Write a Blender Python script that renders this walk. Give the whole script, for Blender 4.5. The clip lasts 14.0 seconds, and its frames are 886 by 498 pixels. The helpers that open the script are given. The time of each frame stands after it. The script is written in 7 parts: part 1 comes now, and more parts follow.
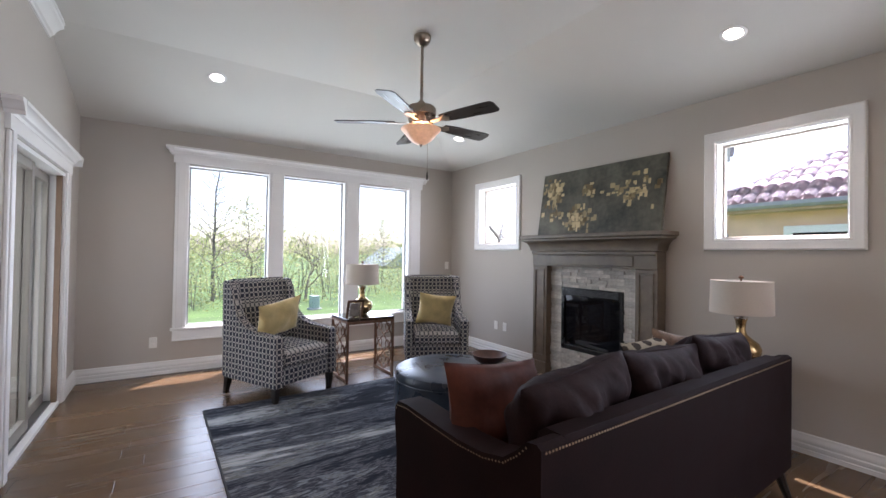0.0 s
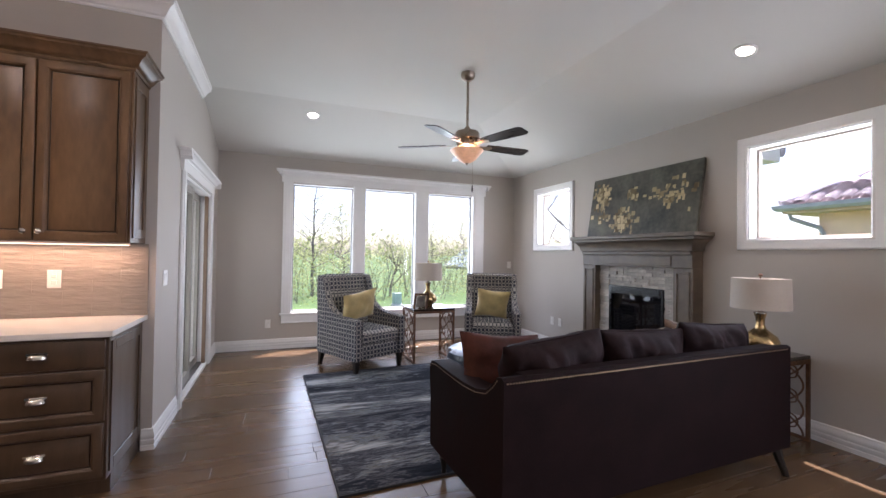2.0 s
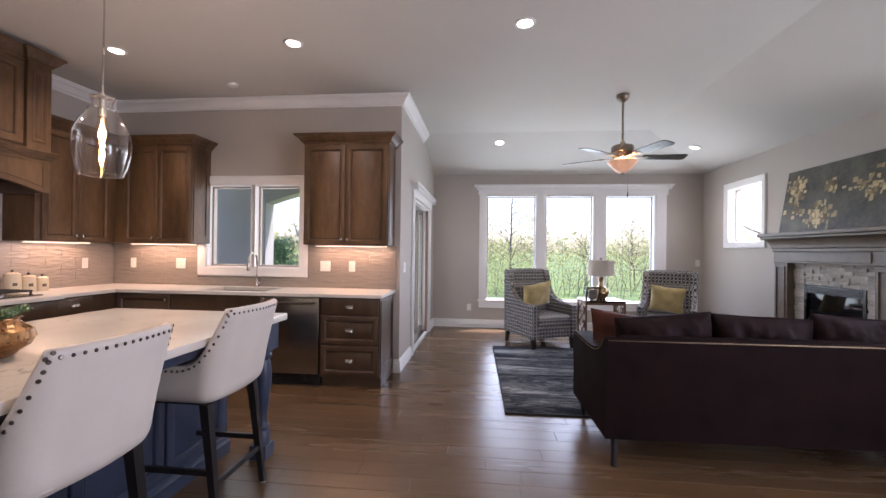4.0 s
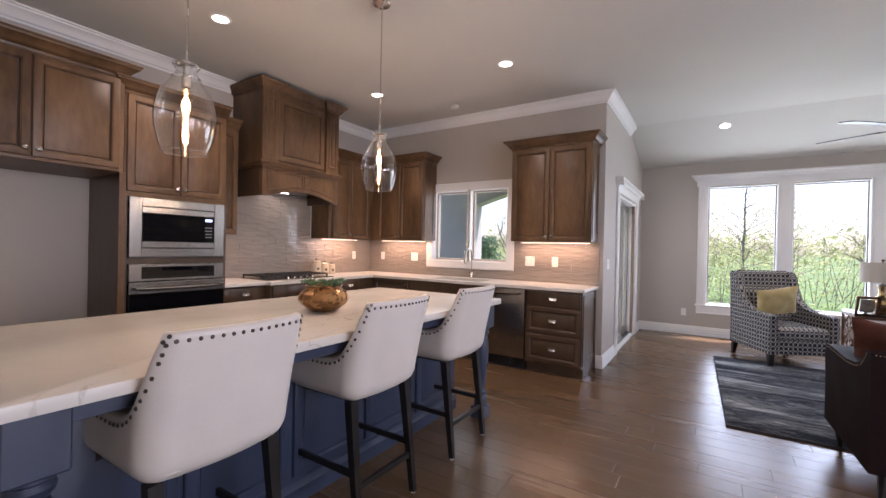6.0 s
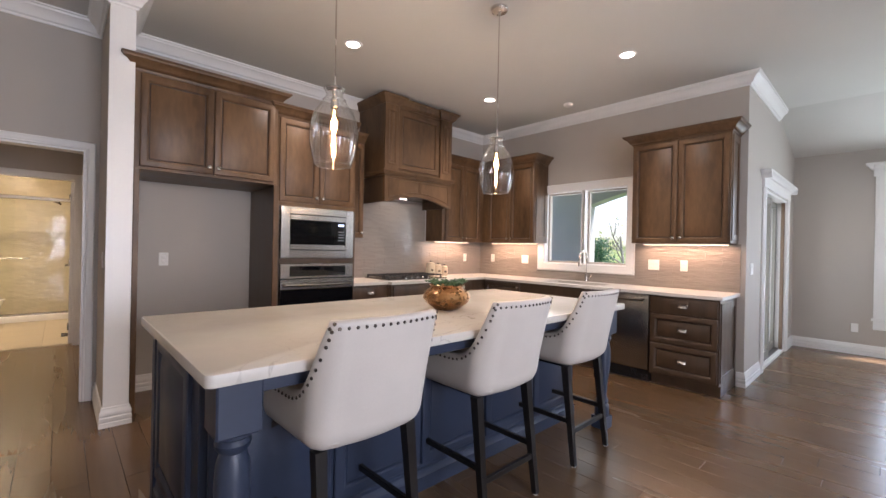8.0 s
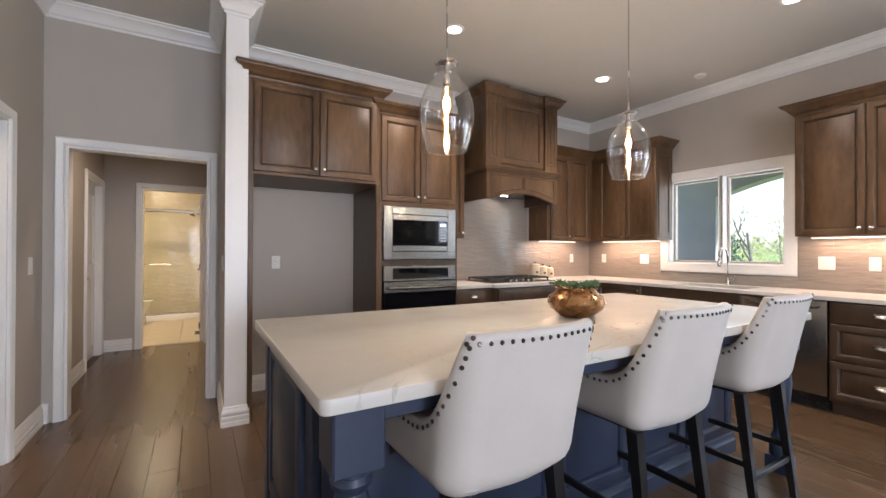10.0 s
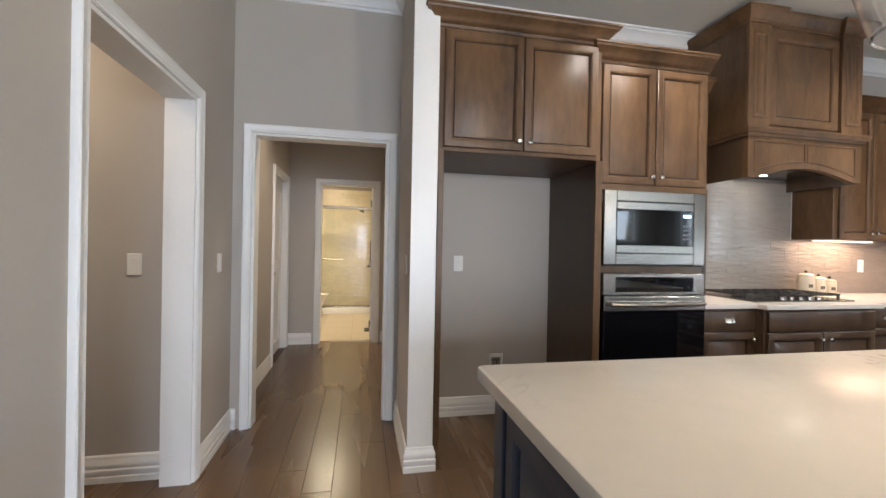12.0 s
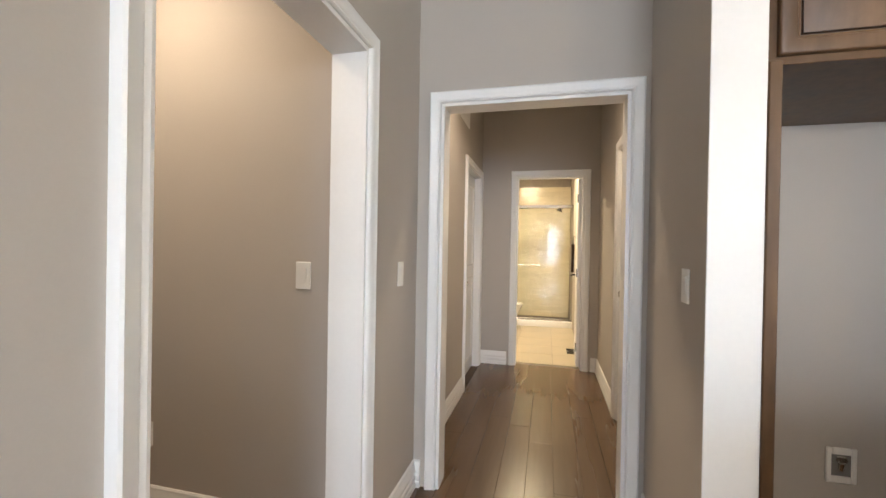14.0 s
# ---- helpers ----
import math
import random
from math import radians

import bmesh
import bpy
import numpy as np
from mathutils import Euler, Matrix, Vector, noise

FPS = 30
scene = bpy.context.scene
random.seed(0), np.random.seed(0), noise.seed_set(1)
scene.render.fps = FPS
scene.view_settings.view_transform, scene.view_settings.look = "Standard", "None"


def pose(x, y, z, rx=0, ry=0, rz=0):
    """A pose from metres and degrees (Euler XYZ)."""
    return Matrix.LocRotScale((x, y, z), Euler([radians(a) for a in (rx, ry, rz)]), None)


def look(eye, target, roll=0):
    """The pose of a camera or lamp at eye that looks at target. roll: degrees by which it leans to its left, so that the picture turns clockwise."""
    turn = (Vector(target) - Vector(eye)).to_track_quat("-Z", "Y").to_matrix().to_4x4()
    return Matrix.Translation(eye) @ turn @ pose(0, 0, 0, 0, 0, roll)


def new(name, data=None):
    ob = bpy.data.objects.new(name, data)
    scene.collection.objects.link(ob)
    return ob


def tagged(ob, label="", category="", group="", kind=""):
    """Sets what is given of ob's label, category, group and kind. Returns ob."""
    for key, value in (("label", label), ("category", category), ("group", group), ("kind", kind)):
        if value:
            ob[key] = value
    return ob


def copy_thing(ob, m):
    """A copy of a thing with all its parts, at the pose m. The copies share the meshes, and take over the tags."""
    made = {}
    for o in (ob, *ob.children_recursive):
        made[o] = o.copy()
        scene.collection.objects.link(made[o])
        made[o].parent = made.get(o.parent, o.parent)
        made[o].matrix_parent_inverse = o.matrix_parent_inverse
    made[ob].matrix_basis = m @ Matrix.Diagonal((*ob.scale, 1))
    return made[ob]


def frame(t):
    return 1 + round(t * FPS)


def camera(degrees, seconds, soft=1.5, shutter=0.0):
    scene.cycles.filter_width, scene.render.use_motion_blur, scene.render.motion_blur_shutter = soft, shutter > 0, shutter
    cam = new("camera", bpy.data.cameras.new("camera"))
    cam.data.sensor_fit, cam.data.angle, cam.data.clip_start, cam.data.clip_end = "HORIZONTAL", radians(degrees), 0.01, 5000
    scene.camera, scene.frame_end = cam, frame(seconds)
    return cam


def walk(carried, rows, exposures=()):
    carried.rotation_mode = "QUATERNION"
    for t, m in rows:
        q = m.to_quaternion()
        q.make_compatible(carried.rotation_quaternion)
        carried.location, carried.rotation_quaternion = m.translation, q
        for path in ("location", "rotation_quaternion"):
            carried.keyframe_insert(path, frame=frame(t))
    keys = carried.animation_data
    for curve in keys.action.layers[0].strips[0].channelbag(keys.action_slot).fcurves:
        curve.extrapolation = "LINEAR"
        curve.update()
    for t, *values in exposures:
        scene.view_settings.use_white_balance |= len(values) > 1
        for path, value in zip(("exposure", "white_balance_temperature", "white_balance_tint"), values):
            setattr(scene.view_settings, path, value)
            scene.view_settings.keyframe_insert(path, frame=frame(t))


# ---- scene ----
cam = camera(94.0, 14.0)
PATH = [
    (0, (-0.222, -1.002, 1.364), (0.875, 0.67, 1.391), 0.9),
    (0.5, (-0.236, -1.066, 1.362), (0.826, 0.629, 1.393), 0.9),
    (1, (-0.228, -1.247, 1.375), (0.762, 0.49, 1.406), 0.9),
    (1.5, (-0.249, -1.47, 1.366), (0.635, 0.324, 1.397), 0.9),
    (2, (-0.24, -1.74, 1.352), (0.496, 0.12, 1.38), 0.9),
    (2.2, (-0.202, -1.856, 1.358), (0.46, 0.031, 1.382), 0.9),
    (4.5, (-0.081, -3.002, 1.329), (-0.54, -1.055, 1.338), 0.9),
    (5, (-0.077, -3.044, 1.312), (-0.773, -1.169, 1.315), 1.2),
    (5.5, (-0.03, -3.121, 1.296), (-0.947, -1.344, 1.297), 1.2),
    (6, (-0.037, -3.188, 1.304), (-1.122, -1.508, 1.297), 1.2),
    (6.5, (-0.047, -3.232, 1.293), (-1.259, -1.641, 1.29), 1.2),
    (7, (-0.036, -3.253, 1.296), (-1.351, -1.746, 1.291), 1.2),
    (7.5, (-0.05, -3.27, 1.296), (-1.447, -1.838, 1.291), 1.2),
    (8, (-0.087, -3.284, 1.292), (-1.552, -1.923, 1.29), 1.2),
    (8.2, (-0.101, -3.28, 1.291), (-1.593, -1.948, 1.293), 1.0),
    (10.3, (-0.569, -3.213, 1.253), (-2.324, -2.254, 1.251), 0.7),
    (10.5, (-0.66, -3.225, 1.281), (-2.439, -2.312, 1.269), 1.1),
    (11, (-0.923, -3.231, 1.281), (-2.777, -2.483, 1.266), 1.2),
    (11.5, (-1.183, -3.283, 1.278), (-3.099, -2.707, 1.263), 1.1),
    (12, (-1.461, -3.324, 1.272), (-3.422, -2.932, 1.26), 1.1),
    (12.5, (-1.731, -3.371, 1.27), (-3.722, -3.18, 1.257), 1.1),
    (13, (-1.985, -3.454, 1.286), (-3.985, -3.473, 1.274), 1.1),
    (13.5, (-2.202, -3.49, 1.275), (-4.186, -3.737, 1.262), 1.0),
    (14, (-2.39, -3.508, 1.278), (-4.33, -3.996, 1.266), 1.0),
]
walk(cam, [(t, look(eye, target, roll)) for t, eye, target, roll in PATH], exposures=[(0, 1.46, 6000, 22), (5, 1.49, 6060, 27), (8.2, 1.80, 5950, 19), (11, 1.86, 5680, 12), (12, 2.08, 5600, 9), (12.6, 2.38, 5680, 7), (14, 2.44, 5820, 9)])

# ---- world, sun and exposure ----
SUN_DIR = Vector((-0.30, -0.28, -1.0))          # the way the sunlight goes
world = bpy.data.worlds.new("sky")
scene.world = world
world.use_nodes = True
wn = world.node_tree
sky = wn.nodes.new("ShaderNodeTexSky")
sky.sky_type, sky.sun_disc = "NISHITA", False
sky.sun_elevation = math.atan2(1.0, math.hypot(0.30, 0.28))
sky.sun_rotation = math.atan2(0.30, 0.28)
sky.air_density, sky.dust_density = 1.0, 2.0
wn.nodes["Background"].inputs[1].default_value = 0.15
wn.links.new(sky.outputs[0], wn.nodes["Background"].inputs[0])
sun = new("sun", bpy.data.lights.new("sun", "SUN"))
sun.data.energy, sun.data.angle, sun.data.color = 5.0, radians(0.53), (1.0, 0.95, 0.88)
sun.matrix_world = look((0, 0, 20), Vector((0, 0, 20)) + SUN_DIR)
WARM, WARMER = (1.0, 0.83, 0.64), (1.0, 0.74, 0.48)


def lamp(name, kind, place, target, energy, color, size=0.1, size_y=0.0, angle=120):
    ob = new(name, bpy.data.lights.new(name, kind))
    ob.data.energy, ob.data.color = energy, color
    if kind == "AREA":
        ob.data.size = size
        if size_y:
            ob.data.shape, ob.data.size_y = "RECTANGLE", size_y
    else:
        ob.data.shadow_soft_size = size
    if kind == "SPOT":
        ob.data.spot_size, ob.data.spot_blend = radians(angle), 0.8
    ob.matrix_world = look(place, target)
    return ob


# daylight of the sky in the window openings
lamp("window_daylight", "AREA", (1.35, 4.76, 1.42), (1.35, 0, 1.3), 33, (0.84, 0.95, 1.0), 2.85, 1.85)
lamp("window_daylight", "AREA", (3.80, 0.20, 1.92), (0, 0.20, 1.3), 6, (0.90, 0.96, 1.0), 0.8, 0.78)
lamp("window_daylight", "AREA", (3.80, 3.37, 1.92), (0, 3.37, 1.3), 5, (0.90, 0.96, 1.0), 0.7, 0.78)
lamp("window_daylight", "AREA", (-1.30, 3.17, 1.0), (3, 3.17, 0.9), 5.5, (0.93, 1.0, 0.97), 1.2, 1.85)
lamp("window_daylight", "AREA", (-2.74, 1.84, 1.62), (-2.74, -3, 1.2), 2.5, (0.93, 1.0, 0.97), 1.1, 0.95)
# added daylight from an assumed, unseen window; brightens the hall and island side
lamp("window_daylight", "AREA", (3.80, -2.55, 1.45), (0, -2.55, 1.3), 50, (0.93, 0.96, 1.0), 1.9, 1.7)


# ---- materials ----
def mat(name, color, rough=0.5, metal=0.0, vary=0.12, scale=6.0, stretch=(1, 1, 1), bump=0.05, fine=60.0, coat=0.0, tint=None, spec=0.5, sheen=0.0, rvar=0.06):
    """A surface with a slow and a fine variation of its colour, gloss and relief."""
    m = bpy.data.materials.new(name)
    m.use_nodes = True
    n, l = m.node_tree.nodes, m.node_tree.links
    p = n["Principled BSDF"]
    p.inputs["Metallic"].default_value = metal
    p.inputs["Coat Weight"].default_value = coat
    p.inputs["Specular IOR Level"].default_value = spec
    p.inputs["Sheen Weight"].default_value = sheen
    tc, mp = n.new("ShaderNodeTexCoord"), n.new("ShaderNodeMapping")
    mp.inputs["Scale"].default_value = stretch
    l.new(tc.outputs["Object"], mp.inputs["Vector"])
    a, b = n.new("ShaderNodeTexNoise"), n.new("ShaderNodeTexNoise")
    a.inputs["Scale"].default_value, a.inputs["Detail"].default_value = scale, 4
    b.inputs["Scale"].default_value, b.inputs["Detail"].default_value = fine, 3
    for t in (a, b):
        l.new(mp.outputs[0], t.inputs["Vector"])
    mixn = n.new("ShaderNodeMath")
    mixn.operation = "MULTIPLY_ADD"
    mixn.inputs[1].default_value = 0.35
    l.new(b.outputs["Fac"], mixn.inputs[0])
    l.new(a.outputs["Fac"], mixn.inputs[2])
    ramp = n.new("ShaderNodeValToRGB")
    dark = [c * (1 - vary) for c in color]
    light = [min(1, c * (1 + vary)) for c in (tint or color)]
    ramp.color_ramp.elements[0].position, ramp.color_ramp.elements[1].position = 0.45, 0.9
    ramp.color_ramp.elements[0].color, ramp.color_ramp.elements[1].color = (*dark, 1), (*light, 1)
    l.new(mixn.outputs[0], ramp.inputs[0])
    l.new(ramp.outputs[0], p.inputs["Base Color"])
    r = n.new("ShaderNodeMapRange")
    r.inputs["From Min"].default_value, r.inputs["From Max"].default_value = 0.3, 0.7
    r.inputs["To Min"].default_value, r.inputs["To Max"].default_value = max(0.02, rough - rvar), min(1, rough + rvar)
    l.new(a.outputs["Fac"], r.inputs["Value"])
    l.new(r.outputs[0], p.inputs["Roughness"])
    if bump:
        bp = n.new("ShaderNodeBump")
        bp.inputs["Strength"].default_value, bp.inputs["Distance"].default_value = bump, 0.01
        l.new(mixn.outputs[0], bp.inputs["Height"])
        l.new(bp.outputs[0], p.inputs["Normal"])
    m["bsdf"] = p.name
    return m


def in_place(m):
    """Let the grain run on from piece to piece, by the place in the room."""
    n, l = m.node_tree.nodes, m.node_tree.links
    geo = n.new("ShaderNodeNewGeometry")
    for k in n:
        if k.type == "MAPPING":
            l.new(geo.outputs["Position"], k.inputs["Vector"])
    return m


def shader(m):
    return m.node_tree.nodes["Principled BSDF"]


def random_tint(m, amount=0.25, hue=0.0):
    """Vary the colour from piece to piece."""
    n, l = m.node_tree.nodes, m.node_tree.links
    p = shader(m)
    src = p.inputs["Base Color"].links[0].from_socket
    info, rng, hsv = n.new("ShaderNodeObjectInfo"), n.new("ShaderNodeMapRange"), n.new("ShaderNodeHueSaturation")
    rng.inputs["To Min"].default_value, rng.inputs["To Max"].default_value = 1 - amount, 1 + amount
    l.new(info.outputs["Random"], rng.inputs["Value"])
    l.new(rng.outputs[0], hsv.inputs["Value"])
    l.new(src, hsv.inputs["Color"])
    l.new(hsv.outputs[0], p.inputs["Base Color"])
    return m


def glowing(name, color, strength):
    m = bpy.data.materials.new(name)
    m.use_nodes = True
    p = m.node_tree.nodes["Principled BSDF"]
    p.inputs["Base Color"].default_value = (*color, 1)
    p.inputs["Emission Color"].default_value = (*color, 1)
    p.inputs["Emission Strength"].default_value = strength
    return m


def clear_glass(name, color=(1, 1, 1), rough=0.0, thin=0.035, blend=0.22):
    """A pane: clear, with a faint gloss."""
    m = bpy.data.materials.new(name)
    m.use_nodes = True
    n, l = m.node_tree.nodes, m.node_tree.links
    n.remove(n["Principled BSDF"])
    tr, gl, fr, mx = n.new("ShaderNodeBsdfTransparent"), n.new("ShaderNodeBsdfGlossy"), n.new("ShaderNodeLayerWeight"), n.new("ShaderNodeMixShader")
    tr.inputs[0].default_value = (*color, 1)
    gl.inputs["Roughness"].default_value = rough
    fr.inputs["Blend"].default_value = blend
    k = n.new("ShaderNodeMath")
    k.operation = "MULTIPLY_ADD"
    k.inputs[1].default_value, k.inputs[2].default_value = thin * 8, thin * 0.4
    l.new(fr.outputs["Facing"], k.inputs[0])
    l.new(k.outputs[0], mx.inputs[0])
    l.new(tr.outputs[0], mx.inputs[1])
    l.new(gl.outputs[0], mx.inputs[2])
    l.new(mx.outputs[0], n["Material Output"].inputs["Surface"])
    return m


PAINT = mat("greige_wall_paint", (0.465, 0.425, 0.378), 0.75, vary=0.03, scale=1.2, bump=0.03, fine=180)
CEIL = mat("pale_ceiling_paint", (0.62, 0.605, 0.565), 0.85, vary=0.03, scale=0.8, bump=0.03, fine=150)
TRIM = mat("white_trim_paint", (0.80, 0.79, 0.77), 0.35, vary=0.03, scale=3, bump=0.01)
OAK = random_tint(in_place(mat("brown_oak_plank", (0.106, 0.061, 0.030), 0.27, vary=0.08, scale=0.9, stretch=(0.35, 4, 4), bump=0.008, rvar=0.012, fine=10, spec=0.55, tint=(0.120, 0.071, 0.036))), 0.05)
SUBFLOOR = mat("dark_floor_joint", (0.085, 0.054, 0.034), 0.6)
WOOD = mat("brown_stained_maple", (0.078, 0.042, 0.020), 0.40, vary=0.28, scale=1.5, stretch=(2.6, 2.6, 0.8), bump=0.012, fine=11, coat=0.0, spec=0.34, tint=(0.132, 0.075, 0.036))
GLAZE = mat("dark_glaze_in_groove", (0.026, 0.013, 0.008), 0.45, vary=0.3, scale=8)
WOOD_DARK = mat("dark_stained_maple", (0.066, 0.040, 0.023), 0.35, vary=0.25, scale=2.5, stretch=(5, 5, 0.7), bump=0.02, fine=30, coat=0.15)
MANTEL = mat("taupe_glazed_wood", (0.150, 0.114, 0.080), 0.45, vary=0.22, scale=2.5, stretch=(4, 1, 4), bump=0.03, fine=26)
NAVY = mat("slate_blue_cabinet_paint", (0.026, 0.036, 0.064), 0.40, vary=0.10, scale=4, bump=0.01)
STEEL = mat("brushed_stainless_steel", (0.33, 0.315, 0.295), 0.24, metal=1.0, vary=0.03, scale=2, bump=0.0, fine=30, rvar=0.03)
NICKEL = mat("brushed_nickel", (0.60, 0.57, 0.53), 0.25, metal=1.0, vary=0.05, bump=0.0)
BLACK = mat("black_enamel", (0.012, 0.012, 0.013), 0.25, vary=0.1, bump=0.0)
BLACK_GLASS = mat("black_oven_glass", (0.004, 0.004, 0.005), 0.04, vary=0.05, bump=0.0, rvar=0.01, spec=0.4)
IRON = mat("black_cast_iron", (0.02, 0.02, 0.02), 0.6, vary=0.2, bump=0.05)
BLACK_WOOD = mat("black_wood_leg", (0.012, 0.010, 0.009), 0.38, vary=0.2, bump=0.02, spec=0.35)
QUARTZ = mat("white_quartz_top", (0.60, 0.575, 0.54), 0.30, vary=0.06, scale=2.4, bump=0.0, fine=14, spec=0.13, rvar=0.02)
PLASTIC = mat("white_switch_plastic", (0.78, 0.76, 0.72), 0.35, vary=0.02, bump=0.0)
GLASS = clear_glass("window_pane_glass")
BULB = glowing("lit_filament", (1.0, 0.66, 0.32), 14.0)
DISC = glowing("lit_downlight_lens", (1.0, 0.88, 0.72), 5.0)


# ---- mesh helpers ----
class Shape:
    """Collects the pieces of one mesh."""

    def __init__(self):
        self.bm = bmesh.new()

    def box(self, x0, x1, y0, y1, z0, z1, bevel=0.0, seg=1):
        r = bmesh.ops.create_cube(self.bm, size=1.0)
        m = Matrix.Translation(((x0 + x1) / 2, (y0 + y1) / 2, (z0 + z1) / 2)) @ Matrix.Diagonal((abs(x1 - x0), abs(y1 - y0), abs(z1 - z0), 1))
        bmesh.ops.transform(self.bm, matrix=m, verts=r["verts"])
        if bevel:
            es = list({e for v in r["verts"] for e in v.link_edges})
            bmesh.ops.bevel(self.bm, geom=es, offset=bevel, segments=seg, profile=0.5, affect="EDGES")
        return self

    def rod(self, p0, p1, r0, r1=None, n=12):
        p0, p1 = Vector(p0), Vector(p1)
        d = p1 - p0
        r = bmesh.ops.create_cone(self.bm, cap_ends=True, segments=n, radius1=r0, radius2=r0 if r1 is None else r1, depth=d.length)
        m = Matrix.Translation((p0 + p1) / 2) @ d.to_track_quat("Z", "Y").to_matrix().to_4x4()
        bmesh.ops.transform(self.bm, matrix=m, verts=r["verts"])
        return self

    def lathe(self, profile, n=24, at=(0, 0, 0), squash=(1, 1), close=True):
        rings = []
        for rad, z in profile:
            rings.append([self.bm.verts.new((at[0] + rad * squash[0] * math.cos(2 * math.pi * i / n), at[1] + rad * squash[1] * math.sin(2 * math.pi * i / n), at[2] + z)) for i in range(n)])
        for a, b in zip(rings, rings[1:]):
            for i in range(n):
                self.bm.faces.new((a[i], a[(i + 1) % n], b[(i + 1) % n], b[i]))
        if close:
            self.bm.faces.new(rings[0][::-1])
            self.bm.faces.new(rings[-1])
        return self

    def prism(self, pts, depth, m=None):
        """A flat outline in x and z, thickened along y from 0 to depth."""
        m = m or Matrix.Identity(4)
        a = [self.bm.verts.new(m @ Vector((x, 0, z))) for x, z in pts]
        b = [self.bm.verts.new(m @ Vector((x, depth, z))) for x, z in pts]
        k = len(pts)
        self.bm.faces.new(a)
        self.bm.faces.new(b[::-1])
        for i in range(k):
            self.bm.faces.new((a[i], b[i], b[(i + 1) % k], a[(i + 1) % k]))
        return self

    def tube(self, pts, r, n=8, taper=None):
        pts = [Vector(p) for p in pts]
        rings = []
        for i, p in enumerate(pts):
            d = (pts[min(i + 1, len(pts) - 1)] - pts[max(i - 1, 0)]).normalized()
            q = d.to_track_quat("Z", "Y")
            rr = r if taper is None else r + (taper - r) * i / (len(pts) - 1)
            rings.append([self.bm.verts.new(p + q @ Vector((rr * math.cos(2 * math.pi * k / n), rr * math.sin(2 * math.pi * k / n), 0))) for k in range(n)])
        for a, b in zip(rings, rings[1:]):
            for k in range(n):
                self.bm.faces.new((a[k], a[(k + 1) % n], b[(k + 1) % n], b[k]))
        self.bm.faces.new(rings[0][::-1])
        self.bm.faces.new(rings[-1])
        return self

    def moulding(self, path, profile, normal):
        """Sweep a profile of (out, up) points along a path with mitred corners; up is the plane's normal, out is to the path's left."""
        path, up = [Vector(p) for p in path], Vector(normal).normalized()
        rings = []
        loop = len(path) > 3 and (path[0] - path[-1]).length < 0.003
        if loop:
            path = path[:-1]
        for i, p in enumerate(path):
            ways = []
            if i > 0 or loop:
                ways.append((p - path[i - 1]).normalized())
            if i < len(path) - 1 or loop:
                ways.append((path[(i + 1) % len(path)] - p).normalized())
            lefts = [up.cross(w) for w in ways]
            if len(lefts) == 2:
                s = (lefts[0] + lefts[1])
                left = s / max(0.2, s.dot(lefts[0]))
            else:
                left = lefts[0]
            rings.append([self.bm.verts.new(p + left * d + up * h) for d, h in profile])
        k = len(profile)
        for a, b in zip(rings, rings[1:] + (rings[:1] if loop else [])):
            for j in range(k):
                self.bm.faces.new((a[j], a[(j + 1) % k], b[(j + 1) % k], b[j]))
        if not loop:
            self.bm.faces.new(rings[0])
            self.bm.faces.new(rings[-1][::-1])
        return self

    def grid(self, pts):
        """A sheet over rows of points."""
        rows = [[self.bm.verts.new(p) for p in row] for row in pts]
        for a, b in zip(rows, rows[1:]):
            for i in range(len(a) - 1):
                self.bm.faces.new((a[i], a[i + 1], b[i + 1], b[i]))
        return self

    def mesh(self, name, smooth=None):
        bmesh.ops.recalc_face_normals(self.bm, faces=self.bm.faces)
        me = bpy.data.meshes.new(name)
        self.bm.to_mesh(me)
        self.bm.free()
        if smooth:
            me.shade_smooth()
            me.set_sharp_from_angle(angle=radians(smooth))
        return me


def part(name, shape, material, parent=None, label="", smooth=35, m=None):
    me = shape.mesh(name, smooth) if isinstance(shape, Shape) else shape
    if not me.materials:
        me.materials.append(material)
    ob = new(name, me)
    if parent is not None:
        ob.parent = parent
    if m is not None:
        ob.matrix_basis = m
    return tagged(ob, label) if label else ob


def thing(name, m, label, category, group=""):
    ob = new(name)
    ob.empty_display_size = 0.1
    ob.matrix_basis = m
    return tagged(ob, label, category, group)


def setting(name, shape, material, label, category, smooth=35, m=None):
    ob = part(name, shape, material, None, "", smooth, m)
    return tagged(ob, label, category, kind="structure")


def wall_along(axis, c0, c1, a0, a1, z0, z1, holes=()):
    """A straight wall of thickness c0 to c1 that runs from a0 to a1 along x or y, with openings (a, a, z, z)."""
    s = Shape()
    cuts = sorted({a0, a1, *[v for h in holes for v in h[:2]]})
    for lo, hi in zip(cuts, cuts[1:]):
        mid = (lo + hi) / 2
        spans, z = [], z0
        for h in sorted((h for h in holes if h[0] < mid < h[1]), key=lambda h: h[2]):
            if h[2] > z:
                spans.append((z, h[2]))
            z = h[3]
        if z < z1:
            spans.append((z, z1))
        for s0, s1 in spans:
            if axis == "x":
                s.box(lo, hi, c0, c1, s0, s1)
            else:
                s.box(c0, c1, lo, hi, s0, s1)
    bmesh.ops.remove_doubles(s.bm, verts=s.bm.verts, dist=0.0005)
    seen = {}
    for f in list(s.bm.faces):
        key = tuple(round(c, 3) for c in f.calc_center_median())
        seen.setdefault(key, []).append(f)
    twins = [f for fs in seen.values() if len(fs) > 1 for f in fs]
    bmesh.ops.delete(s.bm, geom=twins, context="FACES")
    return s


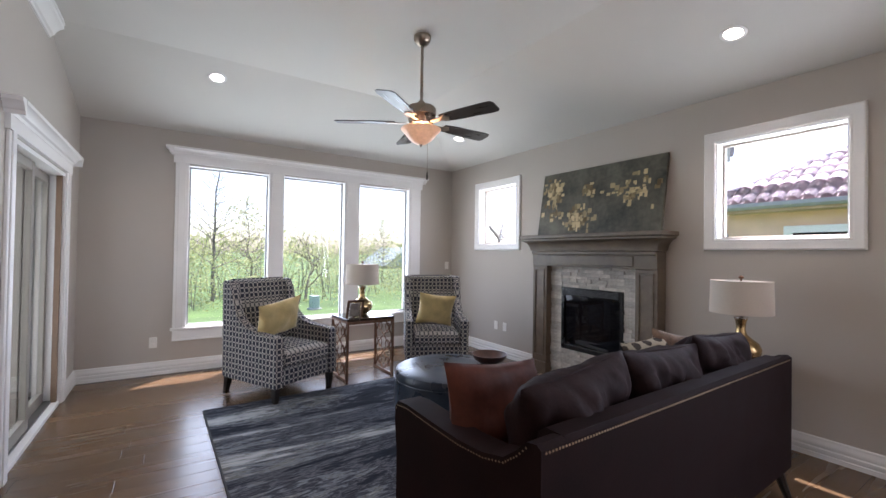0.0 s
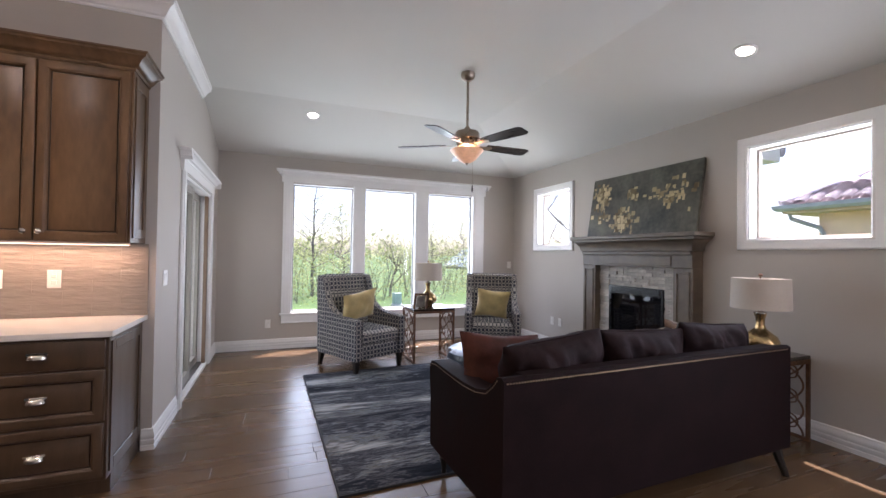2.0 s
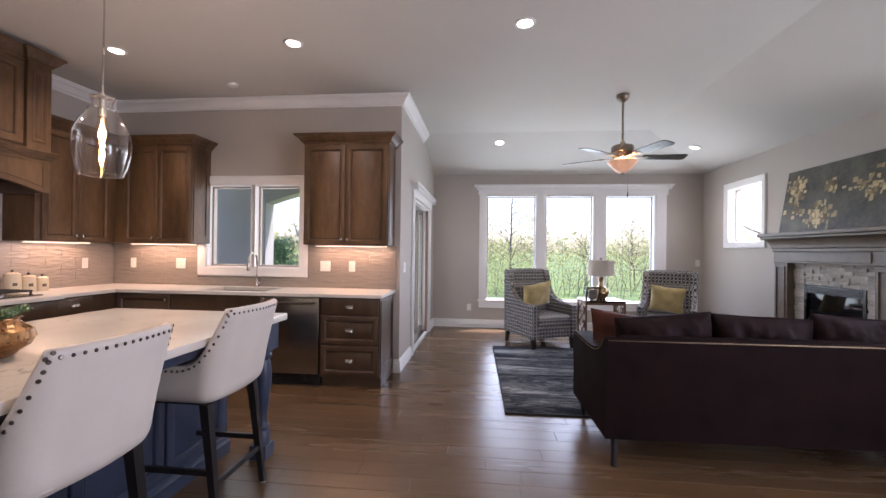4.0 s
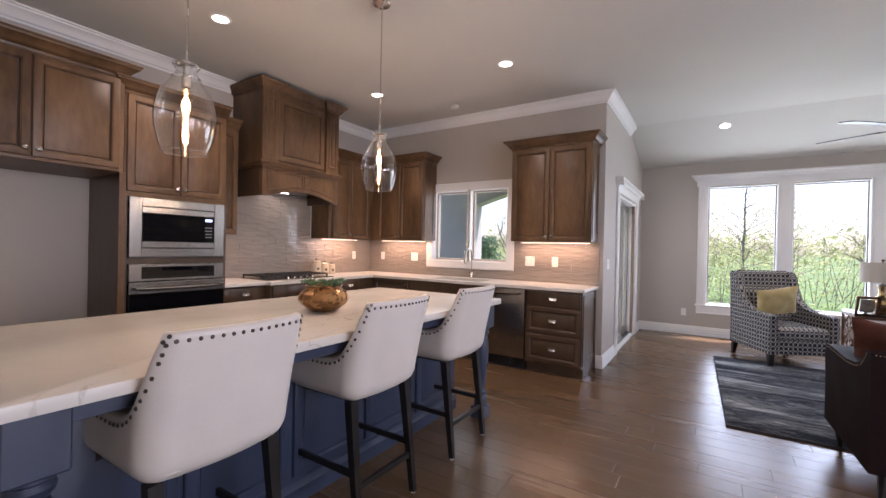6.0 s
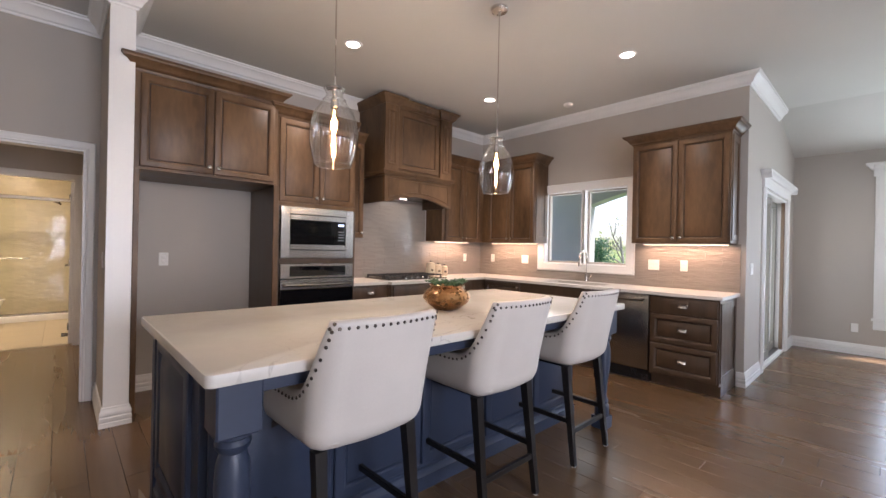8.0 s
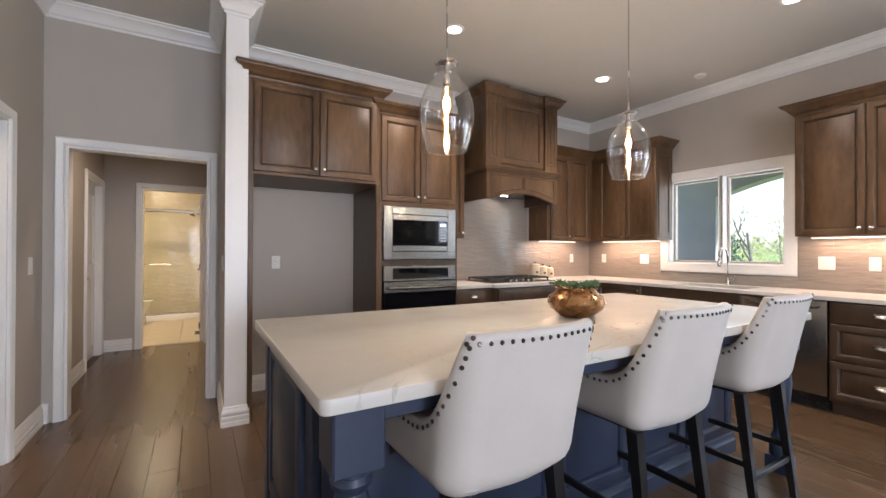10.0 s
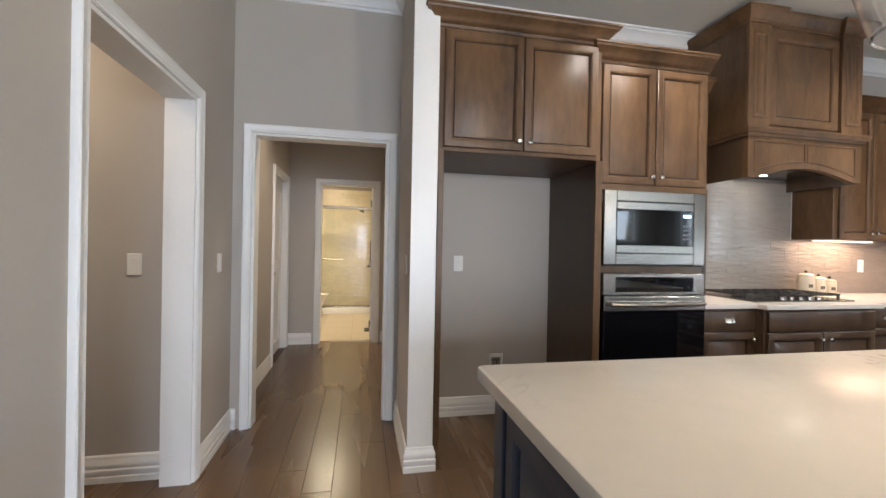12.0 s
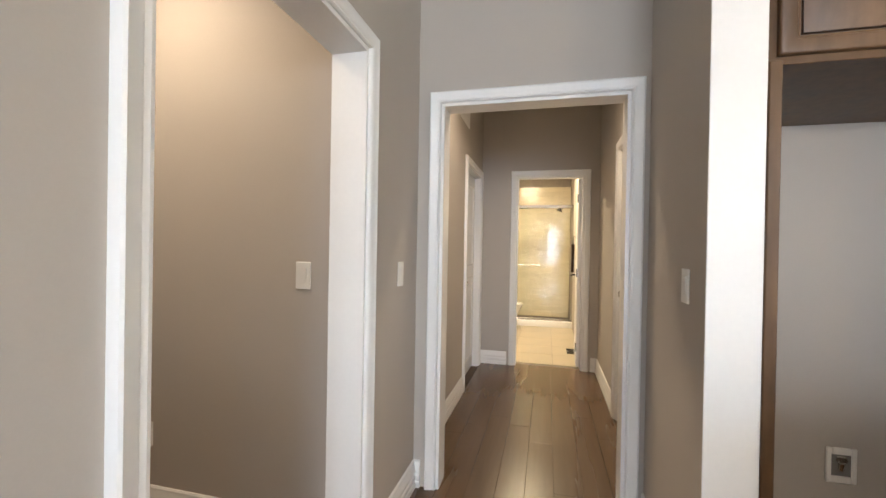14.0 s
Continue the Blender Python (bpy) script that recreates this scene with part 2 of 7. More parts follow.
BASE = [(0, 0), (0.020, 0), (0.020, 0.030), (0.015, 0.036), (0.020, 0.046), (0.020, 0.066), (0.014, 0.074), (0.018, 0.084), (0.018, 0.104), (0.010, 0.118), (0.010, 0.134), (0.004, 0.142), (0, 0.142)]
CASING = [(0, 0), (0, 0.012), (0.006, 0.018), (0.020, 0.014), (0.034, 0.020), (0.062, 0.022), (0.072, 0.026), (0.080, 0.022), (0.085, 0.010), (0.085, 0)]
CROWN = [(0, 0), (0, -0.115), (0.012, -0.115), (0.016, -0.100), (0.030, -0.092), (0.042, -0.066), (0.064, -0.040), (0.082, -0.030), (0.086, -0.016), (0.098, -0.012), (0.098, 0)]


def casing(name, pts, normal, label, profile=CASING):
    return setting(name, Shape().moulding(pts, [(d * 0.71, h) for d, h in profile], normal), TRIM, label, "trim")


# ---- the rooms ----
XE, YN, XS, YK, XW, YS = 3.555, 4.512, -1.025, 1.62, -4.49, -4.18      # east, north, slider, kitchen, range and south walls
ZC, ZL = 3.06, 2.71                                                     # high ceiling and low edge
WHOLE = 3.16
# living room windows: three tall lights, two small high ones, and the sliding door
LIGHTS = [(-0.075, 0.785), (0.955, 1.760), (1.970, 2.765)]
WZ0, WZ1 = 0.50, 2.335
setting("wall_north", wall_along("x", YN, YN + 0.18, XS - 0.18, XE + 0.18, -0.05, WHOLE, [(a, b, WZ0, WZ1) for a, b in LIGHTS]), PAINT, "greige painted wall with three tall windows", "wall")
HIGH = [(-0.185, 0.625, 1.525, 2.325), (3.010, 3.790, 1.525, 2.325)]
# the third opening is assumed, cut to let the added daylight in
setting("wall_east", wall_along("y", XE, XE + 0.18, YS - 0.15, YN, -0.05, WHOLE, [*HIGH, (-3.55, -1.55, 0.55, 2.33)]), PAINT, "greige painted wall with two high windows", "wall")
SL0, SL1, SLZ = 2.44, 3.90, 2.03
setting("wall_slider", wall_along("y", XS - 0.18, XS, YK + 0.0, YN, -0.05, WHOLE, [(SL0, SL1, -0.06, SLZ)]), PAINT, "greige painted wall beside the sliding door", "wall")
KW = (-3.31, -2.185, 1.13, 2.08)
setting("wall_kitchen", wall_along("x", YK, YK + 0.18, XW - 0.15, XS - 0.18, -0.05, WHOLE, [KW]), PAINT, "greige kitchen wall with a sliding window over the sink", "wall")
HD0, HD1, HDZ = -4.055, -3.135, 2.025
setting("wall_range", wall_along("y", XW - 0.12, XW, YS, YK, -0.05, WHOLE, [(HD0, HD1, -0.06, HDZ)]), PAINT, "greige wall with a cased opening to the hall", "wall")
OP0, OP1, OPZ = -3.845, -2.952, 2.025
setting("wall_south", wall_along("x", YS - 0.14, YS, XW - 0.12, XE, -0.05, WHOLE, [(OP0, OP1, -0.06, OPZ)]), PAINT, "greige wall with a cased opening", "wall")
setting("wall_wing", wall_along("x", -3.050, -2.905, XW, -3.770, 0.0, WHOLE), PAINT, "narrow wing wall beside the fridge alcove", "wall")
setting("trim_wing_end", Shape().box(-3.770, -3.764, -3.0498, -2.9035, 0.142, 2.944, 0.001), TRIM, "white painted end board of the wing wall", "trim")
# hall, bathroom and side room
HX, HN, HS, HC = -6.94, -2.985, -4.215, 2.79
setting("wall_hall_south", wall_along("x", HS - 0.12, HS, HX - 0.12, XW - 0.12, -0.05, WHOLE, [(-6.80, -6.02, -0.06, 2.03)]), PAINT, "greige hall wall with a doorway", "wall")
setting("wall_hall_north", wall_along("x", HN, HN + 0.12, HX - 0.12, XW - 0.12, -0.05, WHOLE, [(-5.72, -4.96, -0.06, 2.03)]), PAINT, "greige hall wall with a doorway", "wall")
BD0, BD1 = -3.835, -3.135
setting("wall_hall_end", wall_along("y", HX - 0.12, HX, HS, HN, -0.05, WHOLE, [(BD0, BD1, -0.06, 2.05)]), PAINT, "greige wall around the bathroom door", "wall")
setting("wall_side_room", wall_along("y", -4.05, -3.93, -6.6, YS - 0.14, -0.05, WHOLE), PAINT, "greige wall of the side passage", "wall")
setting("wall_side_room_east", wall_along("y", -2.80, -2.68, -6.6, YS - 0.14, -0.05, WHOLE), PAINT, "greige wall of the side passage", "wall")
setting("wall_side_room_end", wall_along("x", -6.72, -6.6, -4.05, -2.68, -0.05, WHOLE), PAINT, "greige wall of the side passage", "wall")

ceil = Shape()
for x0, x1, y0, y1 in ((XW - 0.1, 2.155, YS - 0.1, YK + 0.1), (XS - 0.1, 2.155, YK + 0.1, 3.112)):
    ceil.box(x0, x1, y0, y1, ZC, ZC + 0.1)
for quad in (((XS - 0.1, 3.112, ZC), (2.155, 3.112, ZC), (XE + 0.06, YN + 0.06, ZL - 0.015), (XS - 0.1, YN + 0.06, ZL - 0.015)),
             ((2.155, YS - 0.1, ZC), (XE + 0.06, YS - 0.1, ZL - 0.015), (XE + 0.06, YN + 0.06, ZL - 0.015), (2.155, 3.112, ZC))):
    lo = [ceil.bm.verts.new(p) for p in quad]
    hi = [ceil.bm.verts.new((p[0], p[1], p[2] + 0.1)) for p in quad]
    ceil.bm.faces.new(lo), ceil.bm.faces.new(hi)
    for i in range(4):
        ceil.bm.faces.new((lo[i], lo[(i + 1) % 4], hi[(i + 1) % 4], hi[i]))
setting("ceiling", ceil, CEIL, "pale ceiling with sloped edges over the living room", "ceiling", smooth=0)
setting("ceiling_hall", Shape().box(HX - 0.1, XW - 0.1, HS - 0.1, HN + 0.1, HC, HC + 0.1), CEIL, "pale hall ceiling", "ceiling")
setting("ceiling_side", Shape().box(-4.05, -2.68, -6.7, YS - 0.13, HC, HC + 0.1), CEIL, "pale ceiling of the side passage", "ceiling")
setting("floor", Shape().box(HX - 0.06, XE + 0.1, -6.7, YN + 0.1, -0.12, -0.012), SUBFLOOR, "brown hand-scraped oak plank floor", "floor")


def face_m(x, y, way, z=0.0):
    """A pose against a wall: x along it, y out into the room. way: the side that it faces."""
    return pose(x, y, z, 0, 0, {"+y": 0, "-x": 90, "-y": 180, "+x": -90}[way])


# baseboards, one run a wall
RUNS = [
    [(XE, YS, 0), (XE, 1.01, 0)],
    [(XE, 2.56, 0), (XE, YN, 0), (XS, YN, 0), (XS, 4.05, 0)],
    [(XS, 2.29, 0), (XS, YK, 0), (-1.085, YK, 0)],
    [(XW, -1.90, 0), (XW, -2.885, 0)],
    [(-3.775, -2.905, 0), (-3.770, -2.905, 0), (-3.770, -3.050, 0), (XW, -3.050, 0), (XW, HD1 + 0.085, 0)],
    [(XW, HD0 - 0.085, 0), (XW, YS, 0), (OP0 - 0.085, YS, 0)],
    [(OP1 + 0.085, YS, 0), (XE, YS, 0)],
    [(-5.935, HS, 0), (XW - 0.12, HS, 0)],
    [(HX, HN, 0), (HX, BD1 + 0.085, 0)],
    [(HX, BD0 - 0.085, 0), (HX, HS, 0), (-6.885, HS, 0)],
    [(XW - 0.12, HN, 0), (-4.875, HN, 0)],
    [(-5.805, HN, 0), (HX, HN, 0)],
    [(-3.93, YS - 0.14, 0), (-3.93, -6.6, 0)],
]
for run in RUNS:
    setting("baseboard", Shape().moulding(run, BASE, (0, 0, 1)), TRIM, "white stepped wooden baseboard along the wall", "baseboard")
setting("trim_crown", Shape().moulding([(XS, 3.20, ZC), (XS, YK, ZC), (XW, YK, ZC), (XW, -2.905, ZC), (-3.770, -2.905, ZC), (-3.770, -3.050, ZC), (XW, -3.050, ZC), (XW, YS, ZC), (2.0, YS, ZC)], CROWN, (0, 0, 1)), TRIM, "white crown moulding under the kitchen ceiling", "crown moulding")


def lining(name, axis, a0, a1, top, c0, c1):
    """White boards round the inside of a doorway."""
    s = Shape()
    for u0, u1, z0, z1 in ((a0, a0 + 0.016, 0, top), (a1 - 0.016, a1, 0, top), (a0 + 0.016, a1 - 0.016, top - 0.016, top)):
        if axis == "x":
            s.box(u0, u1, c0, c1, z0, z1)
        else:
            s.box(c0, c1, u0, u1, z0, z1)
    return setting(name, s, TRIM, "white painted doorway lining", "trim")


lining("trim_jamb", "y", HD0, HD1, HDZ, XW - 0.123, XW + 0.003)
lining("trim_jamb", "x", OP0, OP1, OPZ, YS - 0.143, YS + 0.003)
lining("trim_jamb", "y", BD0, BD1, 2.05, HX - 0.123, HX + 0.003)
lining("trim_jamb", "x", -6.80, -6.02, 2.03, HS - 0.123, HS + 0.003)
lining("trim_jamb", "x", -5.72, -4.96, 2.03, HN - 0.003, HN + 0.123)
casing("trim_casing", [(XW, HD0, 0), (XW, HD0, HDZ), (XW, HD1, HDZ), (XW, HD1, 0)], (1, 0, 0), "white casing round the hall opening")
casing("trim_casing", [(OP1, YS, 0), (OP1, YS, OPZ), (OP0, YS, OPZ), (OP0, YS, 0)], (0, 1, 0), "white casing round the side opening")
casing("trim_casing", [(HX, BD0, 0), (HX, BD0, 2.05), (HX, BD1, 2.05), (HX, BD1, 0)], (1, 0, 0), "white casing round the bathroom door")
casing("trim_casing", [(-6.02, HS, 0), (-6.02, HS, 2.03), (-6.80, HS, 2.03), (-6.80, HS, 0)], (0, 1, 0), "white casing round a hall doorway")
casing("trim_casing", [(-5.72, HN, 0), (-5.72, HN, 2.03), (-4.96, HN, 2.03), (-4.96, HN, 0)], (0, -1, 0), "white casing round a hall doorway")

ALMOND = mat("almond_vinyl_frame", (0.24, 0.22, 0.185), 0.4, vary=0.04, bump=0.0)
TAUPE_VINYL = mat("taupe_vinyl_frame", (0.46, 0.40, 0.34), 0.4, vary=0.05, bump=0.0)
GREY_VINYL = mat("grey_vinyl_sash", (0.24, 0.235, 0.225), 0.4, vary=0.05, bump=0.0)
BRONZE_VINYL = mat("dark_window_edge", (0.10, 0.095, 0.09), 0.4, vary=0.1, bump=0.0)


def header(parent, x0, x1, z):
    """A frieze with a small crown over a window, its ends returned to the wall."""
    s = Shape().box(x0, x1, 0.0, 0.026, z, z + 0.085)
    prof = [(0, 0), (0.028, 0), (0.034, 0.018), (0.050, 0.026), (0.058, 0.046), (0.078, 0.060), (0.092, 0.066), (0.092, 0.090), (0, 0.090)]
    s.moulding([(x1, 0, z + 0.085), (x1, 0.001, z + 0.085), (x0, 0.001, z + 0.085), (x0, 0, z + 0.085)][1:3], [(-d, h) for d, h in prof], (0, 0, 1))
    for xe, k in ((x0, -1), (x1, 1)):
        s.prism([(xe + k * d * 0.8, z + 0.085 + h) for d, h in prof], 0.09)
    part("header", s, TRIM, parent)


def pane_unit(parent, x0, x1, z0, z1, depth=0.10, edge=0.03, material=TRIM):
    """A sash with its pane, set back in the wall, and the boards of the reveal."""
    s = Shape()
    for a in ((x0, x0 + edge, z0, z1), (x1 - edge, x1, z0, z1), (x0 + edge, x1 - edge, z0, z0 + edge), (x0 + edge, x1 - edge, z1 - edge, z1)):
        s.box(a[0], a[1], -depth - 0.04, -depth, a[2], a[3], 0.004)
    fr = part("window_frame", s, material, parent)
    g = part("pane", Shape().box(x0 + edge, x1 - edge, -depth - 0.024, -depth - 0.018, z0 + edge, z1 - edge), GLASS, fr, "clear glass")
    g.visible_shadow = False
    r = Shape()
    for a in ((x0, x0 + 0.008, z0, z1), (x1 - 0.008, x1, z0, z1), (x0 + 0.008, x1 - 0.008, z0, z0 + 0.008), (x0 + 0.008, x1 - 0.008, z1 - 0.008, z1)):
        r.box(a[0], a[1], -depth, 0.002, a[2], a[3])
    part("reveal", r, TRIM, parent)


def structure_thing(name, m, label, category):
    ob = thing(name, m, label, category)
    return tagged(ob, kind="structure")


# window_1: three tall lights under one header
cx = 1.378
w1 = structure_thing("window_1", face_m(cx, YN, "-y"), "white three-light picture window with a crowned header", "window")
for a, b in LIGHTS:
    pane_unit(w1, cx - b, cx - a, WZ0, WZ1, 0.07, 0.024, GREY_VINYL)
for a, b in ((-0.205, -0.072), (0.782, 0.958), (1.757, 1.973), (2.762, 2.962)):
    s = Shape().box(cx - b, cx - a, 0, 0.020, 0.47, WZ1 + 0.02, 0.004)
    s.box(cx - b + 0.03, cx - a - 0.03, 0.018, 0.028, 0.47, WZ1 + 0.02, 0.004)
    part("mullion_casing", s, TRIM, w1)
header(w1, cx - 2.985, cx + 0.225, WZ1 + 0.015)
part("window_sill", Shape().box(cx - 2.985, cx + 0.225, -0.06, 0.035, 0.465, 0.498, 0.006), TRIM, w1)
part("apron", Shape().box(cx - 2.962, cx + 0.205, 0, 0.022, 0.352, 0.465, 0.004).box(cx - 2.962, cx + 0.205, 0.018, 0.030, 0.352, 0.372, 0.004), TRIM, w1)
# window_2 and window_3: small high ones
for nm, (a, b, z0, z1), label in (("window_2", HIGH[0], "white square high window beside the fireplace"), ("window_3", HIGH[1], "small white high window near the corner")):
    c = (a + b) / 2
    h = (b - a) / 2
    w = structure_thing(nm, face_m(XE, c, "-x"), label, "window")
    pane_unit(w, -h, h, z0, z1, 0.10, 0.024, TAUPE_VINYL)
    s = Shape().moulding([(-h, 0, z0), (h, 0, z0), (h, 0, z1), (-h, 0, z1), (-h, 0, z0)], [(d * 1.05, k) for d, k in CASING], (0, 1, 0))
    part("casing", s, TRIM, w)
# unseen window, assumed here as a source for the added east daylight
w5 = structure_thing("window_5", face_m(XE, -2.55, "-x"), "assumed white-cased window, unseen, added to light the dining side", "window")
pane_unit(w5, -1.0, -0.02, 0.55, 2.33, 0.09, 0.03, TRIM)
pane_unit(w5, 0.02, 1.0, 0.55, 2.33, 0.09, 0.03, TRIM)
part("casing", Shape().moulding([(-1.0, 0, 0.55), (1.0, 0, 0.55), (1.0, 0, 2.33), (-1.0, 0, 2.33), (-1.0, 0, 0.55)], [(d, k) for d, k in CASING], (0, 1, 0)), TRIM, w5)
# window_4: sliding window over the sink
c, h = (KW[0] + KW[1]) / 2, (KW[1] - KW[0]) / 2
w4 = structure_thing("window_4", face_m(c, YK, "-y"), "white-cased sliding kitchen window over the sink", "window")
pane_unit(w4, -h, -0.018, KW[2], KW[3], 0.08, 0.03, TAUPE_VINYL)
pane_unit(w4, 0.018, h, KW[2], KW[3], 0.08, 0.03, TAUPE_VINYL)
part("meeting_rail", Shape().box(-0.022, 0.022, -0.13, -0.05, KW[2], KW[3], 0.004), NICKEL, w4)
for seg in ([(-h, 0, KW[2]), (h, 0, KW[2]), (h, 0, KW[3]), (-h, 0, KW[3]), (-h, 0, KW[2])],):
    part("casing", Shape().moulding(seg, [(d * 1.2, k) for d, k in CASING], (0, 1, 0)), TRIM, w4)
# door_1: sliding patio door
c, h = (SL0 + SL1) / 2, (SL1 - SL0) / 2
d1 = structure_thing("door_1", face_m(XS, c, "+x"), "closed almond-framed sliding glass patio door", "sliding door")
for k, (a, b, dep) in enumerate(((-h, 0.04, 0.10), (-0.04, h, 0.055))):
    s = Shape()
    for q in ((a, a + 0.07, 0.03, SLZ - 0.03), (b - 0.07, b, 0.03, SLZ - 0.03), (a + 0.07, b - 0.07, 0.03, 0.13), (a + 0.07, b - 0.07, SLZ - 0.10, SLZ - 0.03)):
        s.box(q[0], q[1], -dep - 0.04, -dep, q[2], q[3], 0.004)
    fr = part("sliding_panel", s, ALMOND, d1)
    g = part("pane", Shape().box(a + 0.07, b - 0.07, -dep - 0.023, -dep - 0.017, 0.13, SLZ - 0.10), GLASS, fr, "clear glass")
    g.visible_shadow = False
s = Shape().box(-h, -h + 0.02, -0.15, 0.002, 0, SLZ).box(h - 0.02, h, -0.15, 0.002, 0, SLZ).box(-h + 0.02, h - 0.02, -0.15, 0.002, SLZ - 0.03, SLZ).box(-h, h, -0.15, 0.002, 0, 0.03)
part("door_frame", s, TRIM, d1)
part("track", Shape().box(-h + 0.02, h - 0.02, -0.105, -0.045, 0.03, 0.042), BRONZE_VINYL, d1)
part("screen_edge", Shape().box(-h + 0.02, -h + 0.055, -0.05, -0.012, 0.03, SLZ - 0.03), mat("brown_screen_frame", (0.16, 0.10, 0.06), 0.5), d1, "brown screen edge")
part("door_handle", Shape().box(h - 0.055, h - 0.03, -0.055, -0.015, 0.92, 1.10, 0.006), NICKEL, d1)
for a, b in ((-h - 0.125, -h + 0.004), (h - 0.004, h + 0.125)):
    s = Shape().box(a, b, 0, 0.020, 0, SLZ + 0.01, 0.004).box(a + 0.03, b - 0.03, 0.018, 0.028, 0, SLZ + 0.01, 0.004)
    part("casing", s, TRIM, d1)
header(d1, -h - 0.145, h + 0.145, SLZ + 0.01)


# ---- ceiling lights ----
def downlight(m):
    t = thing("downlight", m, "round white recessed ceiling light, switched on", "ceiling light", "recessed ceiling lights")
    part("trim_ring", Shape().lathe([(0.055, 0.0), (0.080, 0.0), (0.078, -0.005), (0.060, -0.008), (0.055, -0.004)], 32), TRIM, t)
    part("lens", Shape().lathe([(0.056, -0.001), (0.056, -0.005)], 32), DISC, t)
    return t


SLOPE = math.degrees(math.atan(0.25))
SPOTS = [(0.10, 3.39, 2.990, "n"), (2.89, 0.24, 2.876, "e"), (2.88, 3.39, 2.878, "e"), (0.19, 0.26, ZC, ""), (-1.697, 0.41, ZC, ""), (-3.29, -1.43, ZC, ""), (-3.31, 0.41, ZC, "")]
dl = downlight(pose(*SPOTS[0][:3], -SLOPE, 0, 0))
for x, y, z, k in SPOTS[1:]:
    copy_thing(dl, pose(x, y, z, 0, SLOPE if k == "e" else 0, 0))
for x, y, z, k in SPOTS:
    lamp("downlight_beam", "SPOT", (x, y, z - 0.03), (x, y, 0), 8 if x > -0.5 else 25, WARM, 0.06, angle=130)
smk = thing("smoke_detector", pose(-2.727, 1.175, ZC), "small white round smoke detector on the ceiling", "smoke detector")
part("housing", Shape().lathe([(0.055, 0), (0.058, -0.012), (0.045, -0.026), (0.0, -0.028)], 24, close=False), PLASTIC, smk)


# ---- ceiling fan ----
BRASSY = mat("satin_nickel_fan", (0.36, 0.30, 0.24), 0.3, metal=1.0, vary=0.06, bump=0.0)
BLADE = mat("dark_walnut_fan_blade", (0.040, 0.032, 0.027), 0.30, vary=0.25, scale=3, stretch=(1, 8, 8), bump=0.02, spec=0.3)
BOWL_GLASS = mat("amber_alabaster_glass", (0.62, 0.40, 0.26), 0.35, vary=0.18, scale=9, bump=0.0, tint=(0.72, 0.50, 0.34))
shader(BOWL_GLASS).inputs["Emission Color"].default_value = (1.0, 0.50, 0.25, 1)
shader(BOWL_GLASS).inputs["Emission Strength"].default_value = 0.13
fan = thing("ceiling_fan", pose(1.375, 1.770, ZC), "five-blade ceiling fan with a lit alabaster bowl", "ceiling fan")
part("canopy", Shape().lathe([(0.0, 0), (0.066, 0), (0.068, -0.02), (0.060, -0.05), (0.032, -0.075), (0.016, -0.082)], 28, close=False), BRASSY, fan)
part("downrod", Shape().rod((0, 0, -0.07), (0, 0, -0.55), 0.012), BRASSY, fan)
part("motor_housing", Shape().lathe([(0.014, -0.50), (0.03, -0.52), (0.04, -0.545), (0.105, -0.555), (0.118, -0.575), (0.118, -0.625), (0.095, -0.650), (0.085, -0.690), (0.060, -0.70), (0.0, -0.70)], 32, close=False), BRASSY, fan)
vents = Shape()
for i in range(20):
    a = 2 * math.pi * i / 20
    vents.rod((0.096 * math.cos(a), 0.096 * math.sin(a), -0.648), (0.088 * math.cos(a), 0.088 * math.sin(a), -0.686), 0.006, n=6)
part("vent_ribs", vents, BRASSY, fan)
part("light_bowl", Shape().lathe([(0.0, -0.850), (0.03, -0.846), (0.068, -0.826), (0.100, -0.797), (0.125, -0.765), (0.148, -0.742), (0.156, -0.728), (0.150, -0.724), (0.118, -0.760), (0.09, -0.795), (0.0, -0.838)], 32, close=False), BOWL_GLASS, fan, "amber alabaster glass bowl")
part("finial", Shape().lathe([(0.0, -0.868), (0.008, -0.864), (0.012, -0.852), (0.018, -0.845), (0.0, -0.842)], 16, close=False), BRASSY, fan)
for i in range(5):
    a = radians(2.6 + 72 * i)
    m = Matrix.Rotation(a, 4, "Z") @ Matrix.Translation((0, 0, -0.672)) @ Matrix.Rotation(radians(-10), 4, "X")
    s = Shape()
    pts = [(0.20, -0.048), (0.30, -0.060), (0.60, -0.072), (0.645, -0.066), (0.662, -0.045), (0.662, 0.045), (0.645, 0.066), (0.60, 0.072), (0.30, 0.060), (0.20, 0.048)]
    s.prism(pts, 0.007, Matrix.Rotation(radians(-90), 4, "X"))
    bl = part("fan_blade", s, BLADE, fan, "", 35, m)
    part("blade_iron", Shape().prism([(0.10, -0.018), (0.17, -0.016), (0.24, -0.040), (0.27, 0.0), (0.24, 0.040), (0.17, 0.016), (0.10, 0.018)], 0.006, Matrix.Translation((0, 0, -0.007)) @ Matrix.Rotation(radians(-90), 4, "X")), BRASSY, bl)
ch = part("pull_chain", Shape().rod((0.05, -0.02, -0.72), (0.05, -0.02, -1.05), 0.0016, n=6), BRASSY, fan)
part("pull_knob", Shape().lathe([(0.0, -1.12), (0.006, -1.115), (0.008, -1.09), (0.004, -1.055), (0.0, -1.05)], 10, (0.05, -0.02, 0), close=False), BLADE, ch)
lamp("fan_bulb", "POINT", (1.375, 1.770, ZC - 0.755), (1.375, 1.77, 0), 3.0, WARMER, 0.03)


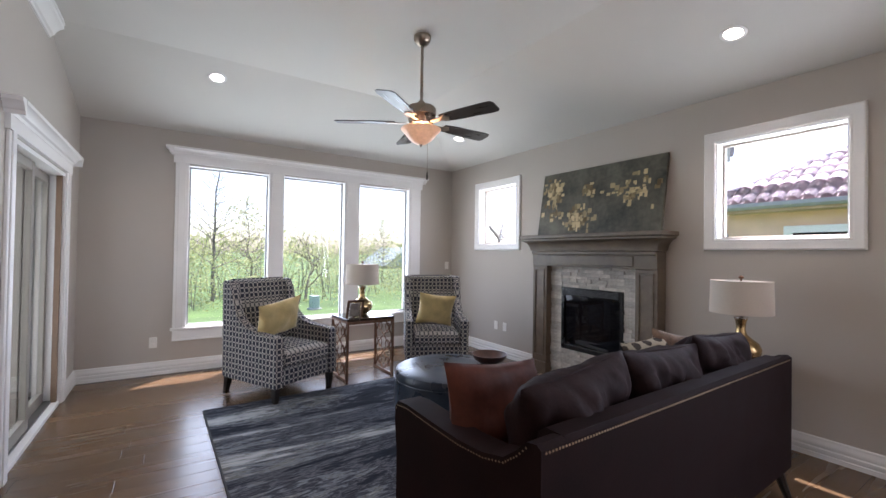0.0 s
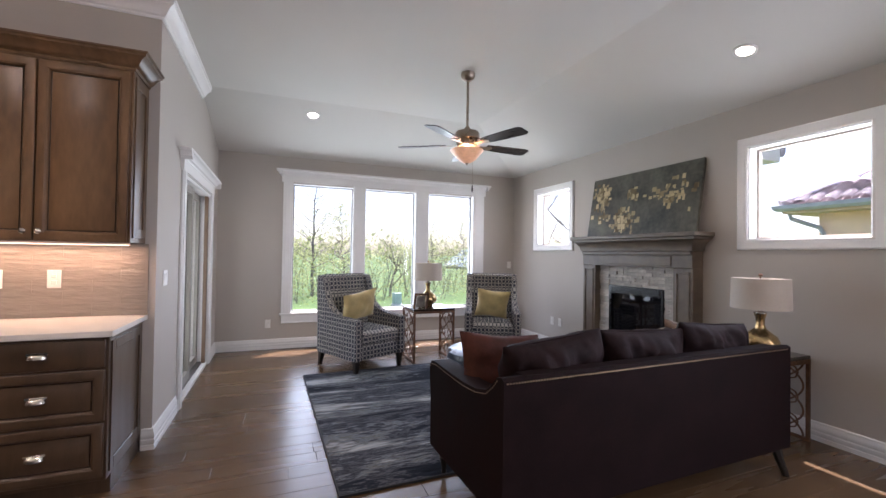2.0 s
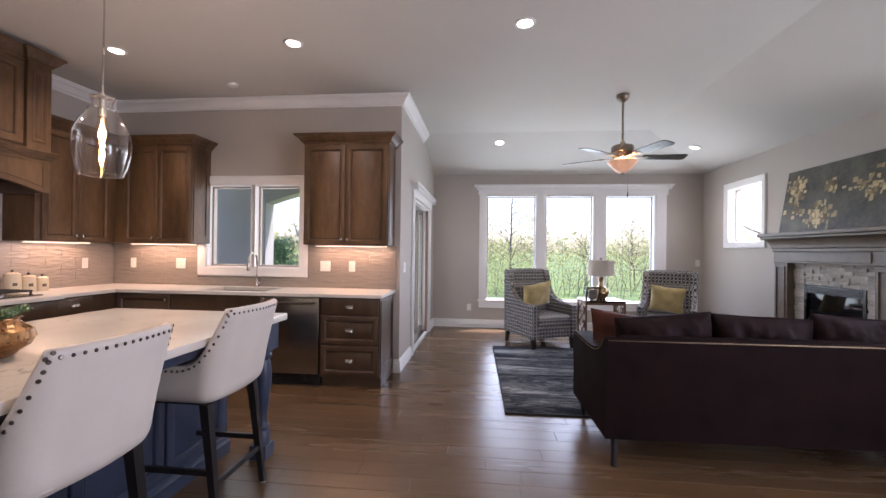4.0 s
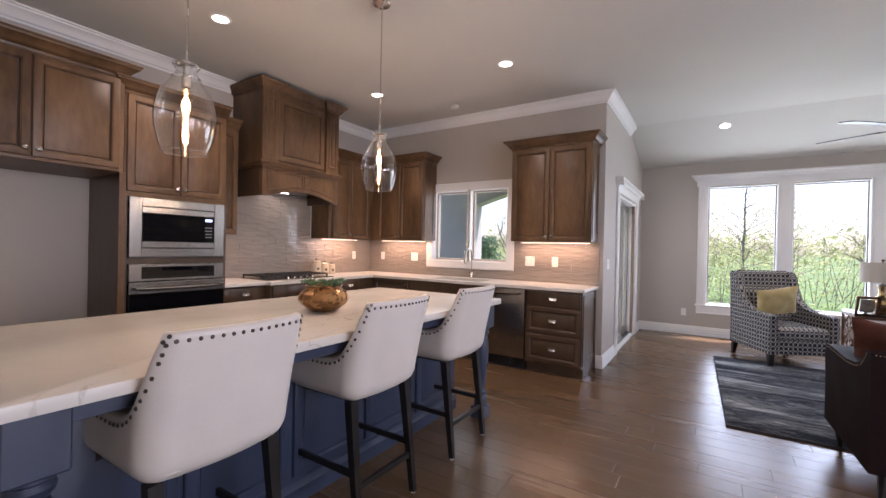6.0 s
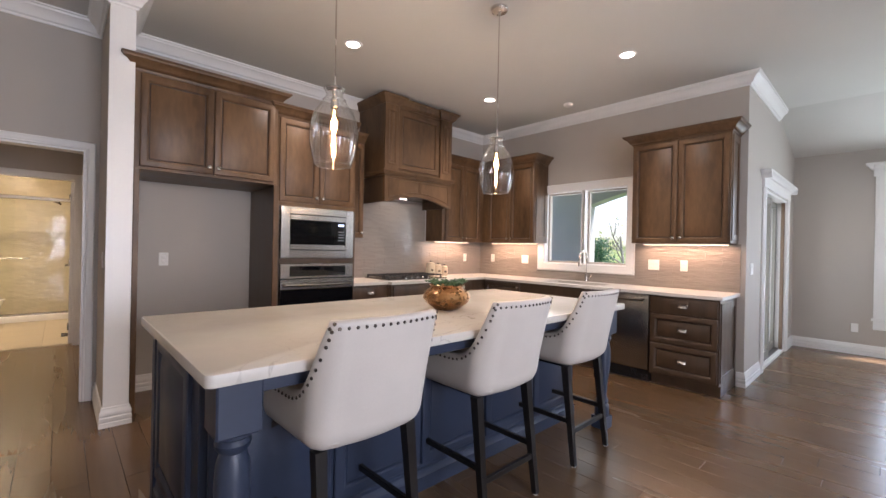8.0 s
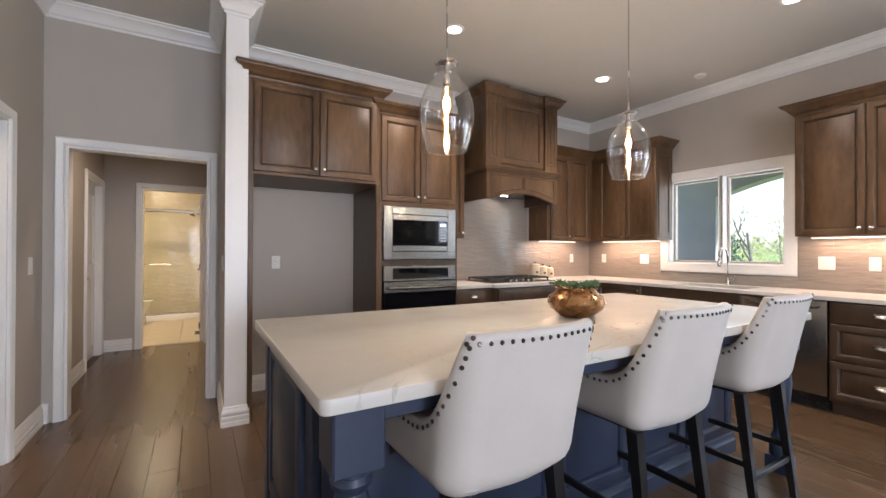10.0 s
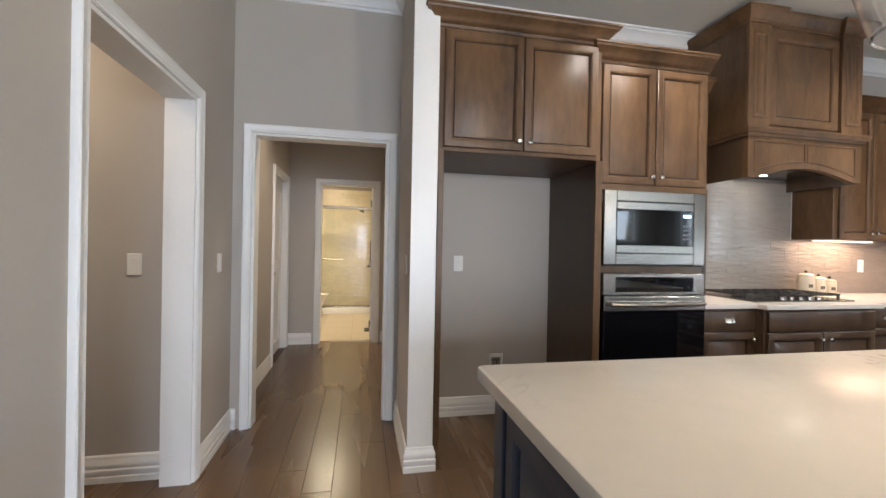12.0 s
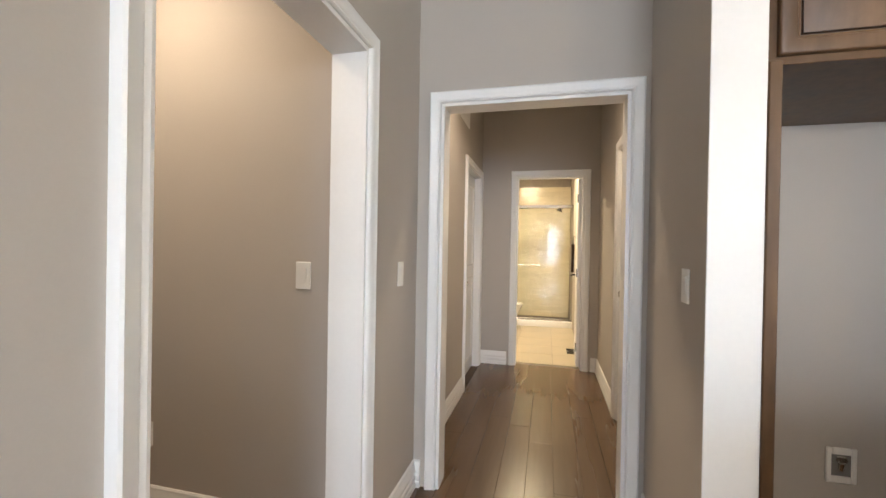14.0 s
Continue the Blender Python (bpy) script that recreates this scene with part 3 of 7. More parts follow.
# ---- wall plates ----
def wall_plate(m, kind, gangs=1, label="white wall outlet plate"):
    t = thing("light_switch" if kind == "switch" else "wall_outlet", m, label, "light switch" if kind == "switch" else "outlet")
    w = 0.036 + 0.023 * (gangs - 1)
    part("plate", Shape().box(-w, w, 0, 0.006, -0.058, 0.058, 0.003), PLASTIC, t)
    for g in range(gangs):
        x = (g - (gangs - 1) / 2) * 0.046
        if kind == "switch":
            part("rocker", Shape().prism([(-0.006, -0.033), (-0.010, 0.033), (-0.006, 0.033), (-0.002, -0.033)], 0.032, Matrix.Translation((x - 0.016, 0, 0)) @ Matrix.Rotation(radians(-90), 4, "Z")), PLASTIC, t)
        else:
            for z in (-0.02, 0.02):
                part("socket", Shape().box(x - 0.015, x + 0.015, 0.004, 0.009, z - 0.013, z + 0.013, 0.003), PLASTIC, t)
    return t


wall_plate(face_m(-0.374, YN, "-y", 0.352), "outlet", 1, "white outlet low on the window wall")
wall_plate(face_m(3.468, YN, "-y", 1.193), "switch", 1, "white light switch near the room corner")
wall_plate(face_m(XE, 3.385, "-x", 0.40), "outlet", 1, "white blank plate low on the wall")
wall_plate(face_m(XE, 3.205, "-x", 0.40), "outlet", 1, "white outlet low on the wall")
wall_plate(face_m(XS, 1.86, "+x", 1.15), "switch", 2, "white double switch beside the sliding door")
wall_plate(face_m(-1.872, YK - 0.012, "-y", 1.16), "outlet", 2, "white double plate on the tiled backsplash")
wall_plate(face_m(-1.565, YK - 0.012, "-y", 1.16), "outlet", 1, "white outlet on the tiled backsplash")
wall_plate(face_m(-3.62, YK - 0.012, "-y", 1.165), "outlet", 2, "white double plate on the tiled backsplash")
wall_plate(face_m(-4.22, YK - 0.012, "-y", 1.165), "outlet", 1, "white outlet on the tiled backsplash")
wall_plate(face_m(XW + 0.012, 1.25, "+x", 1.165), "outlet", 1, "white outlet on the tiled backsplash")
wall_plate(face_m(XW, -2.60, "+x", 1.146), "outlet", 1, "white outlet in the empty fridge alcove")
wall_plate(face_m(-4.235, YS, "+y", 1.145), "switch", 1, "white light switch beside the hall opening")
wall_plate(face_m(-3.93, -4.496, "+x", 1.146), "switch", 1, "white light switch inside the side passage")
wall_plate(face_m(-3.94, -3.050, "-y", 1.159), "switch", 1, "white light switch on the wing wall")
wall_plate(face_m(-3.93, -5.31, "+x", 0.38), "outlet", 1, "white outlet low in the side passage")
wall_plate(face_m(-4.75, HS, "+y", 0.36), "outlet", 1, "white outlet low on the hall wall")
wb = thing("water_supply_box", face_m(XW, -2.29, "+x", 0.385), "white recessed water supply box in the fridge alcove", "supply box")
part("box_frame", Shape().box(-0.055, -0.035, 0, 0.010, -0.075, 0.075, 0.004).box(0.035, 0.055, 0, 0.010, -0.075, 0.075, 0.004).box(-0.035, 0.035, 0, 0.010, 0.045, 0.075, 0.004).box(-0.035, 0.035, 0, 0.010, -0.075, -0.045, 0.004), PLASTIC, wb)
part("box_back", Shape().box(-0.036, 0.036, 0, 0.003, -0.046, 0.046), mat("grey_box_recess", (0.20, 0.19, 0.18), 0.6), wb)
part("valve", Shape().rod((0, 0.003, -0.02), (0, 0.012, 0.02), 0.010).rod((0, 0.004, 0.02), (0, 0.012, 0.03), 0.018), NICKEL, wb)
rg = thing("floor_register", pose(0.25, 4.40, 0.0), "brown metal floor vent under the window", "floor vent")
part("plate", Shape().box(-0.15, 0.15, -0.05, 0.05, 0.0, 0.006, 0.002), WOOD_DARK, rg)
for i in range(9):
    part("slat", Shape().box(-0.135 + i * 0.03, -0.12 + i * 0.03, -0.04, 0.04, 0.004, 0.009), BLACK, rg)

# ---- living room furniture ----
def pattern_fabric(name, dark, pale, size, grid=False):
    """Woven check: pale bars and dots on a dark ground."""
    m = mat(name, dark, 0.85, vary=0.1, bump=0.15, fine=300, spec=0.2)
    n, l = m.node_tree.nodes, m.node_tree.links
    p = shader(m)
    src = p.inputs["Base Color"].links[0].from_socket
    tc, sep = n.new("ShaderNodeTexCoord"), n.new("ShaderNodeSeparateXYZ")
    l.new(tc.outputs["Object"], sep.inputs[0])

    def op(kind, a, b=None):
        k = n.new("ShaderNodeMath")
        k.operation = kind
        for i, v in enumerate((a, b)):
            if v is None:
                continue
            if isinstance(v, (int, float)):
                k.inputs[i].default_value = v
            else:
                l.new(v, k.inputs[i])
        return k.outputs[0]

    if grid:
        lines = [op("LESS_THAN", op("ABSOLUTE", op("SINE", op("MULTIPLY", sep.outputs[axis], math.pi / size))), 0.40) for axis in ("X", "Y", "Z")]
        f = op("COMPARE", op("MODULO", op("ADD", op("ADD", lines[0], lines[1]), lines[2]), 2.0), 1.0)
    else:
        bands = [op("SINE", op("MULTIPLY", sep.outputs[axis], 2 * math.pi / size)) for axis in ("X", "Y", "Z")]
        f = op("GREATER_THAN", op("ADD", op("ADD", op("MULTIPLY", bands[0], bands[2]), op("MULTIPLY", bands[1], bands[2])), op("MULTIPLY", bands[0], bands[1])), 0.10)
    mx = n.new("ShaderNodeMix")
    mx.data_type = "RGBA"
    l.new(f, mx.inputs[0])
    l.new(src, mx.inputs[6])
    mx.inputs[7].default_value = (*pale, 1)
    l.new(mx.outputs[2], p.inputs["Base Color"])
    return m


TWEED = pattern_fabric("navy_and_cream_check_fabric", (0.034, 0.038, 0.055), (0.42, 0.40, 0.37), 0.050, True)
LEATHER = mat("dark_brown_leather", (0.0125, 0.0066, 0.0066), 0.66, vary=0.35, scale=5, bump=0.12, fine=110, spec=0.05)
CUSHION = mat("dark_brown_cushion_fabric", (0.0160, 0.0086, 0.0090), 0.66, vary=0.4, scale=9, bump=0.45, fine=40, spec=0.08)
YELLOW = mat("mustard_velvet", (0.60, 0.47, 0.20), 0.8, vary=0.18, scale=9, bump=0.08, fine=160, sheen=0.5)
RUST = mat("rust_leather", (0.062, 0.017, 0.010), 0.6, vary=0.35, scale=7, bump=0.2, fine=40, spec=0.2)
FUR = mat("brown_faux_fur", (0.17, 0.105, 0.07), 0.95, vary=0.5, scale=22, bump=0.6, fine=150, sheen=0.4)
ZIG = pattern_fabric("cream_patterned_fabric", (0.40, 0.36, 0.28), (0.06, 0.05, 0.045), 0.09)
GOLD = mat("mottled_gold_glass", (0.58, 0.41, 0.20), 0.2, metal=0.85, vary=0.35, scale=16, bump=0.03, fine=50)
BRONZE = mat("antique_bronze_lattice", (0.15, 0.075, 0.040), 0.42, metal=0.55, vary=0.35, scale=14, bump=0.08)
SHADE = mat("cream_linen_shade", (0.62, 0.55, 0.47), 0.85, vary=0.05, scale=60, stretch=(1, 1, 6), bump=0.05, fine=200)
OTTO = mat("blue_black_leather", (0.020, 0.032, 0.052), 0.30, vary=0.2, scale=6, bump=0.02, fine=120)
NAIL = mat("antique_brass_nail", (0.30, 0.22, 0.14), 0.35, metal=1.0, vary=0.1, bump=0.0)


def pillow_shape(w, h, t, n=14, pinch=0.10, wobble=0.0, seed=0):
    """A stuffed square cushion in the x-z plane, thickest in the middle, with drawn-out corners."""
    s = Shape()
    sheets = []
    for side in (1, -1):
        rows = []
        for j in range(n + 1):
            row = []
            for i in range(n + 1):
                u, v = 2 * i / n - 1, 2 * j / n - 1
                px = u * (1 - pinch * (1 - abs(v) ** 1.5) * abs(u) ** 2)
                pz = v * (1 - pinch * (1 - abs(u) ** 1.5) * abs(v) ** 2)
                d = (max(0, 1 - abs(u) ** 2.6) * max(0, 1 - abs(v) ** 2.6)) ** 0.5
                k = (noise.noise(Vector((u * 1.7 + seed, v * 1.7, side * 2.0))) + 0.45 * noise.noise(Vector((u * 5.1 + seed, v * 2.6, side * 3.0))) - 1.4 * max(0.0, 0.15 - abs(noise.noise(Vector((u * 2.3 + v * 1.1 + seed * 1.7, v * 3.1 - u * 0.8, side * 1.3)))))) * wobble
                row.append((px * w / 2, side * d * t / 2 * (1 + k), pz * h / 2))
            rows.append(row)
        sheets.append(rows)
    s.grid(sheets[0])
    s.grid(sheets[1])
    bmesh.ops.remove_doubles(s.bm, verts=s.bm.verts, dist=0.0008)
    return s


def pad(w, d, h, r=0.04, crown=0.02, n=12):
    """A flat seat cushion with rounded edges and a slightly domed top, its base at z 0."""
    s = Shape()
    prof = []
    rings = []
    levels = [(r * 0.6, 0), (0, r * 0.7), (0, h - r), (r * 0.3, h - r * 0.35), (r, h)]
    def ring(inset, z, dome):
        pts = []
        x, y = w / 2 - inset, d / 2 - inset
        k = 5
        rr = max(0.006, min(0.05, x, y) - 0.0)
        for cx0, cy0, a0 in ((x - rr, y - rr, 0), (-x + rr, y - rr, 90), (-x + rr, -y + rr, 180), (x - rr, -y + rr, 270)):
            for i in range(k):
                a = radians(a0 + 90 * i / (k - 1))
                pts.append(s.bm.verts.new((cx0 + rr * math.cos(a), cy0 + rr * math.sin(a), z + dome)))
        return pts
    for ins, z in levels:
        rings.append(ring(ins, z, 0))
    for f in (0.3, 0.6, 0.9):
        rings.append(ring(r + (min(w, d) / 2 - r) * f, h, crown * (1 - (1 - f) ** 2)))
    for a, b in zip(rings, rings[1:]):
        for i in range(len(a)):
            s.bm.faces.new((a[i], a[(i + 1) % len(a)], b[(i + 1) % len(b)], b[i]))
    s.bm.faces.new(rings[0][::-1])
    s.bm.faces.new(rings[-1])
    return s


def studs(points, r, n=6):
    """Dome nail heads at points with their outward ways."""
    s = Shape()
    for p, w in points:
        q = Vector(w).to_track_quat("Z", "Y")
        c = Vector(p)
        ring = [s.bm.verts.new(c + q @ Vector((r * math.cos(2 * math.pi * i / n), r * math.sin(2 * math.pi * i / n), 0))) for i in range(n)]
        mid = [s.bm.verts.new(c + q @ Vector((0.7 * r * math.cos(2 * math.pi * i / n), 0.7 * r * math.sin(2 * math.pi * i / n), 0.45 * r))) for i in range(n)]
        for i in range(n):
            s.bm.faces.new((ring[i], ring[(i + 1) % n], mid[(i + 1) % n], mid[i]))
        s.bm.faces.new(mid)
    return s


def rounded_slab(outline, x0, x1, bevel=0.025, seg=3):
    """An outline in y and z, extruded along x, with softened edges."""
    s = Shape()
    s.prism(outline, x1 - x0, Matrix.Translation((x0, 0, 0)) @ Matrix(((0, 1, 0, 0), (1, 0, 0, 0), (0, 0, 1, 0), (0, 0, 0, 1))))
    sharp = [e for e in s.bm.edges if len(e.link_faces) == 2 and e.calc_face_angle(0) > radians(50)]
    bmesh.ops.recalc_face_normals(s.bm, faces=s.bm.faces)
    bmesh.ops.bevel(s.bm, geom=sharp, offset=bevel, segments=seg, profile=0.5, affect="EDGES")
    return s


# sofa: its back stands at y 0, the seat opens to +y
W2 = 1.055
sofa = thing("sofa", pose(1.735, -0.135, 0, 0, 0, 1.4), "dark brown leather sofa with brass nailhead trim", "sofa")
ARM = [(0.0, 0.17), (0.0, 0.80), (0.02, 0.812), (0.06, 0.805), (0.10, 0.765), (0.16, 0.72), (0.26, 0.695), (0.40, 0.685), (0.60, 0.690), (0.78, 0.698), (0.86, 0.690), (0.885, 0.655), (0.885, 0.60), (0.865, 0.45), (0.862, 0.17)]
for k, (a, b) in enumerate(((-W2, -W2 + 0.12), (W2 - 0.12, W2))):
    part("arm", rounded_slab(ARM, a, b, 0.022), LEATHER, sofa)
part("back", rounded_slab([(0.0, 0.17), (0.0, 0.80), (0.015, 0.812), (0.09, 0.812), (0.12, 0.79), (0.16, 0.45), (0.16, 0.17)], -W2 + 0.118, W2 - 0.118, 0.016), LEATHER, sofa)
part("seat_base", Shape().box(-W2 + 0.12, W2 - 0.12, 0.10, 0.85, 0.165, 0.315, 0.02, 2), LEATHER, sofa)
for i in range(3):
    x = (i - 1) * 0.605
    part("seat_cushion", pad(0.60, 0.70, 0.155, 0.045, 0.02), CUSHION, sofa, "", 40, pose(x, 0.49, 0.315))
for i in range(3):
    x = (i - 1) * 0.605
    bc = part("back_cushion", pillow_shape(0.64, 0.50, 0.31, 40, 0.045, 0.42, 3 + i), CUSHION, sofa, "", 60, pose(x, 0.255, 0.688 + 0.006 * i, 11, (-5, 2, 4)[i], (2, -2, 1)[i]))
    edge = [(0.315 * (1 - 0.03 * 0.0) * cx0, -0.004, 0.25 * cz) for cx0, cz in ((-0.97, -0.97), (-0.96, 0), (-0.97, 0.96), (0, 0.955), (0.97, 0.96), (0.96, 0), (0.97, -0.97))]
    part("piping", Shape().tube(edge, 0.006, 6), CUSHION, bc)
nails = [((-W2 + 0.02 + i * 0.0150, -0.0005, 0.790), (0, -1, 0.1)) for i in range(int((2 * W2 - 0.04) / 0.0150))]
part("nailhead_row", studs(nails, 0.0046), NAIL, sofa, "brass nailheads")
for sx in (-1, 1):
    pts = []
    for (y0, z0), (y1, z1) in zip(ARM[3:11], ARM[4:12]):
        nseg = max(1, int(math.hypot(y1 - y0, z1 - z0) / 0.0150))
        for i in range(nseg):
            f = i / nseg
            pts.append(((sx * (W2 - 0.001), y0 + (y1 - y0) * f, z0 + (z1 - z0) * f - 0.018), (sx, 0, 0.1)))
    part("nailhead_row", studs(pts, 0.0046), NAIL, sofa, "brass nailheads")
for sx in (-1, 1):
    part("leg", Shape().lathe([(0.012, 0.0), (0.016, 0.012), (0.013, 0.03), (0.024, 0.085), (0.030, 0.105), (0.022, 0.118), (0.034, 0.132), (0.036, 0.175)], 16, (sx * (W2 - 0.07), 0.80, 0)), BLACK_WOOD, sofa)
    s = Shape().tube([(sx * (W2 - 0.05), -0.005, 0.0), (sx * (W2 - 0.065), 0.02, 0.08), (sx * (W2 - 0.075), 0.05, 0.19)], 0.017, 8, 0.030)
    part("leg", s, BLACK_WOOD, sofa)


def cushion(name, m, w, h, t, material, label, seed):
    c = thing(name, m, label, "pillow")
    part("cover", pillow_shape(w, h, t, 16, 0.09, 0.3, seed), material, c, "", 60)
    return c


cushion("throw_pillow", pose(0.985, 0.38, 0.690, -16, 6, 3), 0.56, 0.42, 0.17, RUST, "rust leather throw pillow leaning on the sofa", 1)
cushion("throw_pillow", pose(2.38, 0.47, 0.655, -16, -8, -14), 0.40, 0.40, 0.15, ZIG, "cream patterned throw pillow on the sofa", 2)
cushion("throw_pillow", pose(2.58, 0.43, 0.665, -12, 10, -20), 0.40, 0.42, 0.18, FUR, "shaggy brown faux fur pillow on the sofa", 5)

# rug
rug_mat = mat("blue_grey_abstract_rug", (0.05, 0.06, 0.08), 0.95, vary=0.2, bump=0.3, fine=240, spec=0.1)
n, l = rug_mat.node_tree.nodes, rug_mat.node_tree.links
tc, mp, big, small = n.new("ShaderNodeTexCoord"), n.new("ShaderNodeMapping"), n.new("ShaderNodeTexNoise"), n.new("ShaderNodeTexNoise")
mp.inputs["Scale"].default_value = (0.42, 2.3, 1)
l.new(tc.outputs["Object"], mp.inputs["Vector"])
big.inputs["Scale"].default_value, big.inputs["Detail"].default_value, big.inputs["Roughness"].default_value, big.inputs["Distortion"].default_value = 0.95, 14, 0.72, 0.45
l.new(mp.outputs[0], big.inputs["Vector"])
rr = n.new("ShaderNodeValToRGB")
stops = [(0.28, (0.010, 0.013, 0.020)), (0.40, (0.024, 0.030, 0.044)), (0.435, (0.13, 0.14, 0.165)), (0.455, (0.022, 0.027, 0.040)), (0.49, (0.060, 0.068, 0.085)), (0.52, (0.20, 0.23, 0.27)), (0.54, (0.070, 0.072, 0.066)), (0.58, (0.29, 0.32, 0.35)), (0.68, (0.44, 0.46, 0.48))]
while len(rr.color_ramp.elements) < len(stops):
    rr.color_ramp.elements.new(0.5)
for e, (pos, col) in zip(rr.color_ramp.elements, stops):
    e.position, e.color = pos, (*col, 1)
small.inputs["Scale"].default_value, small.inputs["Detail"].default_value, small.inputs["Roughness"].default_value = 16, 6, 0.7
l.new(mp.outputs[0], small.inputs["Vector"])
worn = n.new("ShaderNodeMath")
worn.operation = "MULTIPLY_ADD"
worn.inputs[1].default_value = 0.22
l.new(small.outputs["Fac"], worn.inputs[0])
low = n.new("ShaderNodeMath")
low.operation = "MULTIPLY_ADD"
low.inputs[1].default_value, low.inputs[2].default_value = 1.7, -0.485
l.new(big.outputs["Fac"], low.inputs[0]), l.new(low.outputs[0], worn.inputs[2])
l.new(worn.outputs[0], rr.inputs[0])
l.new(rr.outputs[0], shader(rug_mat).inputs["Base Color"])
rug = thing("area_rug", pose(0.095, 0.595, 0.0, 0, 0, 1.6), "blue-grey abstract streaked area rug on the floor", "rug")
part("woven_field", Shape().box(0, 3.05, 0, 2.44, 0.0, 0.012, 0.004, 2), rug_mat, rug)
part("binding", Shape().moulding([(0, 0, 0), (3.05, 0, 0), (3.05, 2.44, 0), (0, 2.44, 0), (0, 0.001, 0)], [(0.006, 0), (0.006, 0.0145), (-0.004, 0.0145), (-0.004, 0)], (0, 0, 1)), mat("dark_rug_binding", (0.035, 0.04, 0.05), 0.9), rug)

# ottoman
ot = thing("ottoman", pose(1.690, 1.780, 0.012), "round blue-black leather ottoman on the rug", "ottoman")
part("body", Shape().lathe([(0.40, 0.03), (0.43, 0.035), (0.440, 0.06), (0.442, 0.34), (0.44, 0.37)], 48), OTTO, ot)
part("top", Shape().lathe([(0.435, 0.372), (0.446, 0.378), (0.448, 0.40), (0.435, 0.435), (0.40, 0.450), (0.25, 0.458), (0.0, 0.460)], 48, close=False), OTTO, ot)
part("welt", Shape().lathe([(0.440, 0.366), (0.449, 0.368), (0.451, 0.373), (0.449, 0.378), (0.440, 0.380)], 48, close=False), OTTO, ot)
for i in range(4):
    a = radians(45 + 90 * i)
    part("foot", Shape().lathe([(0.025, 0.0), (0.03, 0.035)], 12, (0.34 * math.cos(a), 0.34 * math.sin(a), 0)), BLACK_WOOD, ot)
tr = thing("wooden_tray", pose(2.00, 1.66, 0.472, 0, 0, 20), "small dark carved wooden bowl on the ottoman", "bowl")
part("bowl_body", Shape().lathe([(0.0, 0.0), (0.07, 0.0), (0.12, 0.03), (0.15, 0.075), (0.142, 0.075), (0.11, 0.035), (0.06, 0.012), (0.0, 0.010)], 28, close=False), mat("dark_carved_wood", (0.07, 0.03, 0.02), 0.45, vary=0.4, scale=18, bump=0.2), tr)


# wing chairs: seat centre at the origin, front to +y
def wing_chair(m, label):
    t = thing("wing_chair", m, label, "armchair", "armchairs by the window")
    w = 0.365
    arm = [(-0.40, 0.155), (-0.42, 1.055), (-0.385, 1.080), (-0.33, 1.070), (-0.285, 1.00), (-0.245, 0.86), (-0.18, 0.735), (-0.06, 0.655), (0.10, 0.618), (0.33, 0.605), (0.375, 0.59), (0.38, 0.155)]
    for a, b in ((-w, -w + 0.085), (w - 0.085, w)):
        part("arm_and_wing", rounded_slab(arm, a, b, 0.020), TWEED, t)
    part("backrest", rounded_slab([(-0.41, 0.155), (-0.43, 1.055), (-0.41, 1.090), (-0.37, 1.092), (-0.335, 1.06), (-0.24, 0.45), (-0.24, 0.155)], -w + 0.080, w - 0.080, 0.022), TWEED, t)
    part("front_rail", Shape().box(-w + 0.083, w - 0.083, -0.24, 0.36, 0.155, 0.315, 0.015, 2), TWEED, t)
    sc = part("seat_cushion", pad(2 * w - 0.175, 0.62, 0.155, 0.04, 0.02), TWEED, t, "", 40, pose(0, 0.075, 0.312))
    x, y = w - 0.09, 0.307
    part("piping", Shape().tube([(-x, y, 0.115), (x, y, 0.115)], 0.005, 6).tube([(-x, y, 0.035), (x, y, 0.035)], 0.005, 6), TWEED, sc)
    for lx, ly, dy in ((-w + 0.045, 0.33, 0.0), (w - 0.045, 0.33, 0.0), (-w + 0.045, -0.36, -0.04), (w - 0.045, -0.36, -0.04)):
        s = Shape()
        lo, hi = 0.019, 0.030
        v = [s.bm.verts.new((lx + a * lo, ly + dy + b * lo, 0.0)) for a, b in ((-1, -1), (1, -1), (1, 1), (-1, 1))]
        u = [s.bm.verts.new((lx + a * hi, ly + b * hi, 0.16)) for a, b in ((-1, -1), (1, -1), (1, 1), (-1, 1))]
        s.bm.faces.new(v), s.bm.faces.new(u)
        for i in range(4):
            s.bm.faces.new((v[i], v[(i + 1) % 4], u[(i + 1) % 4], u[i]))
        part("leg", s, BLACK_WOOD, t)
    return t


ch1 = wing_chair(pose(0.715, 3.335, 0, 0, 0, 206.5), "navy and cream checked wing chair by the window")
ch2 = copy_thing(ch1, pose(2.520, 3.350, 0, 0, 0, 153.5))
cushion("yellow_pillow", pose(0.650, 3.185, 0.735, -22, 10, 203), 0.46, 0.38, 0.14, YELLOW, "mustard yellow velvet pillow on the checked chair", 7)
cushion("yellow_pillow", pose(2.440, 3.195, 0.705, -18, -6, 156), 0.44, 0.40, 0.14, YELLOW, "mustard yellow velvet pillow on the checked chair", 9)


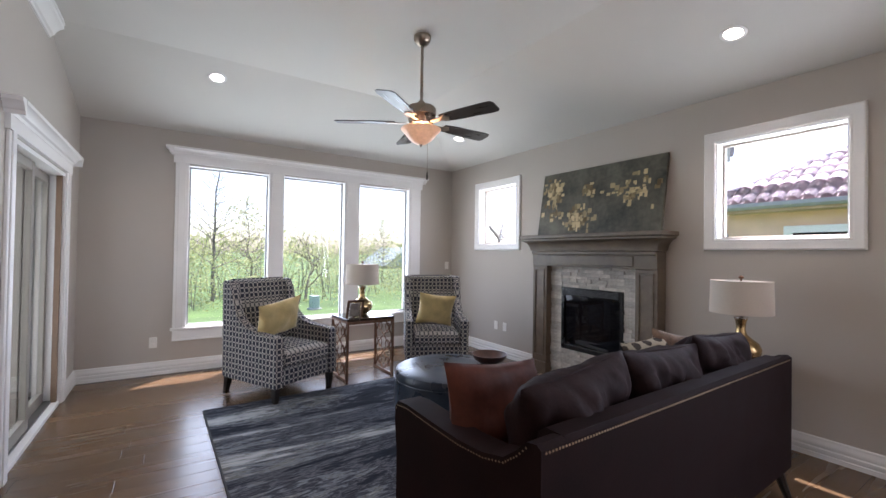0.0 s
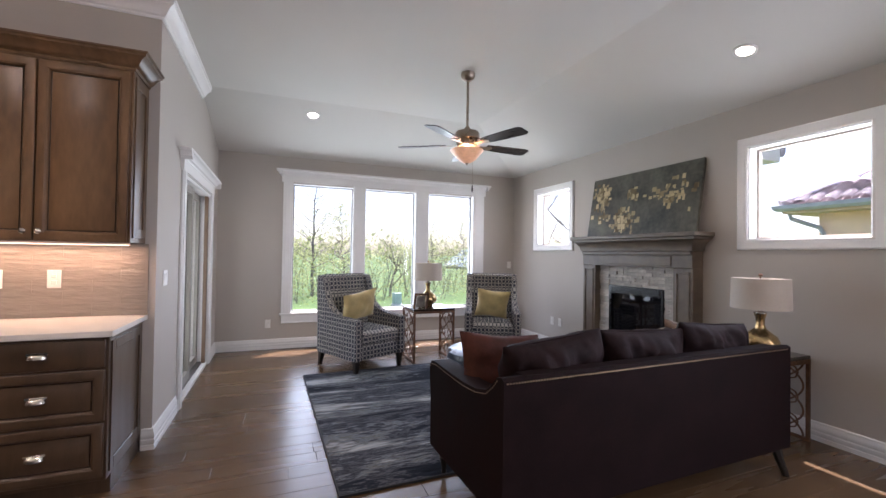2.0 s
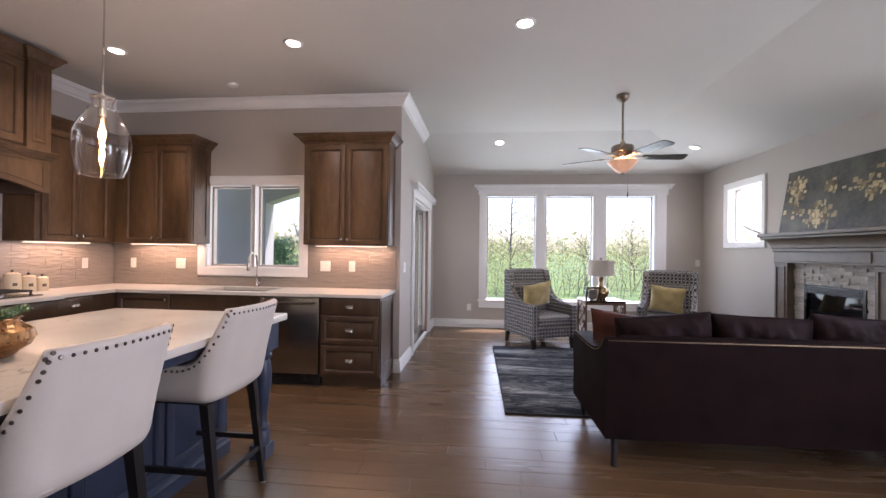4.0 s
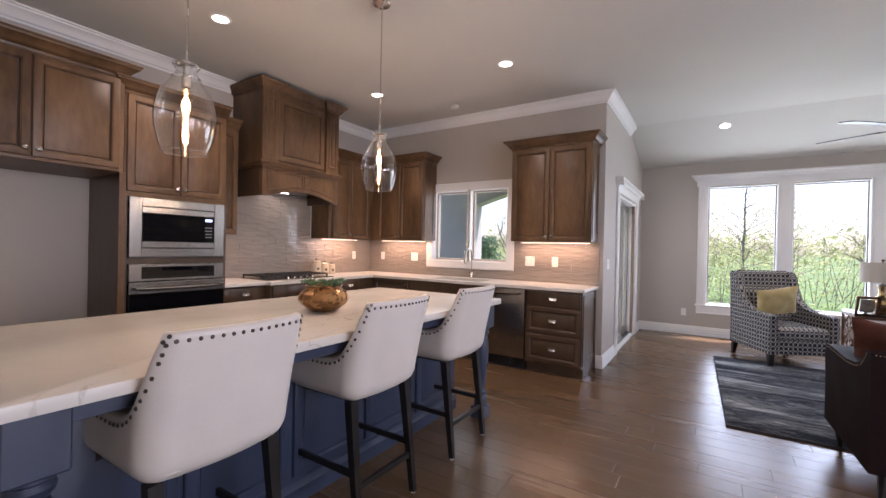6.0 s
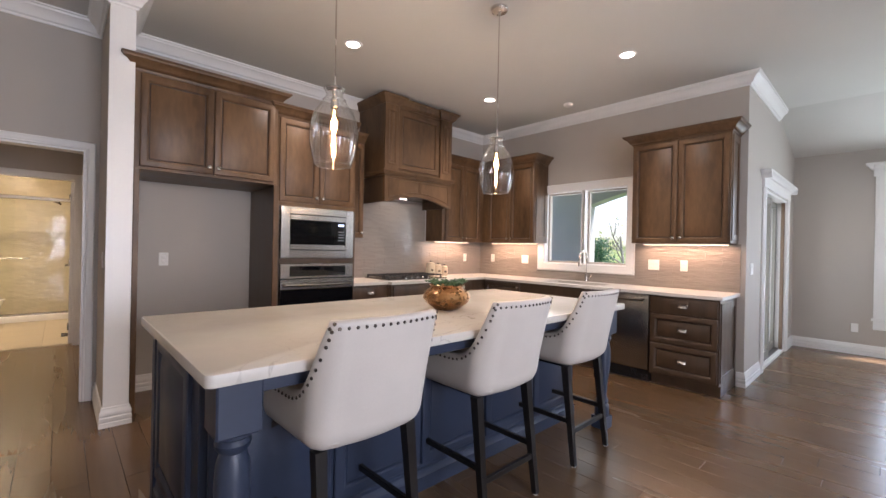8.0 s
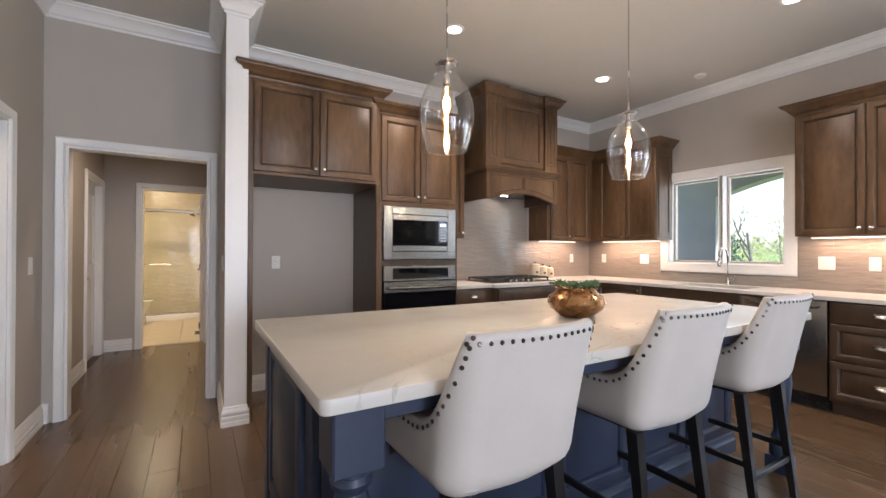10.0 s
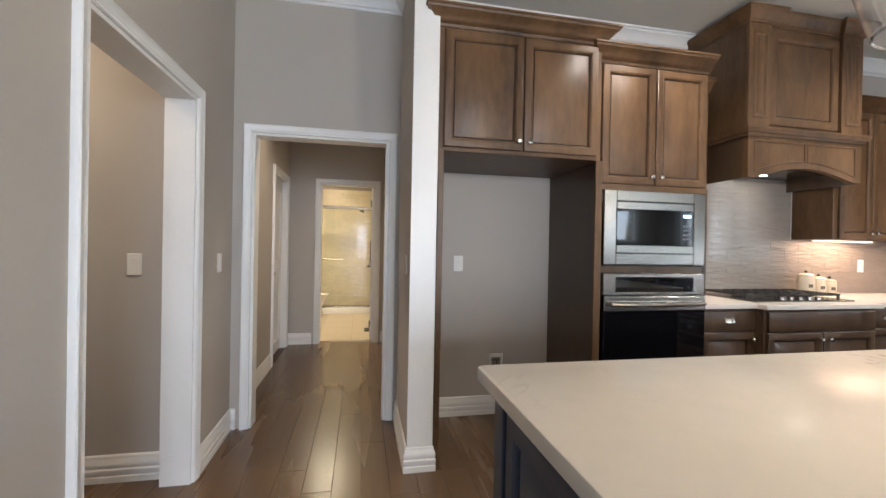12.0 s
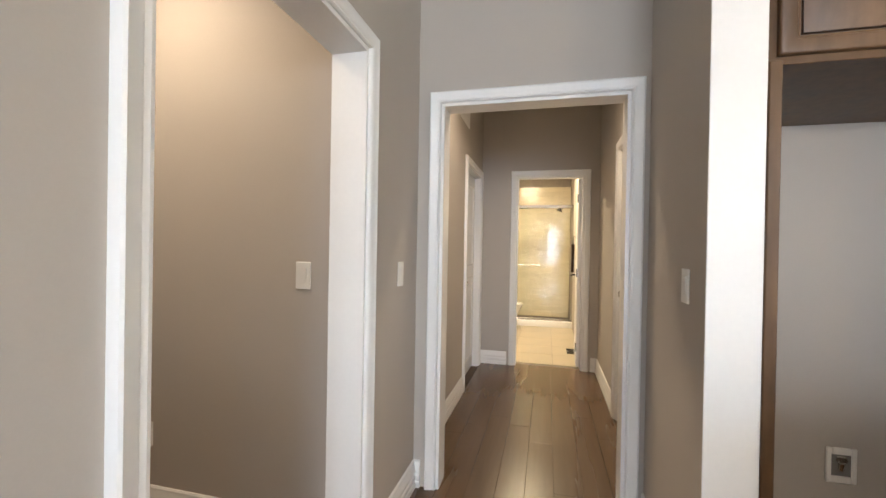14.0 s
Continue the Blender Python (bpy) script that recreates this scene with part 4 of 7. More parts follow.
# lattice tables
def lattice_table(m, w, d, h, label):
    t = thing("lattice_table", m, label, "side table", "lattice side tables")
    part("tabletop", Shape().box(-w / 2, w / 2, -d / 2, d / 2, h - 0.028, h, 0.004), mat("dark_smoked_tabletop", (0.035, 0.022, 0.016), 0.12, vary=0.3, scale=5, coat=0.4), t)
    for sx in (-1, 1):
        x = sx * (w / 2 - 0.012)
        s = Shape()
        for y in (-d / 2 + 0.011, d / 2 - 0.011):
            s.box(x - 0.011, x + 0.011, y - 0.011, y + 0.011, 0.0, h - 0.028)
        for z in (0.011, h - 0.04):
            s.box(x - 0.011, x + 0.011, -d / 2 + 0.022, d / 2 - 0.022, z - 0.011, z + 0.011)
        fr = part("side_frame", s, BRONZE, t)
        lat = Shape()
        ih, iw = h - 0.075, d - 0.05
        for row in range(3):
            z0 = 0.022 + ih * (row + 0.5) / 3
            for k in (-1, 1):
                pts = [(x, k * iw * 0.46 * abs(math.sin(math.pi * (0.5 * q / 8))) * (1 if q < 8 else 1), z0 - ih / 6 + ih / 3 * q / 8) for q in range(9)]
                lat.tube(pts, 0.007, 6)
                pts = [(x, k * iw * 0.46 * abs(math.cos(math.pi * (0.5 * q / 8))), z0 - ih / 6 + ih / 3 * q / 8) for q in range(9)]
                lat.tube(pts, 0.007, 6)
                lat.tube([(x, k * 0.10 * math.cos(a * math.pi / 4) * 0.55 + k * iw * 0.24, z0 + 0.055 * math.sin(a * math.pi / 4)) for a in range(9)], 0.006, 6)
        part("lattice", lat, BRONZE, fr)
    for y in (-d / 2 + 0.011, d / 2 - 0.011):
        part("apron", Shape().box(-w / 2 + 0.024, w / 2 - 0.024, y - 0.009, y + 0.009, h - 0.06, h - 0.028), BRONZE, t)
    return t


lattice_table(pose(1.605, 3.42, 0, 0, 0, 2), 0.56, 0.46, 0.665, "bronze lattice side table with a dark top")
lattice_table(pose(3.20, 0.36, 0, 0, 0, 0), 0.56, 0.46, 0.640, "bronze lattice end table beside the sofa")


def table_lamp(m, label):
    t = thing("table_lamp", m, label, "table lamp", "gold table lamps")
    part("base", Shape().lathe([(0.0, 0.0), (0.062, 0.0), (0.065, 0.008), (0.090, 0.03), (0.118, 0.07), (0.122, 0.10), (0.105, 0.14), (0.065, 0.17), (0.036, 0.195), (0.028, 0.23), (0.030, 0.27), (0.040, 0.305), (0.036, 0.312), (0.0, 0.312)], 36, close=False), GOLD, t)
    part("neck", Shape().lathe([(0.042, 0.308), (0.042, 0.318), (0.014, 0.326), (0.012, 0.36)], 20), NICKEL, t)
    part("shade", Shape().lathe([(0.190, 0.345), (0.184, 0.572), (0.181, 0.572), (0.187, 0.345)], 48, close=False), SHADE, t, "cream linen drum shade")
    part("shade_ring", Shape().lathe([(0.183, 0.566), (0.012, 0.566), (0.012, 0.569), (0.183, 0.569)], 24, close=False), SHADE, t)
    part("finial", Shape().lathe([(0.0, 0.567), (0.006, 0.572), (0.006, 0.585), (0.015, 0.590), (0.016, 0.600), (0.008, 0.608), (0.0, 0.61)], 16, close=False), BRONZE, t)
    return t


lamp1 = table_lamp(pose(1.625, 3.50, 0.665), "gold gourd table lamp with a cream drum shade")
copy_thing(lamp1, pose(3.150, 0.285, 0.640))
pf = thing("photo_frame", pose(1.455, 3.32, 0.665, -14, 0, 190), "small bronze picture frame on the side table", "picture frame")
part("photo_border", Shape().moulding([(-0.075, 0, 0.0), (0.075, 0, 0.0), (0.075, 0, 0.17), (-0.075, 0, 0.17), (-0.075, 0, 0.0)], [(0, 0), (0, 0.012), (0.028, 0.016), (0.028, 0)], (0, 1, 0)), BRONZE, pf)
part("photo", Shape().box(-0.06, 0.06, -0.004, 0.004, 0.01, 0.16), mat("faded_photo_paper", (0.25, 0.22, 0.19), 0.4, vary=0.4, scale=14), pf)
part("strut", Shape().box(-0.015, 0.015, -0.05, -0.004, 0.0, 0.012), BRONZE, pf)

# ---- fireplace ----
FY = 1.795
fp = thing("fireplace", face_m(XE, FY, "-x"), "taupe wooden fireplace mantel with stacked pale stone", "fireplace")
prof = [(0.0, 0.0), (0.010, 0.004), (0.014, 0.030), (0.022, 0.055), (0.040, 0.085), (0.070, 0.108), (0.085, 0.114), (0.087, 0.132), (0.103, 0.138), (0.108, 0.145), (0.108, 0.174), (0.102, 0.180)]
s = Shape()
rings = [[s.bm.verts.new(p) for p in ((-0.765 - e, 0, 1.425 + z), (0.765 + e, 0, 1.425 + z), (0.765 + e, 0.165 + e, 1.425 + z), (-0.765 - e, 0.165 + e, 1.425 + z))] for e, z in prof]
for a, b in zip(rings, rings[1:]):
    for k in range(4):
        s.bm.faces.new((a[k], a[(k + 1) % 4], b[(k + 1) % 4], b[k]))
s.bm.faces.new(rings[0][::-1])
s.bm.faces.new(rings[-1])
part("mantel_shelf", s, MANTEL, fp)
part("frieze", Shape().box(-0.76, 0.76, 0.0, 0.150, 1.255, 1.425, 0.004).box(-0.535, 0.535, 0.150, 0.160, 1.275, 1.375, 0.006).box(-0.76, 0.76, 0.15, 0.172, 1.385, 1.425, 0.008), MANTEL, fp)
for k in (-1, 1):
    a, b = sorted((k * 0.545, k * 0.76))
    s = Shape().box(a, b, 0.0, 0.14, 0.0, 1.255, 0.004)
    s.box(a - 0.012, b + 0.012, 0.0, 0.158, 0.0, 0.14, 0.006)
    leg = part("pilaster", s, MANTEL, fp)
    r = Shape().moulding([(a + 0.05, 0.138, 0.22), (b - 0.05, 0.138, 0.22), (b - 0.05, 0.138, 1.20), (a + 0.05, 0.138, 1.20), (a + 0.05, 0.138, 0.22)], [(0, 0), (0.004, 0.014), (0.016, 0.012), (0.018, 0)], (0, 1, 0))
    part("panel_moulding", r, MANTEL, leg)
part("stone_backing", Shape().box(-0.545, -0.385, 0, 0.045, 0, 1.255).box(0.385, 0.545, 0, 0.045, 0, 1.255).box(-0.385, 0.385, 0, 0.045, 1.02, 1.255).box(-0.385, 0.385, 0, 0.045, 0, 0.335), mat("stone_mortar", (0.30, 0.28, 0.25), 0.9), fp)
part("firebox", Shape().box(-0.385, 0.385, -0.02, 0.004, 0.335, 1.02), BLACK, fp, "black firebox back")
fx = part("firebox_face", Shape().box(-0.385, -0.345, 0.0, 0.075, 0.335, 1.02, 0.003).box(0.345, 0.385, 0.0, 0.075, 0.335, 1.02, 0.003).box(-0.345, 0.345, 0.0, 0.075, 0.93, 1.02, 0.003).box(-0.345, 0.345, 0.0, 0.075, 0.335, 0.385, 0.003), BLACK, fp, "black metal firebox surround")
part("fire_glass", Shape().box(-0.345, 0.345, 0.050, 0.055, 0.385, 0.93), BLACK_GLASS, fp, "dark glass front")
for i in range(5):
    part("louver", Shape().box(-0.33, 0.33, 0.070, 0.082, 0.945 + i * 0.013, 0.952 + i * 0.013), IRON, fx)
hearth = part("log_set", Shape().rod((-0.2, 0.03, 0.40), (0.2, 0.03, 0.43), 0.03).rod((-0.12, 0.03, 0.46), (0.16, 0.035, 0.44), 0.025), IRON, fp)

# painting leaning on the mantel
CANVAS = mat("dark_olive_abstract_paint", (0.020, 0.018, 0.012), 0.5, vary=0.75, scale=3.2, bump=0.2, fine=24, tint=(0.082, 0.078, 0.056))
FLECK = mat("gold_leaf_paint", (0.40, 0.28, 0.09), 0.4, metal=0.3, vary=0.3, scale=20, bump=0.1)
n, l = FLECK.node_tree.nodes, FLECK.node_tree.links
geo, rp = n.new("ShaderNodeNewGeometry"), n.new("ShaderNodeValToRGB")
for e, (pos, col) in zip(rp.color_ramp.elements, ((0.0, (0.09, 0.058, 0.020)), (1.0, (0.64, 0.50, 0.28)))):
    e.position, e.color = pos, (*col, 1)
l.new(geo.outputs["Random Per Island"], rp.inputs[0])
l.new(rp.outputs[0], shader(FLECK).inputs["Base Color"])
pt = thing("painting", face_m(XE - 0.135, 1.755, "-x", 1.605) @ pose(0, 0, 0, 9.0), "wide dark abstract painting with gold squares on the mantel", "painting")
part("canvas", Shape().box(-0.745, 0.745, -0.035, 0.0, 0.0, 0.735, 0.004), CANVAS, pt)
rnd = random.Random(11)
s = Shape()
for cx0, cz0, sx, sz, num in ((0.56, 0.52, 0.12, 0.13, 75), (0.20, 0.18, 0.15, 0.10, 80), (-0.42, 0.42, 0.18, 0.13, 60), (0.08, 0.47, 0.08, 0.06, 22), (0.50, 0.22, 0.10, 0.07, 14)):
    for i in range(num):
        x, z = rnd.gauss(cx0, sx * 0.6), rnd.gauss(cz0, sz * 0.6)
        a, b = rnd.uniform(0.008, 0.027), rnd.uniform(0.009, 0.032)
        if abs(x) < 0.71 and 0.03 < z < 0.70:
            q = rnd.uniform(0.0006, 0.0022)
            s.box(x - a, x + a, -0.001, q, z - b, z + b)
tagged(part("paint_squares", s, FLECK, pt, "gold leaf squares"), kind="stuff")

# ---- kitchen ----
CREAM = mat("cream_bonded_leather", (0.56, 0.515, 0.465), 0.48, vary=0.05, scale=4, bump=0.05, fine=160)
BRONZE_NAIL = mat("dark_bronze_nail", (0.085, 0.070, 0.060), 0.32, metal=0.9, vary=0.1, bump=0.0)
TILE = random_tint(in_place(mat("glossy_wavy_taupe_tile", (0.29, 0.255, 0.222), 0.10, vary=0.04, scale=5, stretch=(1.2, 1.2, 6.0), bump=1.0, fine=9, coat=0.35)), 0.015)
GROUT = mat("pale_tile_grout", (0.29, 0.255, 0.222), 0.7)
COPPER = mat("hammered_copper_bowl", (0.36, 0.19, 0.075), 0.28, metal=0.75, vary=0.25, scale=26, bump=0.18, fine=70)
LEAF = mat("succulent_leaf", (0.050, 0.115, 0.050), 0.5, vary=0.4, scale=20, bump=0.05, tint=(0.10, 0.17, 0.075))
CERAMIC = mat("cream_ceramic_canister", (0.62, 0.53, 0.39), 0.3, vary=0.06, bump=0.02)


def raised_door(parent, x0, x1, z0, z1, y, material=WOOD, name="door", edge=0.055):
    """A raised-panel door on the plane y, facing +y."""
    ogee = [(0, 0), (0, 0.014), (-0.003, 0.018), (-0.008, 0.020), (-edge + 0.014, 0.020), (-edge + 0.010, 0.017), (-edge + 0.007, 0.0175), (-edge + 0.002, 0.012), (-edge, 0.006), (-edge, 0)]
    loop = [(x0, y, z0), (x1, y, z0), (x1, y, z1), (x0, y, z1), (x0, y, z0)]
    d = part(name, Shape().moulding(loop, ogee, (0, 1, 0)), material, parent)
    u0, u1, w0, w1 = x0 + edge, x1 - edge, z0 + edge, z1 - edge
    g = min(0.035, (u1 - u0) * 0.25, (w1 - w0) * 0.25)
    p = Shape()
    loops = [[(u0, w0), (u1, w0), (u1, w1), (u0, w1)]]
    rings = []
    for ins, h in ((0.0, 0.003), (0.0045, 0.002), (0.007, 0.006), (g, 0.0165), (g + 0.004, 0.0185)):
        rings.append([p.bm.verts.new((a + (ins if a == u0 else -ins), y + h, b + (ins if b == w0 else -ins))) for a, b in loops[0]])
    for a, b in zip(rings, rings[1:]):
        for i in range(4):
            p.bm.faces.new((a[i], a[(i + 1) % 4], b[(i + 1) % 4], b[i]))
    p.bm.faces.new(rings[-1])
    me = p.mesh("panel", 35)
    me.materials.append(material)
    if material is WOOD or material is WOOD_DARK:
        me.materials.append(GLAZE)
        for f in me.polygons[:8]:
            f.material_index = 1
    part("panel", me, material, d)
    return d


def knob(parent, x, y, z):
    s = Shape().lathe([(0.007, 0.0), (0.006, 0.012), (0.015, 0.018), (0.016, 0.026), (0.010, 0.031), (0.0, 0.032)], 14, close=False)
    part("knob", s, NICKEL, parent, "brushed nickel knob", 40, pose(x, y, z, -90))


def cup_pull(parent, x, y, z):
    s = Shape()
    rows = []
    for j in range(5):
        a = radians(90 * j / 4)
        rows.append([(0.042 * math.cos(radians(180 * i / 8)) * (0.55 + 0.45 * math.cos(a)), 0.004 + 0.024 * math.sin(radians(180 * i / 8)) * math.cos(a) + 0.002, 0.026 * math.sin(a) - 0.010) for i in range(9)])
    s.grid(rows)
    s.box(-0.044, 0.044, 0, 0.004, 0.008, 0.020, 0.001)
    part("cup_pull", s, NICKEL, parent, "brushed nickel cup pull", 40, pose(x, y, z))


def crown_cap(parent, x0, x1, d, z, left=True, right=True, h=0.10, material=WOOD, left_d=None, right_d=None):
    """A stained crown round the top of a cabinet that is d deep."""
    prof = [(0, 0), (0.008, 0), (0.012, h * 0.16), (0.022, h * 0.20), (0.034, h * 0.36), (0.052, h * 0.62), (0.076, h * 0.74), (0.080, h * 0.86), (0.088, h * 0.90), (0.088, h), (0, h)]
    path = []
    if right:
        path.append((x1, 0.004 if right_d is None else right_d, z))
    path += [(x1, d, z), (x0, d, z)]
    if left:
        path.append((x0, 0.004 if left_d is None else left_d, z))
    part("crown", Shape().moulding(path, [(-a, b) for a, b in prof], (0, 0, 1)), material, parent)


def cabinet(name, m, w, d, z0, z1, label, group, fronts, crown=None, toe=False, side_panels=(), material=WOOD):
    """A cabinet with its back on y 0. fronts: (kind, x0, x1, z0, z1, pull) in its own metres."""
    t = thing(name, m, label, "cabinet", group)
    s = Shape()
    if toe:
        s.box(-w / 2, w / 2, 0.0, d - 0.07, 0.0, z0)
    s.box(-w / 2, w / 2, 0.0, d, z0, z1, 0.002)
    part("body", s, material, t)
    for kind, x0, x1, a, b, pull in fronts:
        if kind == "slab":
            f = part("drawer", Shape().box(x0, x1, d, d + 0.020, a, b, 0.006, 2), material, t)
        else:
            f = raised_door(t, x0, x1, a, b, d, material, kind)
        if pull == "cup":
            cup_pull(f, (x0 + x1) / 2, d + 0.020, (a + b) / 2)
        elif pull:
            knob(f, x0 + 0.03 if pull[0] == "l" else x1 - 0.03, d + 0.020, a + 0.05 if pull[1] == "b" else b - 0.05)
    if crown:
        crown_cap(t, -w / 2, w / 2, d + 0.0, z1 - 0.005, *crown)
    for sx in side_panels:
        e = Shape()
        x = sx * w / 2
        for q in ((0.03, 0.08, z0 + 0.03, z1 - 0.03), (d - 0.08, d - 0.03, z0 + 0.03, z1 - 0.03), (0.08, d - 0.08, z0 + 0.03, z0 + 0.09), (0.08, d - 0.08, z1 - 0.09, z1 - 0.03)):
            e.box(min(x, x + sx * 0.008), max(x, x + sx * 0.008), q[0], q[1], q[2], q[3], 0.002)
        part("end_panel", e, material, t)
    return t


UP, LOW = "kitchen wall cabinets", "kitchen base cabinets"
GAP = 0.003
# base run under the window wall, depths from the wall
cabinet("drawer_cabinet", face_m(-1.392, YK, "-y"), 0.596, 0.585, 0.10, 0.880, "brown wooden base cabinet with three drawers", LOW,
        [("slab", -0.285, 0.285, 0.715, 0.865, "cup"), ("drawer", -0.285, 0.285, 0.425, 0.700, "cup"), ("drawer", -0.285, 0.285, 0.125, 0.410, "cup")], toe=True, side_panels=(-1,), material=WOOD_DARK)
cabinet("sink_cabinet", face_m(-2.775, YK, "-y"), 0.946, 0.585, 0.10, 0.670, "brown wooden sink base cabinet", LOW,
        [("door", -0.46, -0.005, 0.125, 0.66, "rt"), ("door", 0.005, 0.46, 0.125, 0.66, "lt")], toe=True, material=WOOD_DARK)
part("sink_apron", Shape().box(-3.248, -2.302, YK - 0.605, YK - 0.585, 0.70, 0.88, 0.004), WOOD_DARK, bpy.data.objects["sink_cabinet"]).matrix_parent_inverse = bpy.data.objects["sink_cabinet"].matrix_basis.inverted()
cabinet("corner_cabinet", face_m(-3.875, YK, "-y"), 1.23, 0.585, 0.10, 0.880, "brown wooden corner base cabinet", LOW,
        [("door", -0.60, -0.02, 0.125, 0.865, "lt")], toe=True, material=WOOD_DARK)
# dishwasher
dw = thing("dishwasher", face_m(-1.995, YK, "-y"), "stainless steel dishwasher under the counter", "dishwasher")
part("tub", Shape().box(-0.300, 0.300, 0.02, 0.560, 0.10, 0.875), BLACK, dw)
part("door", Shape().box(-0.298, 0.298, 0.562, 0.605, 0.125, 0.872, 0.006, 2), STEEL, dw, "brushed steel door")
part("handle", Shape().tube([(-0.25, 0.606, 0.825), (-0.235, 0.635, 0.825), (-0.12, 0.648, 0.822), (0.12, 0.648, 0.822), (0.235, 0.635, 0.825), (0.25, 0.606, 0.825)], 0.010, 10), STEEL, dw, "curved steel bar")
part("kick_plate", Shape().box(-0.298, 0.298, 0.50, 0.54, 0.0, 0.115), BLACK, dw)
# range wall base run, facing +x
cabinet("base_cabinet", face_m(XW, -0.825, "+x"), 0.450, 0.610, 0.10, 0.880, "brown wooden base cabinet beside the oven", LOW,
        [("slab", -0.215, 0.215, 0.730, 0.865, "cup"), ("door", -0.215, 0.215, 0.125, 0.715, "lt")], toe=True, material=WOOD_DARK)
cabinet("cooktop_cabinet", face_m(XW, -0.100, "+x"), 0.996, 0.680, 0.10, 0.880, "brown wooden base cabinet under the cooktop", LOW,
        [("slab", -0.47, 0.47, 0.730, 0.865, ""), ("door", -0.47, -0.005, 0.125, 0.715, "rt"), ("door", 0.005, 0.47, 0.125, 0.715, "lt")], toe=True, side_panels=(-1, 1), material=WOOD_DARK)
cabinet("base_cabinet", face_m(XW, 0.720, "+x"), 0.636, 0.610, 0.10, 0.880, "brown wooden base cabinet near the corner", LOW,
        [("slab", -0.04, 0.305, 0.730, 0.865, "cup"), ("door", -0.04, 0.305, 0.125, 0.715, "lt")], toe=True, material=WOOD_DARK)

# worktop, one piece with the sink cut out
wt = thing("kitchen_worktop", pose(0, 0, 0), "white quartz worktop along two kitchen walls", "worktop")
SX0, SX1, SY0, SY1 = -3.00, -2.30, 1.10, 1.48
s = Shape()
for a in ((-1.065, SX1, 0.985, YK - 0.002), (SX0, -3.845, 0.985, YK - 0.002)):
    s.box(a[1], a[0], a[2], a[3], 0.882, 0.915, 0.003)
s.box(SX0, SX1, 0.985, SY0, 0.882, 0.915, 0.003).box(SX0, SX1, SY1, YK - 0.002, 0.882, 0.915, 0.003)
s.box(XW + 0.002, -3.845, -1.048, YK - 0.002, 0.882, 0.915, 0.003).box(-3.845, -3.770, -0.615, 0.415, 0.882, 0.915, 0.003)
part("slab", s, QUARTZ, wt)
sk = thing("undermount_sink", pose((SX0 + SX1) / 2, (SY0 + SY1) / 2, 0.882), "dark undermount kitchen sink", "sink")
w, d = (SX1 - SX0) / 2, (SY1 - SY0) / 2
part("basin", Shape().box(-w - 0.01, w + 0.01, -d - 0.01, -d, -0.20, -0.001).box(-w - 0.01, w + 0.01, d, d + 0.01, -0.20, -0.001).box(-w - 0.01, -w, -d, d, -0.20, -0.001).box(w, w + 0.01, -d, d, -0.20, -0.001).box(-w, w, -d, d, -0.21, -0.195), mat("brown_composite_sink", (0.045, 0.035, 0.03), 0.4), sk)
part("drain", Shape().lathe([(0.04, -0.195), (0.042, -0.190), (0.03, -0.190)], 18), STEEL, sk)
fc = thing("kitchen_faucet", pose(-2.635, 1.525, 0.915), "tall brushed nickel gooseneck kitchen faucet", "faucet")
part("base", Shape().lathe([(0.028, 0.0), (0.028, 0.008), (0.020, 0.016), (0.018, 0.07), (0.014, 0.08)], 20), NICKEL, fc)
part("spout", Shape().tube([(0, 0, 0.07), (0, 0, 0.30)] + [(0, -0.085 + 0.085 * math.cos(radians(a)), 0.30 + 0.085 * math.sin(radians(a))) for a in range(20, 181, 20)] + [(0, -0.17, 0.27)], 0.0115, 12), NICKEL, fc)
part("spray_head", Shape().lathe([(0.012, 0.275), (0.016, 0.26), (0.018, 0.20), (0.014, 0.19)], 16, (0, -0.17, 0)), NICKEL, fc)
part("lever", Shape().rod((0.018, 0, 0.045), (0.045, 0, 0.05), 0.009).rod((0.045, 0, 0.05), (0.075, -0.01, 0.095), 0.006, 0.005), NICKEL, fc)

# cooktop
ck = thing("gas_cooktop", pose(-4.165, -0.10, 0.915), "stainless gas cooktop with black iron grates", "cooktop")
part("pan", Shape().box(-0.255, 0.255, -0.455, 0.455, 0.0, 0.010, 0.004), STEEL, ck)
for j in range(3):
    y = (j - 1) * 0.295
    g = Shape()
    for a in (-0.22, 0.16):
        g.box(a - 0.006, a + 0.006, y - 0.14, y + 0.14, 0.034, 0.048)
    for b in (-0.14, 0.14):
        g.box(-0.22, 0.16, y + b - 0.006, y + b + 0.006, 0.034, 0.048)
    for b in (-0.05, 0.05):
        g.box(-0.22, 0.16, y + b - 0.005, y + b + 0.005, 0.036, 0.046)
    for a in (-0.12, -0.03, 0.06):
        g.box(a - 0.005, a + 0.005, y - 0.14, y + 0.14, 0.036, 0.046)
    for a in (-0.215, 0.155):
        for b in (-0.135, 0.135):
            g.box(a - 0.007, a + 0.007, y + b - 0.007, y + b + 0.007, 0.008, 0.036)
    part("grate", g, IRON, ck, "black cast iron grate")
    part("burner", Shape().lathe([(0.05, 0.010), (0.05, 0.020), (0.035, 0.028), (0.0, 0.029)], 20, (-0.03, y, 0), close=False), IRON, ck)
for j in range(5):
    part("control_knob", Shape().lathe([(0.020, 0.010), (0.020, 0.018), (0.016, 0.032), (0.0, 0.034)], 16, (0.205, (j - 2) * 0.085, 0), close=False), STEEL, ck)


